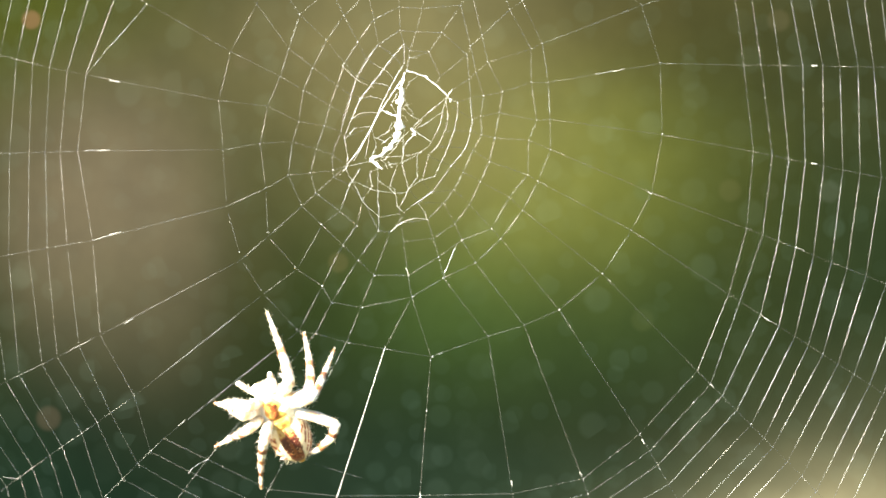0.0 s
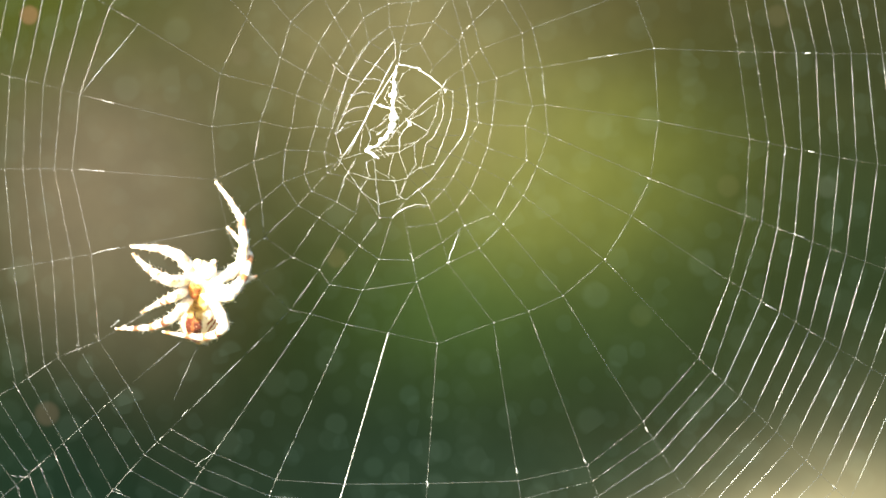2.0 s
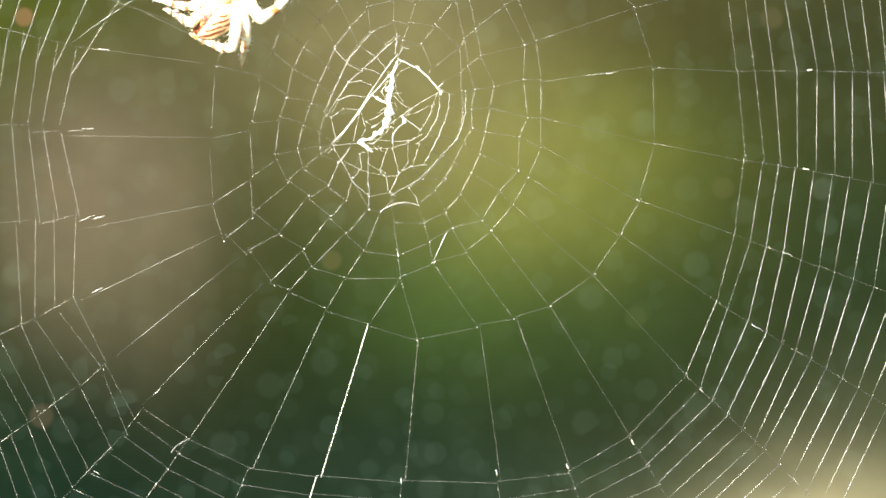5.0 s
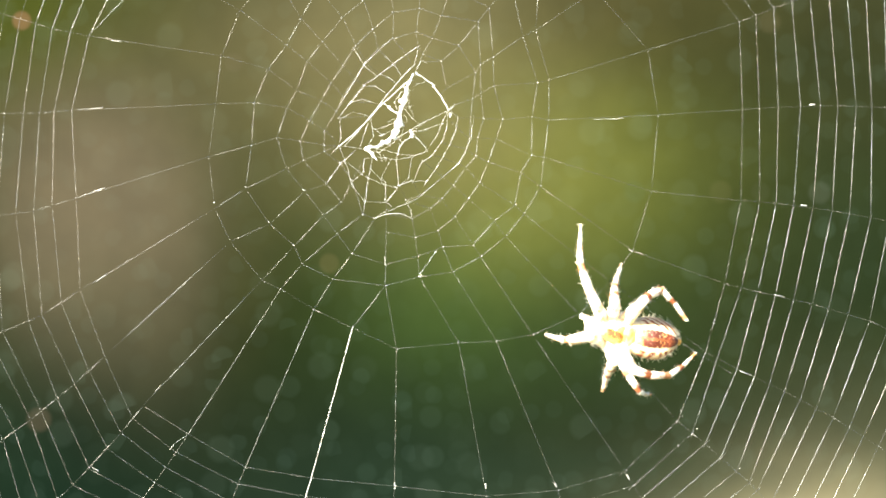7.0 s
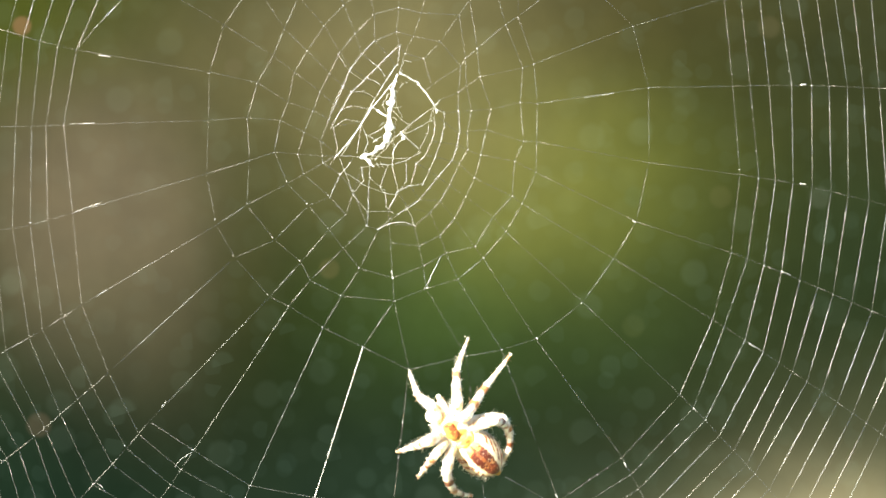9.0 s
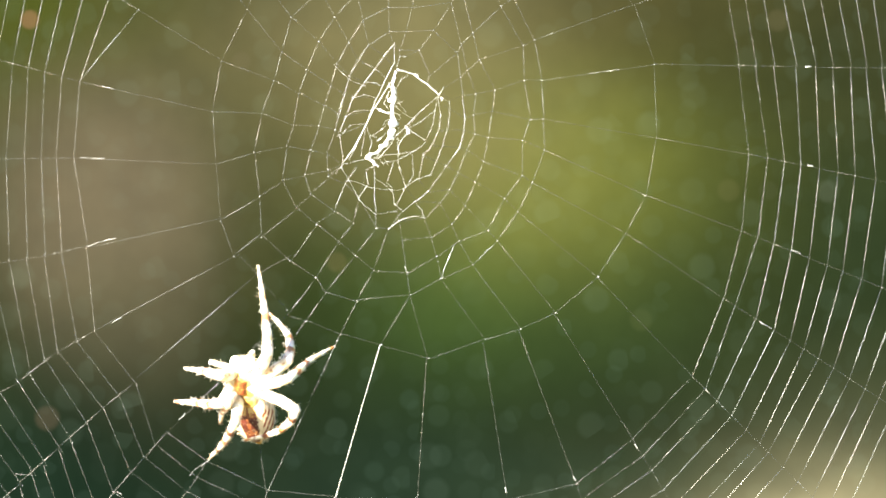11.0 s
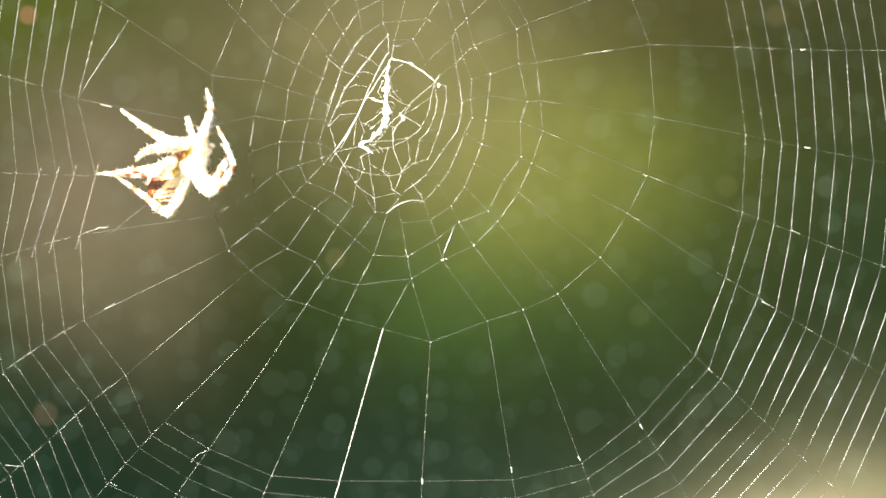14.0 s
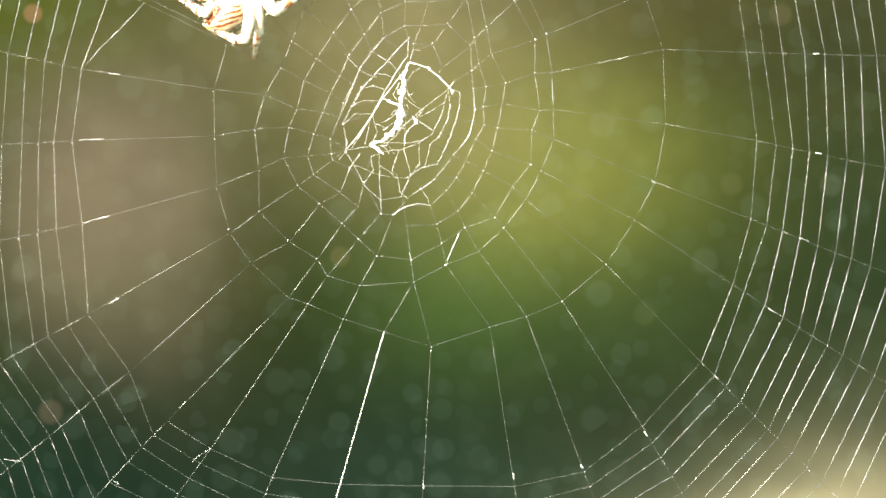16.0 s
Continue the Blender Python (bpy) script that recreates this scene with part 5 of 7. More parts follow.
radial(24, [(-1, -5.67, 23.52), (1, -5.32, 25.62), (2, -4.62, 27.93), (3, -3.92, 30.87), (4, -3.22, 34.37), (5, -2.38, 38.22), (6, -0.63, 44.17)],
       (1.47, 50.47), (5.32, 65.87), [0, 2.1, 4.31, 6.58, 8.87, 11.19, 13.52, 15.87])
radial(25, [(-1, -5.04, 24.78), (0, -2.94, 25.62), (1, -1.33, 28.21), (2, 0.91, 31.57), (3, 2.17, 33.53), (4, 4.62, 37.17), (5, 8.12, 42.42)],
       (12.32, 49.77), (21.42, 64.47), [0, 2.28, 4.7, 7.16, 9.66, 12.18, 14.73, 17.29])
radial(26, [(-1, -1.89, 21.77), (0, -1.4, 22.61), (1, 1.89, 25.62), (2, 2.31, 26.67), (3, 3.71, 28), (4, 7.14, 31.22), (5, 8.68, 32.27), (6, 15.82, 37.87)],
       (24.22, 45.92), (36.12, 56.07), [0, 2.07, 4.25, 6.48, 8.74, 11.02, 13.32, 15.64])
radial(27, [(-1, 0.28, 21.07), (1, 2.31, 22.47), (2, 3.15, 23.38), (3, 4.62, 24.71), (4, 10.01, 26.53), (5, 11.41, 27.23), (6, 23.66, 31.85)],
       (34.93, 35.07), (52.22, 41.37), [0, 2.12, 4.35, 6.64, 8.95, 11.29, 13.64, 16.02, 18.4])
radial(9.5, [(5, -3.57, -3.85), (6, -7.07, -10.08)],
       (-12.67, -28.77), (-17.78, -45.43), [0, 2.3, 4.74, 7.22, 9.74, 12.28, 14.84, 17.43])
ROUND = list(range(1, 28))
DRIFT_SPOKE = 24                # the spoke where each scaffold turn passes into the one within
SEAM = 12                       # the spoke where one turn of the sticky spiral passes into the next


def next_spoke(k):
    return k % 27 + 1


# dry scaffold spiral, turn by turn
for turn in range(0, 7):
    for k in ROUND:
        steps = [k, 9.5, 10] if (turn == 6 and k == 9) else [k, next_spoke(k)]
        for a, b in zip(steps, steps[1:]):
            b_turn = turn - 1 if k == DRIFT_SPOKE else turn
            if (a, turn) in CROSS and (b, b_turn) in CROSS:
                thread("scaffold_thread", CROSS[a, turn], CROSS[b, b_turn], 0.034 if turn < 4 else 0.030 if turn < 6 else 0.022, SILK_DRY, bead=rng.uniform(0.045, 0.080))
# sticky capture spiral
for i in range(12):
    for k in ROUND:
        steps = [9, 9.5, 10] if k == 9 else [k, next_spoke(k)]
        for a, b in zip(steps, steps[1:]):
            j = i if a != SEAM else i - 1
            if (a, i) in CAPTURE and (b, j) in CAPTURE:
                right = CAPTURE[a, i][0] > 15
                thick = (0.013, 0.015, 0.029, 0.034, 0.037)[min(i, 4)] if right else 0.023
                # the youngest turns still carry their gum in single drops
                drops = 0.5 if right and i < 2 else 0.25 if i < 4 else 0.0
                if a in (5, 6) and i < 6:
                    thick *= 0.7
                # thickened and beaded more, to carry a lasting glint on this stretch
                if a == 4 and i < 2:
                    thick, drops = (0.032, 0.024)[i], 1.6
                thread("sticky_thread", CAPTURE[a, i], CAPTURE[b, j], thick, SILK_STICKY, rng.uniform(0.03, 0.055), drops, 0.045 if right else 0.03)
strand(0.25, [(-6.3, 21.21), (-6.16, 19.67), (-6.37, 17.92), (-6.3, 16.52), (-6.58, 15.05)])
strand(0.21, [(-6.58, 15.05), (-7.28, 13.93), (-8.4, 12.95), (-9.73, 12.46)])
strand(0.14, [(-9.73, 12.46), (-9.03, 12.11), (-8.54, 11.69)])
strand(0.1, [(-5.53, 23.24), (-7.28, 20.51), (-8.82, 18.27), (-10.08, 15.96), (-11.48, 13.37), (-12.88, 11.62)])
strand(0.08, [(-6.09, 23.87), (-7.28, 21.91), (-8.54, 19.32), (-9.73, 16.52), (-12.04, 12.11)])
strand(0.18, [(-5.6, 23.17), (-4.62, 22.96), (-3.43, 22.61)])
strand(0.15, [(-3.43, 22.61), (-1.82, 21.49), (-0.28, 20.16)])
strand(0.11, [(0.28, 21.14), (-0.28, 20.16)])
strand(0.06, [(-0.28, 20.16), (-2.24, 18.55), (-3.92, 17.01), (-5.88, 15.12), (-8.54, 12.53)])
strand(0.06, [(-0.84, 18.27), (-2.73, 17.01), (-4.48, 16.03)])
strand(0.06, [(-13.09, 11.55), (-11.34, 11.97), (-9.73, 12.25)])
strand(0.06, [(-8.54, 11.69), (-7, 11.97), (-5.67, 12.18), (-3.78, 13.16)])
strand(0.06, [(-0.42, 20.02), (-0.84, 18.27), (-1.12, 16.66), (-2.24, 14.35)])
strand(0.06, [(-2.24, 14.35), (-3.43, 13.37), (-5.67, 12.95), (-8.12, 12.81)])
strand(0.06, [(-0.35, 19.81), (-0.14, 17.92), (-0.35, 16.17), (-1.33, 14.07), (-2.38, 13.02)])
strand(0.11, [(-8.82, 18.41), (-7.63, 17.99), (-6.58, 17.57)])
strand(0.04, [(-12.39, 17.22), (-11.34, 17.92), (-9.38, 18.06)])
strand(0.04, [(-13.23, 14.91), (-12.04, 16.1), (-10.08, 16.31)])
strand(0.04, [(-11.48, 19.53), (-10.08, 20.02), (-8.82, 19.67)])
strand(0.04, [(-9.87, 21.63), (-8.68, 21.56), (-7.84, 21.21)])
strand(0.06, [(-5.88, 18.62), (-4.83, 17.78), (-3.5, 17.22), (-4.48, 16.03)])
strand(0.09, [(-4.48, 16.03), (-3.43, 15.54), (-2.24, 14.77)])
strand(0.14, [(-4.76, 16.31), (-4.34, 15.75)])
strand(0.06, [(-9.24, 15.05), (-8.12, 14.63), (-6.58, 15.89)])
strand(0.05, [(-9.8, 16.03), (-9.17, 14.07), (-9.73, 12.53)])
strand(0.05, [(-10.08, 15.82), (-10.5, 12.53)])
strand(0.06, [(-5.67, 12.88), (-5.6, 11.97), (-4.97, 10.01), (-4.62, 9.17), (-5.67, 6.72)])
strand(0.05, [(-3.78, 13.09), (-3.64, 10.57), (-4.48, 9.17)])
strand(0.05, [(-2.38, 12.95), (-2.94, 10.08)])
strand(0.05, [(-6.37, 11.97), (-7, 9.45), (-6.37, 8.96), (-5.88, 6.93), (-4.97, 6.3)])
strand(0.05, [(-9.73, 10.92), (-9.38, 9.45), (-10.36, 7.91)])
strand(0.05, [(-8.82, 11.76), (-8.68, 10.43), (-8.54, 8.12), (-8.19, 6.23), (-8.12, 4.2)])
strand(0.06, [(-10.99, 11.62), (-11.76, 10.22), (-12.32, 9.52), (-13.3, 6.51)])
strand(0.05, [(-9.73, 10.99), (-8.54, 11.55)])
strand(0.06, [(-3.36, 7.56), (-2.38, 6.37), (-2.03, 5.46)])
strand(0.08, [(-2.03, 5.46), (-3.64, 5.67), (-5.32, 5.11), (-6.58, 4.13)])
strand(0.06, [(-4.62, 9.1), (-3.22, 10.08), (-1.4, 10.57)])
strand(0.06, [(-1.4, 10.57), (-0.56, 12.46), (0.14, 14.21), (0.7, 16.03), (1.05, 17.92), (1.05, 19.67), (-0.28, 20.16)])
strand(0.04, [(-5.88, 20.72), (-5.18, 21.91), (-4.34, 22.47)])
strand(0.06, [(-6.58, 16.87), (-5.67, 16.03), (-5.67, 13.37)])
strand(0.11, [(-8.47, 14.35), (-7.84, 14.77)])
strand(0.14, [(-6.72, 21.07), (-5.88, 20.93)])
strand(0.07, [(-5.67, 23.31), (-5.32, 24.85), (-4.48, 24.78)])
strand(0.06, [(-6.09, 26.32), (-6.02, 24.01)])
strand(0.06, [(-13.44, 14.91), (-11.48, 19.53), (-9.87, 21.63), (-7.28, 24.99), (-6.09, 26.32)])
strand(0.06, [(-13.86, 15.61), (-11.83, 22.33), (-9.31, 26.18)])
strand(0.06, [(-4.83, 6.23), (-1.68, 8.68), (0.63, 11.83), (2.31, 14.07), (2.87, 16.17), (3.01, 17.57), (2.66, 20.23)])
strand(0.05, [(-13.72, 23.66), (-12.53, 22.47), (-11.48, 21.63), (-9.87, 21.07)])
strand(0.04, [(-9.73, 23.87), (-8.12, 23.03), (-7.07, 21.91)])
strand(0.05, [(-12.88, 11.41), (-11.76, 9.8), (-10.36, 7.42), (-8.19, 5.88), (-5.67, 6.44)])
strand(0.04, [(-11.62, 9.87), (-9.38, 9.03), (-6.44, 8.61), (-5.04, 8.82)])
strand(0.05, [(-8.61, 10.08), (-7, 9.1), (-6.44, 8.61)])
strand(0.05, [(-13.37, 14.91), (-12.81, 12.53), (-12.88, 11.41), (-13.58, 10.43)])
strand(0.08, [(-5.6, 12.81), (-5.67, 13.86), (-5.11, 14.84), (-4.41, 15.4)])
strand(0.06, [(-8.26, 12.81), (-7.56, 13.65), (-6.37, 14.49)])
strand(0.06, [(-9.24, 12.25), (-7.98, 12.53), (-6.58, 14.07), (-5.88, 15.19)])
strand(0.05, [(-5.88, 20.37), (-5.46, 18.97), (-4.62, 17.99)])
strand(0.05, [(-6.86, 20.37), (-7.42, 18.97), (-6.72, 17.85)])
strand(0.06, [(-7, 16.52), (-7.84, 15.75), (-9.03, 15.05)])
strand(0.05, [(-31.08, -26.18), (-30.24, -25.34), (-28.91, -24.64)])
strand(0.05, [(-53.48, -25.97), (-51.52, -26.18)])
strand(0.03, [(-45.36, 21.56), (-41.72, 25.97), (-38.08, 30.31)])
# short strands added along the spokes to stand in for their glints
strand(0.08, [(20.58, 23.8), (21.91, 24.01)])
strand(0.06, [(18.27, 23.45), (20.58, 23.8)])
strand(0.12, [(45.15, 24.36), (45.85, 24.36)])
strand(0.12, [(45.57, 12.32), (46.27, 12.18)])
strand(0.09, [(43.82, 1.96), (44.87, 1.54)])
strand(0.09, [(40.18, -6.79), (41.58, -7.56)])
strand(0.11, [(33.6, -15.05), (34.09, -15.54)])
strand(0.12, [(25.13, -21.98), (25.48, -22.54)])
strand(0.12, [(17.36, -25.9), (17.57, -26.46)])
strand(0.12, [(8.75, -27.02), (8.89, -27.72)])
strand(0.12, [(-2.38, -28.49), (-2.31, -29.19)])
strand(0.09, [(-42.42, 20.79), (-41.16, 20.44)])
strand(0.06, [(-45.43, 12.18), (-43.82, 12.11)])
strand(0.08, [(-43.82, 12.11), (-42.42, 12.04)])
strand(0.09, [(-42.42, 1.89), (-41.02, 2.17)])
strand(0.07, [(-44.38, 1.47), (-42.42, 1.89)])
strand(0.08, [(-41.16, -8.12), (-40.04, -7.49)])
strand(0.08, [(-32.34, -19.67), (-31.64, -18.97)])
strand(0.09, [(-4.34, -0.35), (-3.99, -1.33)])
strand(0.09, [(25.41, 8.75), (25.83, 8.47)])
strand(0.08, [(0.14, -1.68), (0.56, -1.47)])
strand(0.08, [(-40.67, -28.49), (-40.04, -28.91)])
strand(0.08, [(48.37, -29.47), (49, -29.96)])
# extra bright thread laid where a scaffold thread flashes
thread("glinting_thread", (0.35, -1.3), (1.85, 2.5), 0.028, SILK_BRIGHT, 0.0, 1.5, 0.045)
# loose fluff caught in the middle of the hub
SPINE = [(-6.3, 21.2), (-6.2, 19.5), (-6.4, 17.8), (-6.3, 16.4), (-6.6, 14.9), (-7.5, 13.8), (-8.6, 12.9), (-9.7, 12.5)]
for n in range(12):
    x, z = SPINE[n % len(SPINE)]
    x, z = x + rng.gauss(0, 0.2), z + rng.gauss(0, 0.45)
    w, reach = rng.uniform(0, 6.28), rng.uniform(0.8, 1.8)
    bend = rng.uniform(-0.9, 0.9)
    strand(rng.uniform(0.04, 0.07), [(x, z), (x + 0.5 * reach * math.cos(w), z + 0.5 * reach * math.sin(w)),
                                     (x + reach * math.cos(w + bend), z + reach * math.sin(w + bend))], False)


def tuft(pts, radii):
    """A dense clump of silk, thick and thin by turns."""
    mid = np.mean(pts, axis=0)
    bm = bmesh.new()
    dense, thick = [], []
    for i, (a, b) in enumerate(zip(pts, pts[1:])):
        for k in range(4):
            f = k / 4
            dense.append(Vector(((a[0] + (b[0] - a[0]) * f - mid[0]) * MM, 0, (a[1] + (b[1] - a[1]) * f - mid[1]) * MM)))
            thick.append((radii[i] + (radii[i + 1] - radii[i]) * f) * MM * rng.uniform(0.3, 0.85))
    dense.append(Vector(((pts[-1][0] - mid[0]) * MM, 0, (pts[-1][1] - mid[1]) * MM)))
    thick.append(radii[-1] * 0.6 * MM)
    for p in dense[1:-1]:
        p += Vector((rng.gauss(0, 0.07), rng.gauss(0, 0.1), rng.gauss(0, 0.07))) * MM
    for n in range(4):
        # four strands wound loosely round one another
        w = n * 1.57 + rng.random()
        way = [p + Vector((math.cos(w + 0.7 * i), math.sin(w + 0.7 * i), 0.8 * math.sin(w + 0.9 * i))) * r * 0.75 for i, (p, r) in enumerate(zip(dense, thick))]
        tube(bm, way, [r * rng.uniform(0.4, 0.65) for r in thick], sides=8)
    for p, r in list(zip(dense, thick))[::2]:
        knot(bm, p + Vector((rng.gauss(0, 0.5), rng.gauss(0, 0.4), rng.gauss(0, 0.5))) * r, r * rng.uniform(0.5, 1.0))
    ob = part("hub_tuft", bm, SILK_CLUMP, web, "dense lumpy clump of white silk")
    PIECES.append((ob, tuple(pts[0]), tuple(pts[-1]), tuple(mid)))


tuft([(-5.9, 23.0), *SPINE[:3]], [0.12, 0.24, 0.40, 0.30])
tuft(SPINE[2:5], [0.30, 0.56, 0.44])
tuft(SPINE[4:], [0.44, 0.46, 0.28, 0.42])
tuft([(-9.7, 12.5), (-9.0, 11.9), (-8.2, 11.4)], [0.34, 0.26, 0.08])
tuft([(-4.4, 15.9), (-4.2, 15.5)], [0.26, 0.16])
tuft([(-8.0, 18.2), (-7.4, 17.9), (-6.8, 17.8)], [0.24, 0.14, 0.08])
tuft([(-3.2, 22.6), (-3.0, 22.3)], [0.22, 0.12])
tuft([(0.0, 19.9), (0.1, 19.5)], [0.2, 0.12])


def depth(p):
    """The web is not quite flat: how far a tie stands before or behind its plane (mm)."""
    return 0.8 * noise.noise(Vector((p[0] * 0.11, p[1] * 0.11, 3.0))) + 0.28 * noise.noise(Vector((p[0] * 0.6, p[1] * 0.6, 8.0)))


def web_rows(piece):
    ob, a, b = piece[:3]
    mid = piece[3] if len(piece) > 3 else ((a[0] + b[0]) / 2, (a[1] + b[1]) / 2)
    rest = math.atan2(b[1] - a[1], b[0] - a[0])
    ya, yb = depth(a), depth(b)
    rows = []
    for t, (pa, pb, pm) in zip(SWAY_TIMES, swayed([a, b, mid])):
        if len(piece) > 3:
            turn = math.atan2(pb[1] - pa[1], pb[0] - pa[0]) - rest
            m = Matrix.Translation((pm[0] * MM, depth(mid) * MM, pm[1] * MM)) @ Matrix.Rotation(-turn, 4, "Y")
        else:
            p, q = Vector((pa[0], ya, pa[1])), Vector((pb[0], yb, pb[1]))
            x = (q - p).normalized()
            y = Vector((0, 1, 0))
            y = (y - x * y.dot(x)).normalized()
            m = Matrix.Translation((p + q) / 2 * MM) @ Matrix((x, y, x.cross(y))).transposed().to_4x4()
        rows.append((t, m))
    return rows


# ---- the spider ----
spider = tagged(new("spider"), "pale hairy garden spider with rust-ringed legs on its web", "spider")
LIFT = 2.2                      # how far the body hangs before the web


def hairs(bm, places, length, r):
    """Fine tapering bristles: (root, direction) each."""
    for p, d in places:
        d = d.normalized()
        side = d.orthogonal().normalized() * r * MM
        up = d.cross(side)
        tip = bm.verts.new(p + d * length * rng.uniform(0.6, 1.3) * MM)
        base = [bm.verts.new(p + side * math.cos(w) + up * math.sin(w)) for w in (0, 2.09, 4.19)]
        for k in range(3):
            bm.faces.new((base[k], base[(k + 1) % 3], tip))


def blobby(profile, flat=0.85, sides=24, bumps=0.0):
    """A body turned round the x axis from (x, half width) pairs, a little flattened and uneven."""
    bm = bmesh.new()
    rings = []
    for x, r in profile:
        ring = []
        for k in range(sides):
            w = 2 * math.pi * k / sides
            n = 1 + bumps * noise.noise(Vector((x * 0.9, math.cos(w) * 1.5, math.sin(w) * 1.5)))
            ring.append(bm.verts.new(Vector((x, r * n * math.cos(w), r * n * flat * math.sin(w))) * MM))
        rings.append(ring)
    for a, b in zip(rings, rings[1:]):
        for k in range(sides):
            bm.faces.new((a[k], b[k], b[(k + 1) % sides], a[(k + 1) % sides]))
    bm.faces.new(rings[0])
    bm.faces.new(rings[-1][::-1])
    return bm


def body_hair(profile, flat, count, length, name, under, bare):
    bm = bmesh.new()
    spots = []
    for _ in range(count):
        x, r = rng.choice(profile)
        w = rng.uniform(0, 2 * math.pi)
        if math.sin(w) > bare:
            continue
        p = Vector((x + rng.uniform(-0.2, 0.2), r * math.cos(w), r * flat * math.sin(w)))
        spots.append((p * MM, Vector((rng.uniform(-0.8, 0.3), math.cos(w), math.sin(w)))))
    hairs(bm, spots, length, 0.024)
    return part(name, bm, HAIR, under, "fine pale bristles")


def oval(x0, x1, r, n=14, fat=0.0):
    out = []
    for i in range(n + 1):
        s = -math.cos(math.pi * i / n)
        out.append(((x0 + x1) / 2 + (x1 - x0) / 2 * s, max(0.05, r * math.sqrt(max(0.0, 1 - s * s)) * (1 + fat * s))))
    return out


THORAX = oval(-2.4, 3.0, 2.45, fat=-0.05)
BELLY = oval(-7.7, -0.8, 2.6, n=18, fat=0.06)
carapace = part("carapace", blobby(THORAX, 0.75, bumps=0.12), CARAPACE, spider, "pale carapace with a rust middle mark")
abdomen = part("abdomen", blobby(BELLY, 0.9, sides=32, bumps=0.10), ABDOMEN, spider, "cream abdomen with yellow and dark brown marks")
head = part("head", blobby(oval(1.0, 3.8, 1.4), 0.85, bumps=0.2), HEAD, spider, "pale blunt head")
for side in (1, -1):
    bm = blobby(oval(0, 1.6, 0.72), 0.9)
    bmesh.ops.transform(bm, matrix=pose(2.5 * MM, side * 0.75 * MM, 0.3 * MM, 0, 0, side * 8), verts=bm.verts)
    part("fang_base", bm, HEAD, head)
bm = blobby(oval(-0.7, 1.7, 0.72), 0.22, bumps=0.6)
bmesh.ops.transform(bm, matrix=pose(0.2 * MM, 0.32 * MM, 1.96 * MM), verts=bm.verts)
part("sternum", bm, STERNUM, spider, "rust-orange oval breastplate")
bm = blobby(oval(-2.9, -0.5, 1.25), 0.55, bumps=0.2)
bmesh.ops.transform(bm, matrix=pose(0, 0, 1.3 * MM), verts=bm.verts)
part("waist", bm, WAIST, spider, "yellow-orange waist")
bm = blobby(oval(-8.1, -7.3, 0.45), 0.9)
part("spinneret", bm, CARAPACE, abdomen, "small dark-tipped spinnerets")
bm = bmesh.new()
tube(bm, [Vector((d, 0, 0)) * MM for d in (0, 2.6, 5.2, 7.8)], [0.026 * MM] * 4)
dragline = part("dragline", bm, SILK_DRY, abdomen, "fresh thread drawn from the spinnerets")
body_hair(THORAX, 0.75, 700, 0.55, "thorax_hair", carapace, 0.9)
body_hair(oval(1.0, 3.8, 1.4), 0.85, 260, 0.5, "head_hair", head, 0.9)
body_hair(BELLY, 0.9, 650, 0.62, "abdomen_hair", abdomen, 0.8)

STANCES = {}                    # time -> (body pose, plan joints of the eight legs, plan place of the palp)
COXA = [(1.5, 1.3), (0.7, 1.6), (-0.3, 1.6), (-1.1, 1.3)]
BODY = 7.6                      # middle of the carapace to the tail


def nearer(x, z, y):
    """A place on the plan of the web, carried towards the eye to the depth y (m)."""
    f = 1 + y / REACH
    return Vector((x * MM * f, y, z * MM * f + HIGH))


# how far the body rolls about its length on the way (s, degrees)
ROLL = ((0, 0), (1.0, 0), (2.5, -22), (4.7, -22), (6.2, 0), (10.5, 0), (11.3, -20), (12.0, -28), (13.2, -26), (16.0, -22))


def body_pose(c, tail, t):
    """Head and tail on the plan; where they lie closer than the body is long, the tail leans away into the depth."""
    flat = Vector((c[0] - tail[0], 0, c[1] - tail[1]))
    level = min(1.0, flat.length / BODY)
    lean = -math.sqrt(1 - level * level)
    head = flat.normalized() * level + Vector((0, lean, 0))
    out = Vector((0, -1, 0))
    out = (out - head * out.dot(head)).normalized()
    m = Matrix((head, out.cross(head), out)).transposed().to_4x4()
    return Matrix.Translation(nearer(c[0], c[1], -LIFT * MM)) @ m @ Matrix.Rotation(radians(float(np.interp(t, *zip(*ROLL)))), 4, "X")


def on_plan(x, z):
    return nearer(x, z, -LIFT * MM)


def stance(t, c, tail, palp, legs):
    """Where body and joints are at one time: knee, ankle and tip of each leg, on the plan."""
    joints = [[on_plan(kx, kz), on_plan(ax, az), on_plan(tx, tz)] for kx, kz, ax, az, tx, tz in legs]
    STANCES[t] = (body_pose(c, tail, t), joints, on_plan(*palp))


def carried_on(t, c, tail, like):
    """The legs as at another time, with the body moved on."""
    m = body_pose(c, tail, t)
    old, joints, palp = STANCES[like]
    shift = m @ old.inverted()
    STANCES[t] = (m, [[shift @ p for p in leg] for leg in joints], shift @ palp)


def between(t, c, tail, a, b):
    """The body on its way from one stance to the next, the legs turning from the one to the other."""
    m = body_pose(c, tail, t)
    f = (t - a) / (b - a)
    (ma, la, pa), (mb, lb, pb) = STANCES[a], STANCES[b]
    ma, mb = m @ ma.inverted(), m @ mb.inverted()
    joints = [[(ma @ p).lerp(mb @ q, f) for p, q in zip(x, y)] for x, y in zip(la, lb)]
    STANCES[t] = (m, joints, (ma @ pa).lerp(mb @ pb, f))


def coxa(n, t):
    x, y = COXA[n % 4]
    return STANCES[t][0] @ (Vector((x, -y if n < 4 else y, 0)) * MM)


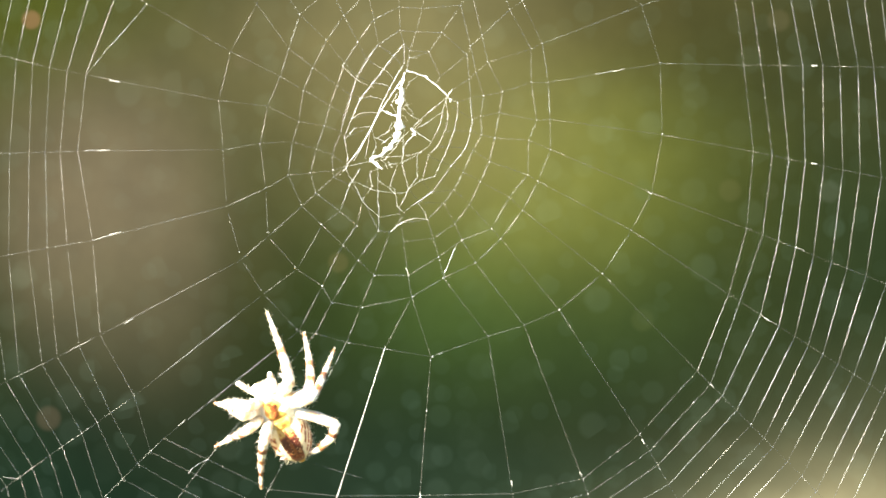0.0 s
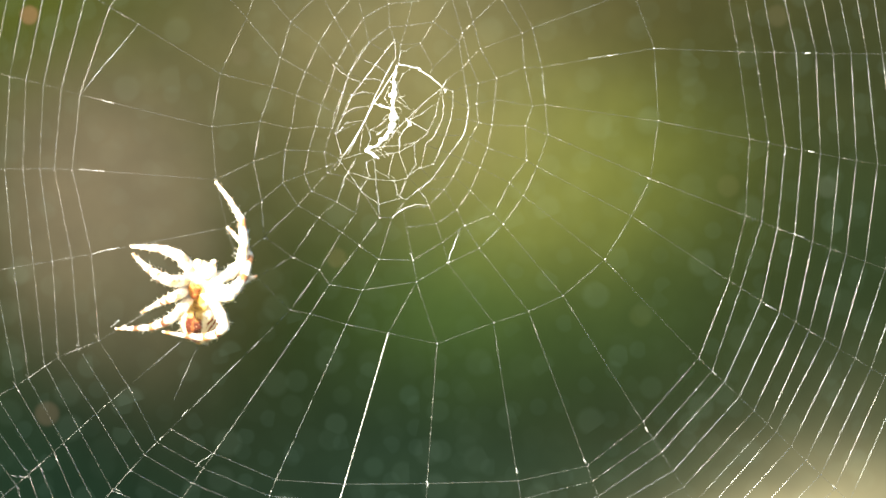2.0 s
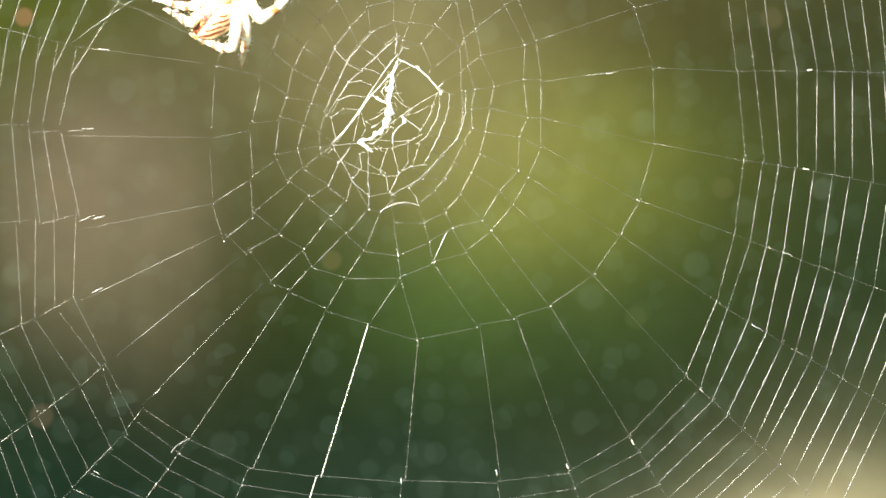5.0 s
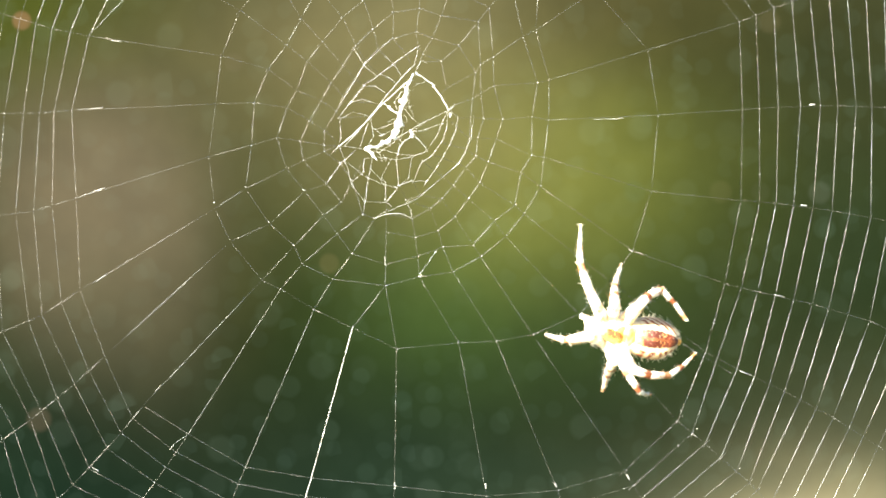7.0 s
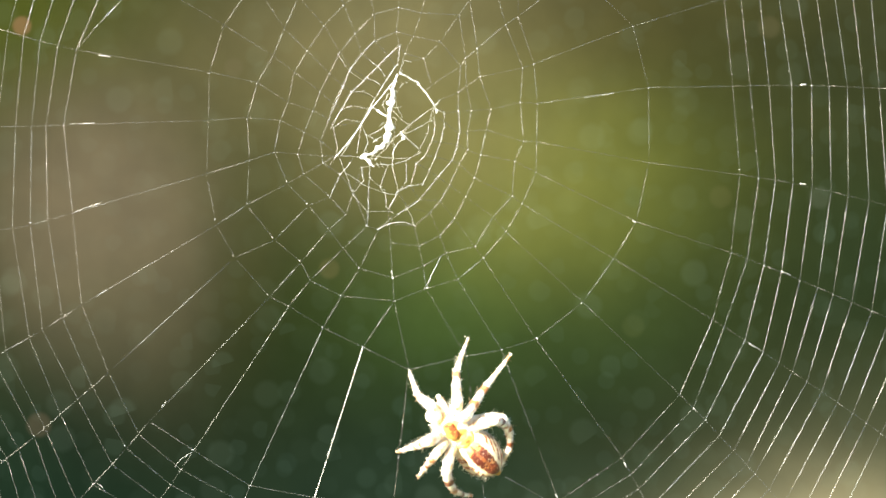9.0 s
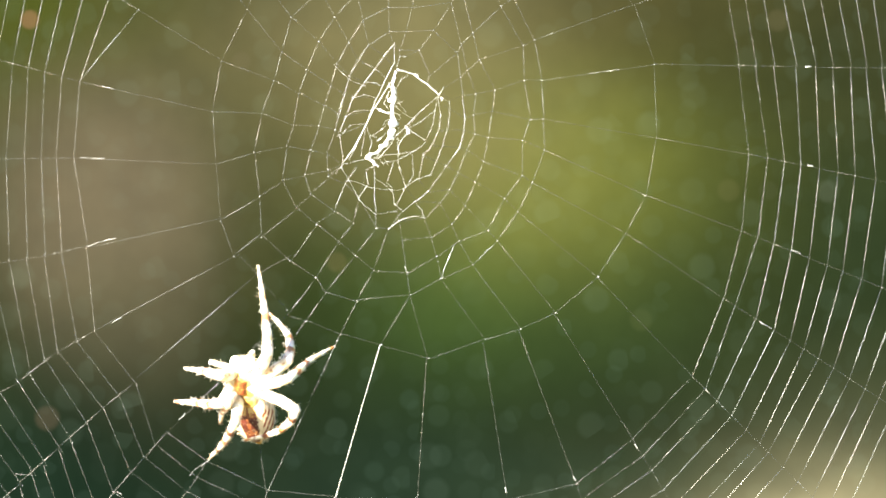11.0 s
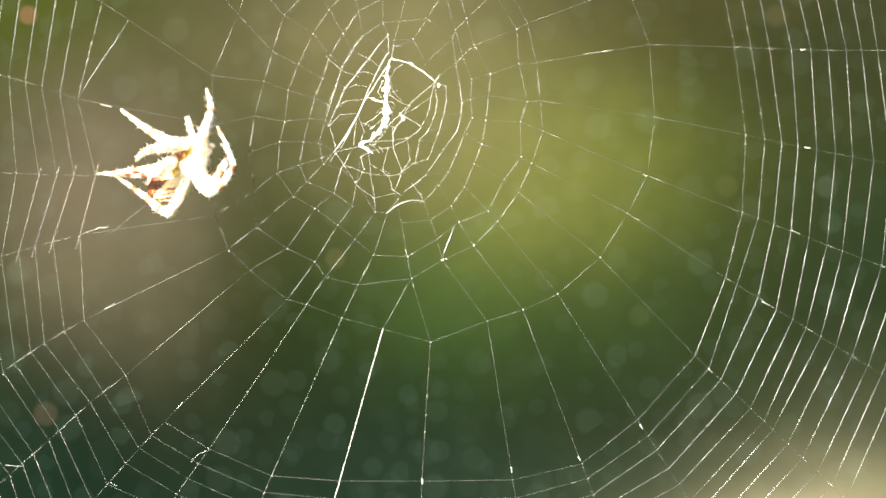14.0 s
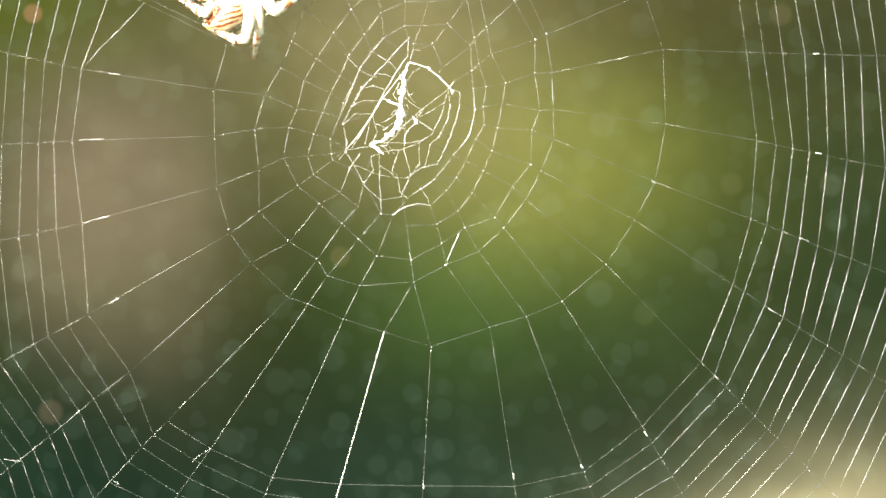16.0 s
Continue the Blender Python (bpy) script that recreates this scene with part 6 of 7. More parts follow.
def walk_round():
    stance(0, (-20.93, -19.11), (-17.99, -25.62), (-25.55, -15.33), [(-19.25, -15.82, -20.3, -11.76, -21.98, -7.28),
        (-16.94, -17.22, -16.73, -13.37, -17.43, -9.87),
        (-16.59, -17.92, -14.84, -14.77, -13.65, -11.76),
        (-13.44, -21.21, -15.54, -24.22, -20.23, -25.62),
        (-24.29, -18.97, -25.69, -18.41, -27.44, -18.41),
        (-24.99, -20.02, -26.74, -18.97, -28.49, -18.55),
        (-24.29, -21.77, -26.25, -22.82, -28.35, -23.87),
        (-22.33, -23.17, -22.75, -25.97, -22.68, -29.12)])
    stance(0.5, (-24.15, -16.87), (-23.03, -23.87), (-27.23, -14.07), [(-21.84, -12.67, -22.54, -7.77, -23.87, -1.68),
        (-19.39, -13.37, -19.39, -10.22, -22.05, -7.56),
        (-19.04, -15.47, -16.59, -13.02, -13.65, -11.06),
        (-17.5, -19.46, -20.09, -22.47, -24.78, -23.87),
        (-27.44, -15.82, -29.89, -15.47, -32.48, -15.26),
        (-27.44, -19.32, -30.59, -19.46, -33.53, -19.32),
        (-26.39, -18.97, -27.09, -20.37, -27.3, -21.56),
        (-25.34, -21.42, -26.74, -24.22, -28.63, -26.32)])
    stance(1, (-24.78, -12.18), (-24.08, -19.25), (-29.68, -8.75), [(-22.33, -10.29, -22.33, -5.39, -24.57, -1.54),
        (-20.93, -10.29, -19.67, -7.49, -22.33, -5.18),
        (-21.63, -12.04, -18.48, -10.99, -15.82, -9.94),
        (-20.09, -16.45, -21.63, -17.99, -24.78, -19.39),
        (-29.68, -10.85, -31.78, -9.94, -34.44, -10.15),
        (-30.03, -13.79, -32.83, -13.65, -36.33, -13.23),
        (-27.93, -14.49, -29.33, -15.54, -30.03, -16.94),
        (-27.93, -16.59, -29.68, -18.34, -31.78, -20.09)])
    stance(1.5, (-27.44, -7.98), (-27.93, -15.33), (-27.93, -4.27), [(-24.08, -6.93, -24.08, -3.08, -27.72, 0.21),
        (-21.98, -8.33, -21.28, -3.08, -23.24, 1.47),
        (-23.38, -9.38, -22.68, -6.58, -23.03, -3.64),
        (-23.59, -13.37, -25.83, -14.63, -29.33, -15.19),
        (-30.73, -5.88, -32.13, -5.39, -36.12, -4.34),
        (-33.18, -8.89, -35.63, -6.93, -36.47, -4.69),
        (-30.73, -10.43, -32.13, -11.13, -33.39, -12.18),
        (-30.38, -13.93, -32.48, -14.28, -35.63, -14.63)])
    stance(2, (-29.68, -4.97), (-30.73, -11.48), (-33.04, 1.61), [(-24.64, -1.68, -24.78, 3.92, -28.14, 8.33),
        (-25.83, -5.18, -23.87, -0.98, -26.74, 2.73),
        (-26.32, -5.88, -24.78, -4.13, -23.17, -3.43),
        (-27.02, -9.59, -29.68, -10.99, -35.63, -9.94),
        (-32.48, -0.98, -35.28, 0.07, -38.64, 0.28),
        (-33.88, -3.92, -36.33, -2.59, -38.43, -0.63),
        (-33.18, -5.88, -34.93, -6.58, -37.24, -7.84),
        (-33.18, -8.33, -36.33, -9.73, -40.53, -9.87)])
    stance(2.5, (-30.73, 0.77), (-32.62, -5.18), (-31.43, 5.46), [(-26.32, 3.36, -26.74, 8.61, -28.77, 13.37),
        (-26.53, 0.91, -24.22, 5.46, -26.18, 9.31),
        (-27.58, 1.26, -25.48, -1.19, -23.59, -2.59),
        (-25.83, -2.59, -28.63, -6.09, -33.18, -7.84),
        (-33.88, 4.41, -37.03, 4.41, -42.49, 2.8),
        (-33.88, 1.26, -36.33, 1.26, -40.53, 0),
        (-32.83, 0.56, -34.93, -0.49, -36.54, 0.56),
        (-33.53, -3.64, -34.58, -4.69, -36.82, -4.9)])
    stance(3, (-30.59, 5.95), (-31.85, -0.56), (-34.65, 10.43), [(-25.55, 6.44, -24.36, 10.64, -27.09, 15.75),
        (-27.3, 7.49, -26.6, 9.59, -29.05, 12.53),
        (-26.95, 5.74, -26.25, 5.25, -25.9, 6.44),
        (-26.6, 2.45, -29.05, 1.75, -32.55, 0.84),
        (-33.95, 8.75, -37.8, 9.03, -43.05, 8.54),
        (-33.95, 6.44, -36.4, 6.09, -38.64, 6.93),
        (-33.95, 5.74, -35.7, 5.04, -36.61, 5.95),
        (-34.65, 2.94, -38.85, 1.33, -44.45, 0.35)])
    stance(3.5, (-31.29, 10.92), (-36.4, 6.37), (-31.64, 15.82), [(-29.4, 14.07, -28.28, 16.87, -29.26, 18.97),
        (-24.29, 12.11, -23.94, 16.87, -24.99, 21.56),
        (-28.49, 7.21, -24.78, 11.62, -27.16, 15.12),
        (-32.48, 4.97, -36.54, 6.37, -40.04, 8.61),
        (-33.04, 13.02, -36.19, 14.07, -39.69, 16.38),
        (-33.74, 12.32, -36.89, 11.62, -38.29, 10.57),
        (-34.44, 9.87, -37.94, 9.87, -40.74, 9.87),
        (-34.44, 9.17, -38.99, 9.03, -43.19, 9.31)])
    stance(4, (-30.59, 19.32), (-37.24, 15.82), (-30.24, 23.52), [(-28.84, 22.82, -27.3, 25.27, -26.95, 28.07),
        (-26.74, 16.17, -23.59, 21.07, -26.39, 25.27),
        (-28.49, 14.77, -24.99, 15.82, -23.94, 18.27),
        (-29.89, 15.82, -30.1, 14.42, -29.75, 13.23),
        (-31.99, 22.82, -32.9, 24.92, -34.79, 29.61),
        (-33.04, 21.77, -35.14, 21.07, -35.98, 19.67),
        (-35.84, 18.97, -38.64, 18.97, -39.69, 22.33),
        (-35.84, 14.42, -37.24, 16.17, -38.99, 17.92)])
    stance(4.2, (-28.77, 22.12), (-31.57, 16.03), (-32.62, 27.51), [(-23.87, 21.42, -22.61, 26.32, -24.92, 30.52),
        (-24.92, 22.12, -24.43, 24.22, -26.11, 26.81),
        (-27.51, 17.57, -27.02, 16.66, -27.37, 15.82),
        (-28.07, 15.82, -30.17, 15.89, -31.57, 16.03),
        (-29.82, 27.02, -30.87, 28.77, -32.62, 30.87),
        (-32.97, 23.52, -35.07, 24.57, -36.68, 25.62),
        (-33.67, 21.77, -34.72, 23.17, -36.68, 25.55),
        (-33.67, 20.02, -37.87, 19.11, -44.17, 20.23)])
    stance(6.3, (25.2, -2.45), (32.9, -1.96), (23.8, -0.56), [(22.05, 0.49, 18.9, 3.64, 16.8, 9.45),
        (24.5, 1.19, 25.2, 3.29, 27.3, 5.04),
        (28, 1.54, 30.45, 2.24, 34.02, -0.7),
        (28.7, 0.84, 30.8, 1.54, 32.9, 0.84),
        (20.3, -4.2, 19.25, -3.71, 21.91, -1.4),
        (25.2, -6.51, 19.95, -7.91, 18.06, -5.95),
        (26.6, -8.26, 28.35, -10.36, 30.94, -8.61),
        (28.7, -7.56, 32.55, -7.21, 35.91, -3.92)])
    stance(6.5, (22.05, -3.85), (30.1, -2.66), (18.55, -3.71), [(18.9, -2.66, 16.1, 0.84, 16.1, 5.39),
        (21.7, 1.54, 23.8, 3.99, 26.25, 6.79),
        (22.05, 1.54, 24.15, 4.34, 25.9, 6.44),
        (22.75, -0.56, 23.45, 2.24, 24.5, 4.34),
        (18.9, -5.46, 16.45, -7.56, 13.09, -8.61),
        (22.96, -7.56, 22.26, -10.01, 21.7, -12.81),
        (25.2, -8.96, 27.65, -11.2, 30.8, -8.96),
        (26.95, -7.56, 31.5, -7.42, 36.05, -5.11)])
    stance(7, (22.33, -9.73), (30.24, -10.85), (18.83, -10.43), [(19.88, -6.23, 17.57, -0.98, 17.99, 3.71),
        (22.19, -6.23, 22.19, -3.78, 23.03, -1.19),
        (25.4, -6.2, 28.0, -4.3, 31.0, -8.4),
        (25.4, -6.2, 28.0, -4.4, 31.0, -8.3),
        (19.18, -10.08, 16.03, -10.57, 13.72, -9.87),
        (21.98, -13.23, 21.28, -14.98, 20.72, -16.94),
        (23.03, -13.23, 24.78, -16.73, 26.67, -17.29),
        (24.43, -14.28, 28.98, -14.98, 32.27, -12.18)])
    stance(7.5, (14.84, -16.52), (20.65, -18.76), (11.69, -17.22), [(11.69, -14.77, 9.1, -10.22, 11.83, -5.32),
        (13.79, -13.02, 14.84, -10.57, 17.99, -8.47),
        (17.64, -14.42, 21.84, -16.52, 24.29, -17.92),
        (18.69, -14.07, 22.19, -16.17, 23.94, -17.57),
        (10.99, -17.92, 7.49, -15.12, 9.24, -10.57),
        (12.04, -19.32, 10.99, -20.37, 11.69, -21.77),
        (13.09, -22.47, 16.59, -23.87, 21.49, -21.77),
        (14.84, -23.52, 21.49, -23.87, 24.64, -21.77)])
    stance(8, (13.58, -17.43), (19.74, -20.72), (10.08, -17.43), [(11.13, -14.63, 9.87, -11.48, 9.24, -7.63),
        (13.58, -13.93, 14.28, -12.18, 17.29, -8.33),
        (18.83, -14.63, 20.93, -17.08, 20.93, -21.49),
        (17.43, -15.33, 19.88, -14.98, 20.58, -18.13),
        (9.73, -16.38, 7.28, -14.63, 6.72, -11.48),
        (9.38, -20.93, 8.68, -24.43, 11.48, -24.78),
        (13.93, -23.73, 16.03, -23.73, 18.13, -21.28),
        (14.98, -23.73, 17.43, -26.18, 20.93, -25.27)])
    stance(8.5, (7.35, -20.93), (13.09, -24.29), (3.64, -20.93), [(3.99, -17.78, 3.15, -13.93, 5.04, -9.52),
        (6.65, -17.08, 7.35, -15.33, 9.03, -13.37),
        (10.29, -17.78, 13.09, -20.23, 13.65, -23.38),
        (9.94, -18.13, 12.04, -19.18, 13.79, -21.63),
        (3.29, -20.58, 1.05, -16.03, 2.94, -11.83),
        (2.94, -23.03, 1.89, -24.78, 3.99, -27.23),
        (3.64, -26.88, 7.49, -27.58, 11.34, -26.53),
        (5.39, -27.93, 10.99, -27.58, 15.05, -25.48)])
    stance(9, (2.38, -21), (7.63, -26.32), (-0.42, -18.55), [(2.73, -17.85, 2.59, -14, 3.99, -9.8),
        (3.78, -19.25, 6.23, -15.75, 9.38, -11.69),
        (8.33, -19.6, 9.24, -23.1, 7.42, -26.46),
        (7.28, -19.95, 8.68, -20.65, 9.38, -23.8),
        (-0.42, -18.2, -2.17, -16.8, -3.22, -13.79),
        (-0.77, -22.4, -2.52, -23.1, -4.83, -23.8),
        (0.28, -23.8, -1.12, -25.55, -2.17, -26.95),
        (1.33, -26.25, 2.38, -28.7, 4.48, -29.26)])
    stance(11.3, (-24.71, -14.35), (-24.15, -21.7), (-27.3, -12.25), [(-23.1, -11.55, -23.1, -7, -24.01, -2.24),
        (-20.3, -12.95, -19.95, -10.15, -22.05, -7.35),
        (-19.95, -15.05, -19.25, -14, -14.14, -10.99),
        (-21.35, -17.15, -18.9, -19.11, -22.05, -21),
        (-28, -14, -30.1, -13.65, -31.29, -13.51),
        (-28, -17.15, -30.1, -17.15, -32.2, -18.55),
        (-27.65, -17.85, -28.35, -18.9, -27.65, -19.95),
        (-26.6, -19.95, -27.3, -22.05, -28, -24.15)])
    stance(11.5, (-25.9, -13.23), (-24.15, -20.09), (-31.15, -11.55), [(-23.31, -10.29, -23.31, -6.09, -24.15, -1.68),
        (-21.7, -10.29, -20.79, -7.84, -21.7, -5.6),
        (-21.35, -11.69, -18.55, -11.13, -15.75, -10.29),
        (-18.55, -13.58, -17.5, -14.49, -18.55, -17.15),
        (-29.05, -13.79, -32.55, -14.84, -35.35, -18.69),
        (-29.05, -15.89, -31.5, -17.29, -32.2, -19.53),
        (-28, -13.79, -28.7, -14.49, -29.05, -15.89),
        (-26.25, -16.59, -26.39, -19.39, -25.69, -21.14)])
    stance(12, (-26.74, -9.45), (-26.32, -16.17), (-32.13, -7.84), [(-25.48, -6.79, -26.32, -2.94, -27.58, 1.75),
        (-23.03, -7.49, -23.03, -3.29, -23.03, 1.05),
        (-23.38, -7.49, -22.96, -5.39, -22.82, -1.89),
        (-20.58, -10.29, -19.32, -10.99, -20.72, -12.25),
        (-31.78, -10.29, -35.28, -11.34, -38.08, -14.49),
        (-31.43, -12.74, -33.53, -13.44, -34.93, -15.89),
        (-30.73, -12.39, -31.43, -13.09, -33.18, -13.79),
        (-28.42, -13.79, -28.63, -15.89, -28.28, -17.64)])
    stance(12.5, (-30.03, -5.39), (-29.54, -12.39), (-36.68, -3.08), [(-27.23, -0.28, -27.37, 3.92, -28.14, 10.22),
        (-25.83, -4.83, -25.13, -0.63, -26.88, 2.87),
        (-26.53, -4.48, -25.13, -3.57, -23.59, -2.73),
        (-23.87, -7.49, -25.34, -10.78, -29.33, -12.67),
        (-34.58, -4.83, -37.73, -4.97, -40.88, -6.44),
        (-35.28, -7.28, -37.03, -8.33, -38.99, -9.87),
        (-34.58, -8.68, -34.93, -9.17, -37.03, -8.89),
        (-33.88, -11.13, -35.98, -13.93, -40.18, -15.33)])
    stance(13, (-29.89, -0.63), (-31.15, -6.3), (-34.65, 4.41), [(-26.11, 1.26, -25.55, 5.46, -27.16, 9.31),
        (-24.99, 0.91, -23.8, 4.76, -26.95, 9.1),
        (-26.25, -0.14, -24.85, -1.19, -23.45, -2.45),
        (-24.99, -3.29, -27.65, -6.09, -32.41, -7.49),
        (-33.95, 3.01, -37.8, 2.8, -42.21, 1.26),
        (-33.95, -0.49, -35, -0.84, -38.85, -0.7),
        (-33.25, -1.19, -34.65, -1.54, -36.75, -1.19),
        (-33.25, -5.39, -36.4, -7.84, -40.25, -9.1)])
    stance(13.5, (-30.45, 4.2), (-34.65, -1.75), (-32.55, 6.3), [(-26.25, 4.55, -25.2, 8.75, -28.7, 11.9),
        (-25.55, 3.5, -23.8, 5.6, -25.2, 8.4),
        (-27.65, 2.8, -26.25, 0.7, -24.5, -1.4),
        (-28.49, -1.75, -31.15, -3.01, -35.7, -1.75),
        (-31.5, 7.7, -33.6, 9.8, -37.59, 12.11),
        (-33.25, 5.6, -36.05, 6.3, -40.46, 7.7),
        (-33.25, 3.5, -36.05, 2.45, -38.85, 0),
        (-34.65, -1.05, -37.45, -1.4, -40.74, -0.7)])
    stance(14, (-31.29, 10.92), (-36.19, 6.51), (-30.94, 15.12), [(-29.54, 14.07, -28.49, 17.22, -29.12, 19.67),
        (-28.49, 7.77, -26.39, 11.62, -27.09, 12.81),
        (-28.7, 6.86, -24.99, 10.57, -27.58, 15.47),
        (-33.74, 4.41, -36.54, 6.37, -40.39, 9.17),
        (-33.04, 13.02, -36.19, 14.63, -39.69, 17.22),
        (-34.44, 12.67, -36.89, 11.97, -37.8, 10.92),
        (-34.44, 10.22, -37.94, 9.73, -40.74, 9.52),
        (-35.14, 9.52, -38.99, 9.31, -42.49, 9.31)])
    stance(14.5, (-29.68, 20.23), (-36.19, 15.82), (-29.54, 23.87), [(-27.44, 24.57, -26.39, 26.32, -25.9, 28.21),
        (-25.69, 16.87, -23.24, 22.12, -25.69, 25.97),
        (-26.04, 16.17, -23.59, 17.22, -23.24, 19.32),
        (-28.84, 15.82, -28.7, 14.77, -29.12, 13.37),
        (-32.34, 21.77, -34.09, 24.22, -35.14, 25.62),
        (-33.04, 20.72, -35.49, 20.51, -36.89, 19.67),
        (-33.74, 19.32, -37.24, 18.83, -40.39, 19.32),
        (-32.69, 12.67, -36.19, 14.42, -39.83, 18.41)])
    stance(15, (-29.05, 22.4), (-31.99, 15.54), (-33.25, 26.81), [(-24.85, 23.31, -25.2, 27.86, -27.3, 30.66),
        (-25.2, 20.86, -22.75, 25.76, -23.59, 29.96),
        (-26.95, 22.96, -25.2, 23.1, -24.71, 24.71),
        (-26.39, 16.66, -28.7, 15.96, -31.85, 15.82),
        (-30.1, 26.46, -32.2, 28.56, -36.4, 29.75),
        (-32.2, 24.36, -35, 25.62, -38.64, 25.62),
        (-32.2, 21.56, -33.95, 22.26, -35.21, 23.66),
        (-35.35, 19.81, -38.15, 18.62, -42.7, 18.9)])
    stance(15.5, (-29.4, 26.32), (-34.51, 20.86), (-31.71, 28.56), [(-24.36, 25.76, -23.31, 28.56, -22.96, 31.36),
        (-26.46, 22.4, -22.26, 26.11, -22.26, 30.66),
        (-28.21, 20.16, -28.7, 18.41, -28.91, 16.66),
        (-29.96, 19.11, -32.41, 19.46, -35.21, 20.86),
        (-30.31, 29.26, -29.96, 31.36, -29.26, 33.46),
        (-32.06, 27.16, -33.46, 27.86, -34.86, 28.7),
        (-34.16, 24.36, -37.31, 24.71, -40.67, 25.76),
        (-34.86, 22.26, -36.61, 23.31, -38.36, 24.01)])
    stance(16, (-24.29, 33.11), (-29.4, 27.65), (-26.6, 35.35), [(-19.25, 32.55, -18.2, 35.35, -17.85, 38.15),
        (-21.35, 29.19, -17.15, 32.9, -17.15, 37.45),
        (-23.1, 26.95, -23.59, 25.2, -23.8, 23.45),
        (-24.85, 25.9, -27.3, 26.25, -30.1, 27.65),
        (-25.2, 36.05, -24.85, 38.15, -24.15, 40.25),
        (-26.95, 33.95, -28.35, 34.65, -29.75, 35.49),
        (-29.05, 31.15, -32.2, 31.5, -35.56, 32.55),
        (-29.75, 29.05, -31.5, 30.1, -33.25, 30.8)])
    # round the top of the web, out of sight, and along the bottom
    carried_on(4.7, (-29.2, 26.8), (-34.3, 21.3), 15.5)
    carried_on(5.0, (-25.0, 32.5), (-30.0, 27.0), 16)
    carried_on(5.2, (-14.0, 42.0), (-20.5, 44.5), 16)
    carried_on(5.4, (1.0, 46.0), (0.0, 53.5), 16)
    carried_on(5.6, (17.0, 40.0), (22.0, 45.8), 6.3)
    carried_on(5.8, (26.0, 25.0), (33.0, 28.0), 6.3)
    carried_on(6.05, (27.0, 9.0), (34.5, 10.5), 6.3)
    carried_on(9.3, (-1.0, -23.0), (4.0, -29.0), 9)
    carried_on(9.7, (-6.0, -26.0), (-1.6, -32.2), 9)
    carried_on(10.1, (-13.5, -25.0), (-9.6, -31.3), 0)
    carried_on(10.53, (-20.9, -19.1), (-18.0, -25.6), 0)
    carried_on(10.95, (-24.1, -16.6), (-23.0, -23.6), 0.5)
    # steps between the stances; the drop at 7.2 s ends on a thread that gives and springs back
    between(0.3, (-21.4, -17.6), (-19.4, -24.6), 0, 0.5)
    between(1.2, (-25.8, -10.4), (-24.8, -17.8), 1, 1.5)
    between(3.2, (-29.8, 8.8), (-33.2, 2.2), 3, 3.5)
    between(6.7, (22.3, -8.3), (28.6, -6.9), 6.5, 7)
    between(6.8, (21.2, -9.5), (28.0, -8.8), 6.5, 7)
    between(7.1, (18.8, -12.0), (25.2, -12.4), 7, 7.5)
    between(7.2, (11.5, -19.3), (15.8, -25.2), 7, 7.5)
    between(7.3, (13.5, -18.0), (17.6, -23.4), 7, 7.5)
    between(7.4, (13.6, -16.9), (18.9, -21.3), 7, 7.5)
    between(7.8, (13.0, -16.8), (19.8, -19.4), 7.5, 8)
    between(8.2, (11.5, -18.4), (17.5, -22.6), 8, 8.5)
    between(8.8, (4.2, -22.0), (9.4, -27.3), 8.5, 9)
    between(12.2, (-28.6, -6.8), (-28.1, -14.2), 12, 12.5)
    between(13.2, (-30.1, 1.6), (-32.0, -5.4), 13, 13.5)
    between(14.3, (-29.9, 16.5), (-31.4, 9.2), 14, 14.5)


def fill_in(step=0.1):
    """Stances on the way from each keyed one to the next: planted feet stay, and where the body swings far the legs swing with it."""
    keyed = sorted(STANCES)
    for i in range(1, int(round(16.0 / step))):
        t = round(i * step, 2)
        if min(abs(t - k) for k in keyed) < 0.04:
            continue
        a = max(k for k in keyed if k < t)
        b = min(k for k in keyed if k > t)
        f = (t - a) / (b - a)
        (ma, la, pa), (mb, lb, pb) = STANCES[a], STANCES[b]
        m = ma.lerp(mb, f)
        swing = ma.to_quaternion().rotation_difference(mb.to_quaternion()).angle
        if swing > 0.5:
            wa, wb = m @ ma.inverted(), m @ mb.inverted()
            la, pa = [[wa @ p for p in leg] for leg in la], wa @ pa
            lb, pb = [[wb @ p for p in leg] for leg in lb], wb @ pb
        STANCES[t] = (m, [[p.lerp(q, f) for p, q in zip(x, y)] for x, y in zip(la, lb)], pa.lerp(pb, f))
    return keyed


walk_round()
KEYED = fill_in()
TIMES = sorted(STANCES)
DEPTH_WAY = (1, -1, -1)         # a shortened femur comes forward, what follows goes back to the web
NAMES = ("leg", "femur", "patella", "tibia", "metatarsus", "tarsus")
GIRTH = (0.70, 0.76, 0.67, 0.57, 0.43, 0.29, 0.14)
STOUT = (1.0, 0.98, 0.84, 0.90)


def flat_gap(a, b):
    return math.hypot(b.x - a.x, b.z - a.z)


def leg_joints(n, t, reach):
    """Four joints in space: what a stretch lacks in the plane of the web it has in depth."""
    at = coxa(n, t)
    out = [at]
    for s in range(3):
        aim_at = STANCES[t][1][n][s]
        goal, short = aim_at, 0.0
        for _ in range(3):
            d = flat_gap(at, goal)
            short = min(math.sqrt(max(0.0, reach[s] ** 2 - d * d)), 0.85 * reach[s])
            y = at.y - DEPTH_WAY[s] * short
            f = (REACH + y) / (REACH - LIFT * MM)
            goal = Vector((aim_at.x * f, y, HIGH + (aim_at.z - HIGH) * f))
        if short > 0:
            at = goal
        else:
            f = reach[s] / d
            at = Vector((at.x + (aim_at.x - at.x) * f, at.y, at.z + (aim_at.z - at.z) * f))
        out.append(at)
    return out


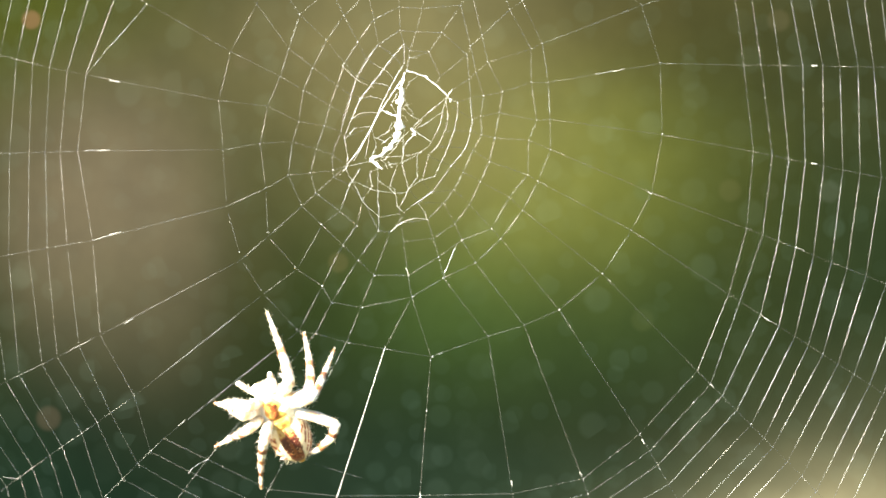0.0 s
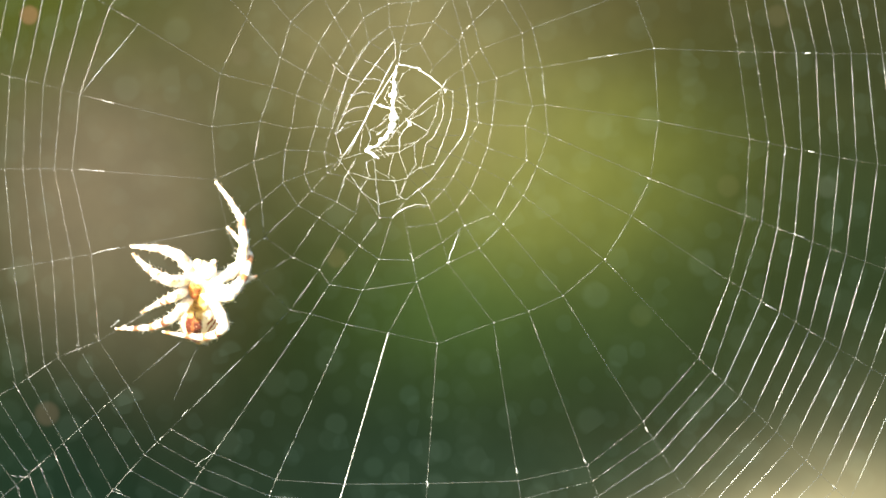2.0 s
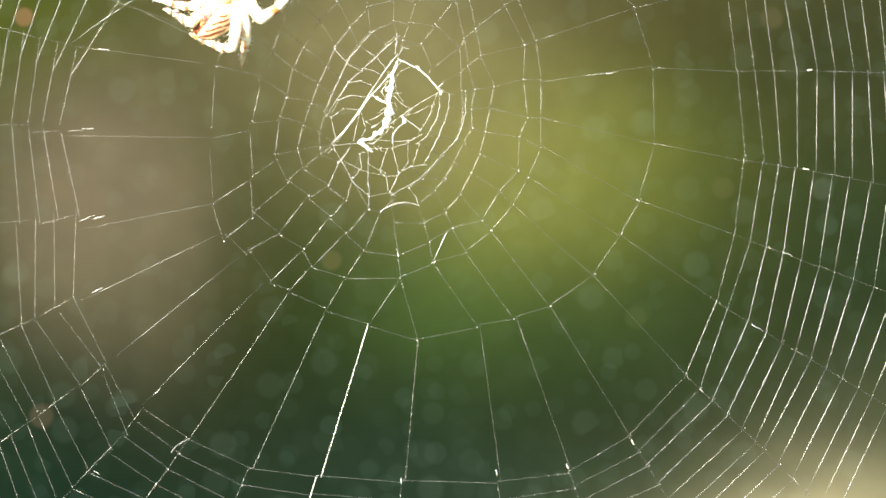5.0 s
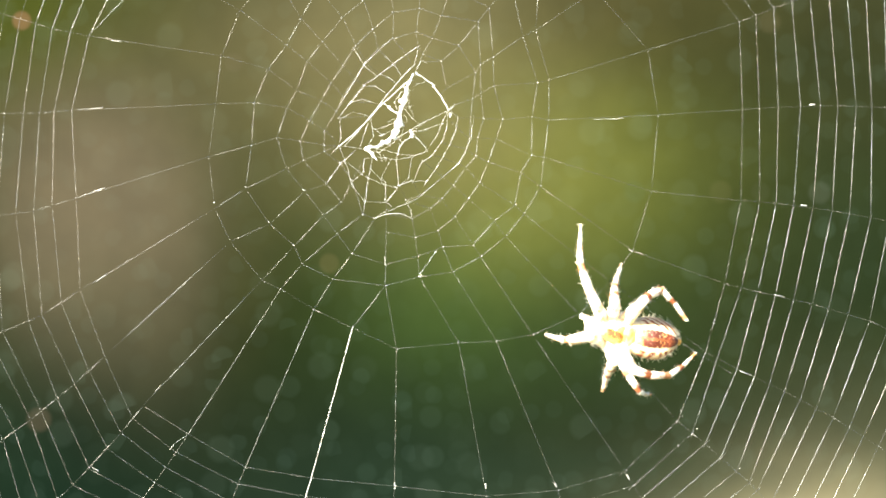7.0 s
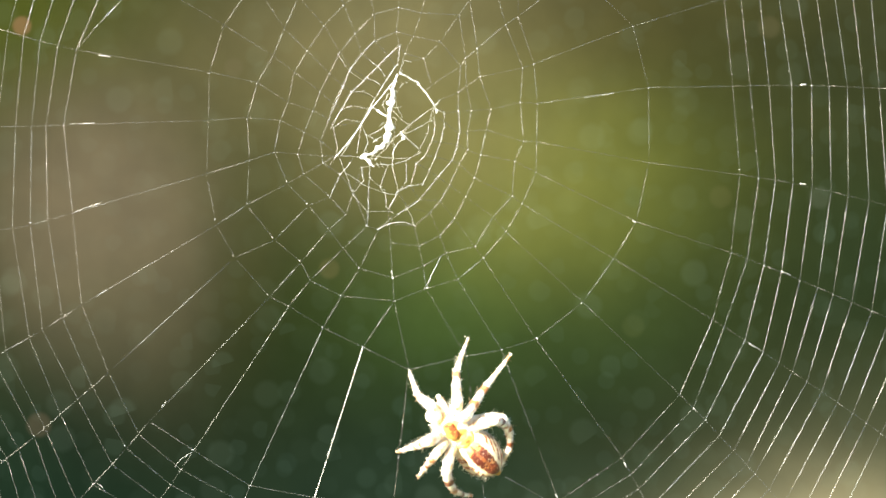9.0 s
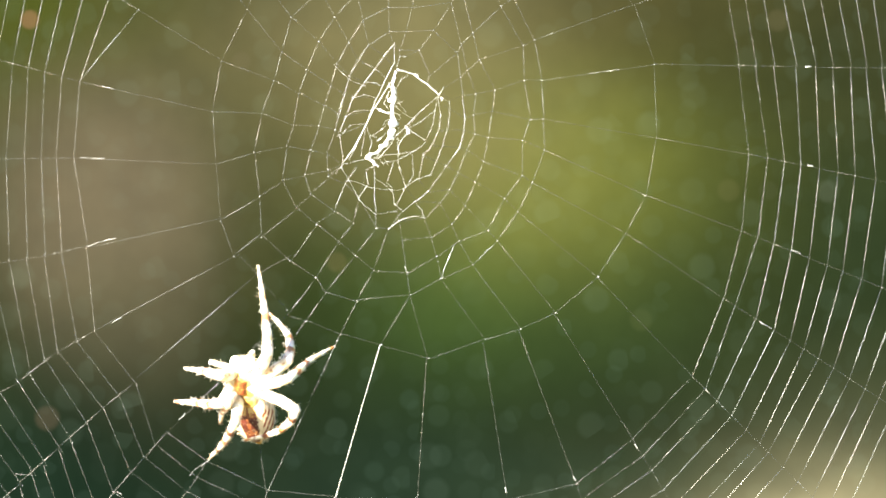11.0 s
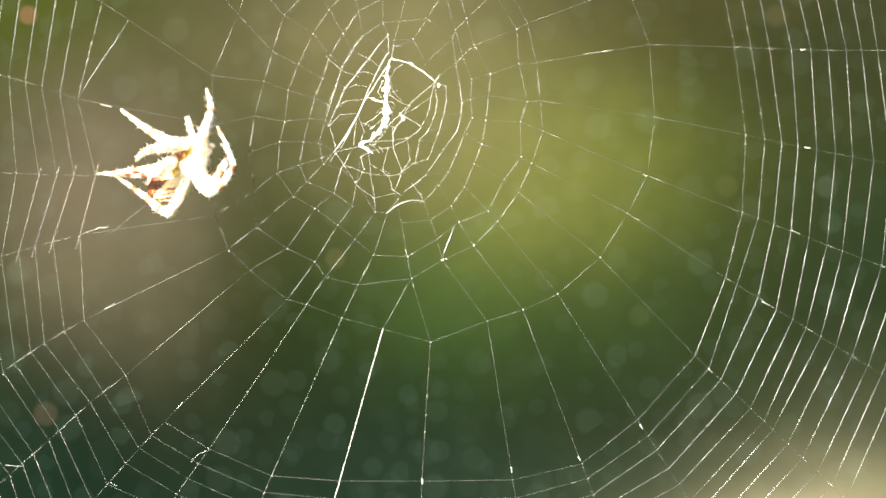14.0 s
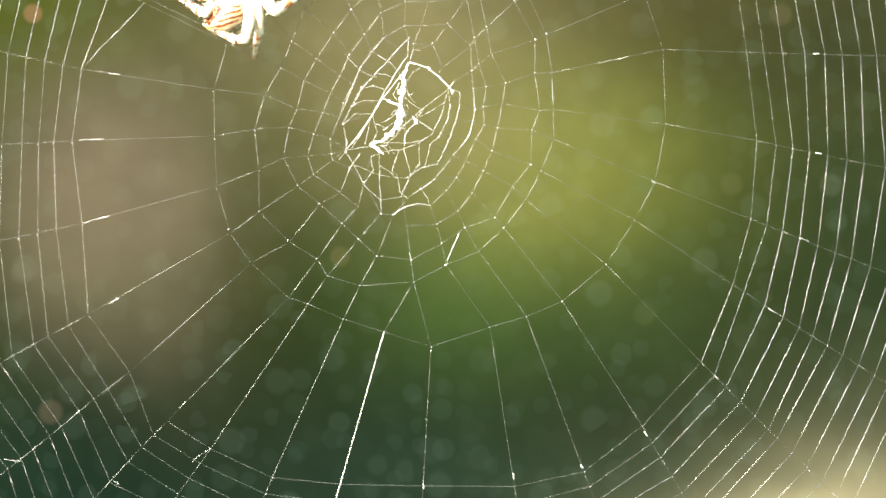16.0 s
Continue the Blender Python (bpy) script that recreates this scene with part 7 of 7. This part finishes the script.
def leg_curve(joints):
    """Seven points along a leg that bends smoothly through its four main joints."""
    p = [joints[0] * 2 - joints[1], *joints, joints[3] * 2 - joints[2]]
    pts = [joints[0]]
    for i in range(1, 4):
        a, b, c, d = p[i - 1:i + 3]
        pts.append((b + c) * 0.5 + ((b - a) - (d - c)) * 0.0625 * 0.9)
        pts.append(c)
    return pts


def leg_ways(n):
    reach = []
    for s in range(3):
        gaps = [flat_gap(coxa(n, t) if s == 0 else STANCES[t][1][n][s - 1], STANCES[t][1][n][s]) for t in KEYED]
        reach.append(float(np.percentile(gaps, 96)))
    return [leg_curve(leg_joints(n, t, reach)) for t in TIMES]


def leg_piece(name, length, r0, r1, mat, under=spider, bushy=1.0):
    """A tapered, bristly stretch of leg along its own x axis (mm)."""
    n = 5
    xs = [length * i / n for i in range(n + 1)]
    rs = [r0 + (r1 - r0) * i / n for i in range(n + 1)]
    prof = [(-0.75 * r0, 0.04), (-0.62 * r0, 0.5 * r0), (-0.35 * r0, 0.85 * r0)] + list(zip(xs, rs))
    prof += [(length + 0.35 * r1, 0.85 * r1), (length + 0.62 * r1, 0.5 * r1), (length + 0.75 * r1, 0.04)]
    bm = blobby(prof, 0.95, sides=12, bumps=0.10)
    spots = []
    for _ in range(int((14 + 13 * length) * bushy)):
        f, w = rng.random(), rng.uniform(0, 2 * math.pi)
        r = (r0 + (r1 - r0) * f) * 0.92
        spots.append((Vector((f * length, r * math.cos(w), r * math.sin(w))) * MM, Vector((0.55, math.cos(w), math.sin(w)))))
    long_hair = 0.30 + 0.6 * min(r0, 0.7)
    hairs(bm, spots, 0.55 * long_hair, 0.024)
    hairs(bm, spots[::4], 0.95 * long_hair, 0.040)
    return part(name, bm, mat, under)


RINGS = [(LEG, LEG, LEG, LEG_FAINT, LEG, LEG), (LEG, LEG, LEG_FAINT, LEG_FAINT, LEG, LEG_FAINT),
         (LEG, LEG, LEG_FAINT, LEG_RINGED, LEG, LEG_FAINT), (LEG, LEG, LEG_RINGED, LEG_FAINT, LEG_RINGED, LEG_FAINT)]
LEG_WAYS = [leg_ways(n) for n in range(8)]
LEG_PARTS = []
for n in range(8):
    made = []
    for s in range(6):
        length = float(np.percentile([(w[s + 1] - w[s]).length for w, t in zip(LEG_WAYS[n], TIMES) if t in KEYED], 65)) / MM
        k = STOUT[n % 4]
        made.append(leg_piece(NAMES[s], length, GIRTH[s] * k, GIRTH[s + 1] * k, RINGS[n % 4][s],
                              made[0] if made else spider))
    LEG_PARTS.append(made)
PALP = tagged(leg_piece("palp", 3.4, 0.40, 0.30, LEG, spider, 2.2), "short bristly palp")
PALP_TWIN = tagged(leg_piece("palp", 2.4, 0.40, 0.30, LEG, spider, 2.2), "short bristly palp")


def aimed(ways):
    """Poses with the x axis from one place to another, time by time, that turn no more than they must."""
    out, last = [], None
    for at, to in ways:
        way = (to - at).normalized()
        if last is None:
            q = way.to_track_quat("X", "Z")
        else:
            q = (last @ Vector((1, 0, 0))).rotation_difference(way) @ last
        last = q
        out.append(Matrix.Translation(at) @ q.to_matrix().to_4x4())
    return out


def leg_rows(n):
    """Rows of the six stretches of one leg: the first in the body's space, the rest in the first one's."""
    inner = [[STANCES[t][0].inverted() @ p for p in way] for t, way in zip(TIMES, LEG_WAYS[n])]
    poses = [aimed([(w[s], w[s + 1]) for w in inner]) for s in range(6)]
    root = poses[0]
    return [list(zip(TIMES, root))] + [[(t, r.inverted() @ m) for t, r, m in zip(TIMES, root, poses[s])] for s in range(1, 6)]


HUB = (-6.3, 17.5)


def dragline_rows():
    """The fresh thread leads from the tail back towards the last tie of the sticky spiral."""
    tail = Vector((-7.9, 0, 0)) * MM
    inner = [CAPTURE[k, 0] for k in ROUND]
    places = np.array(swayed(inner))
    ways, last = [], None
    for t in TIMES:
        m = STANCES[t][0]
        now = np.array([[np.interp(t, SWAY_TIMES, places[:, n, c]) for c in (0, 1)] for n in range(len(inner))])
        # it goes round clockwise, so the last tie is the first one the other way about from the body
        body = math.atan2((m.translation.z - HIGH) / MM - HUB[1], m.translation.x / MM - HUB[0])
        turn = (np.arctan2(now[:, 1] - HUB[1], now[:, 0] - HUB[0]) - body - 0.09) % (2 * math.pi)
        near = now[int(np.argmin(turn))]
        way = m.inverted() @ Vector((near[0] * MM, 0, near[1] * MM + HIGH)) - tail
        last = way.normalized() if last is None else (last + way.normalized() * 0.9).normalized()
        ways.append((tail, tail + last))
    return list(zip(TIMES, aimed(ways)))


def motions():
    walk(dragline, dragline_rows())
    for piece in PIECES:
        walk(piece[0], web_rows(piece))
    walk(spider, [(t, STANCES[t][0]) for t in TIMES])
    for n in range(8):
        for ob, rows in zip(LEG_PARTS[n], leg_rows(n)):
            walk(ob, rows)
    ways, twin = [], []
    for t in TIMES:
        p = STANCES[t][0].inverted() @ STANCES[t][2]
        ways.append((Vector((2.2, 0.9 * math.tanh(p.y / MM), 0.2)) * MM, Vector((max(p.x, 2.8 * MM), p.y, 0.3 * MM))))
        twin.append((t, *aimed([(Vector((2.2, -0.9, 0.2)) * MM, Vector((4.0, -1.2 - 0.15 * math.sin(3 * t), 0.3)) * MM)])))
    walk(PALP, list(zip(TIMES, aimed(ways))))
    walk(PALP_TWIN, twin)


motions()
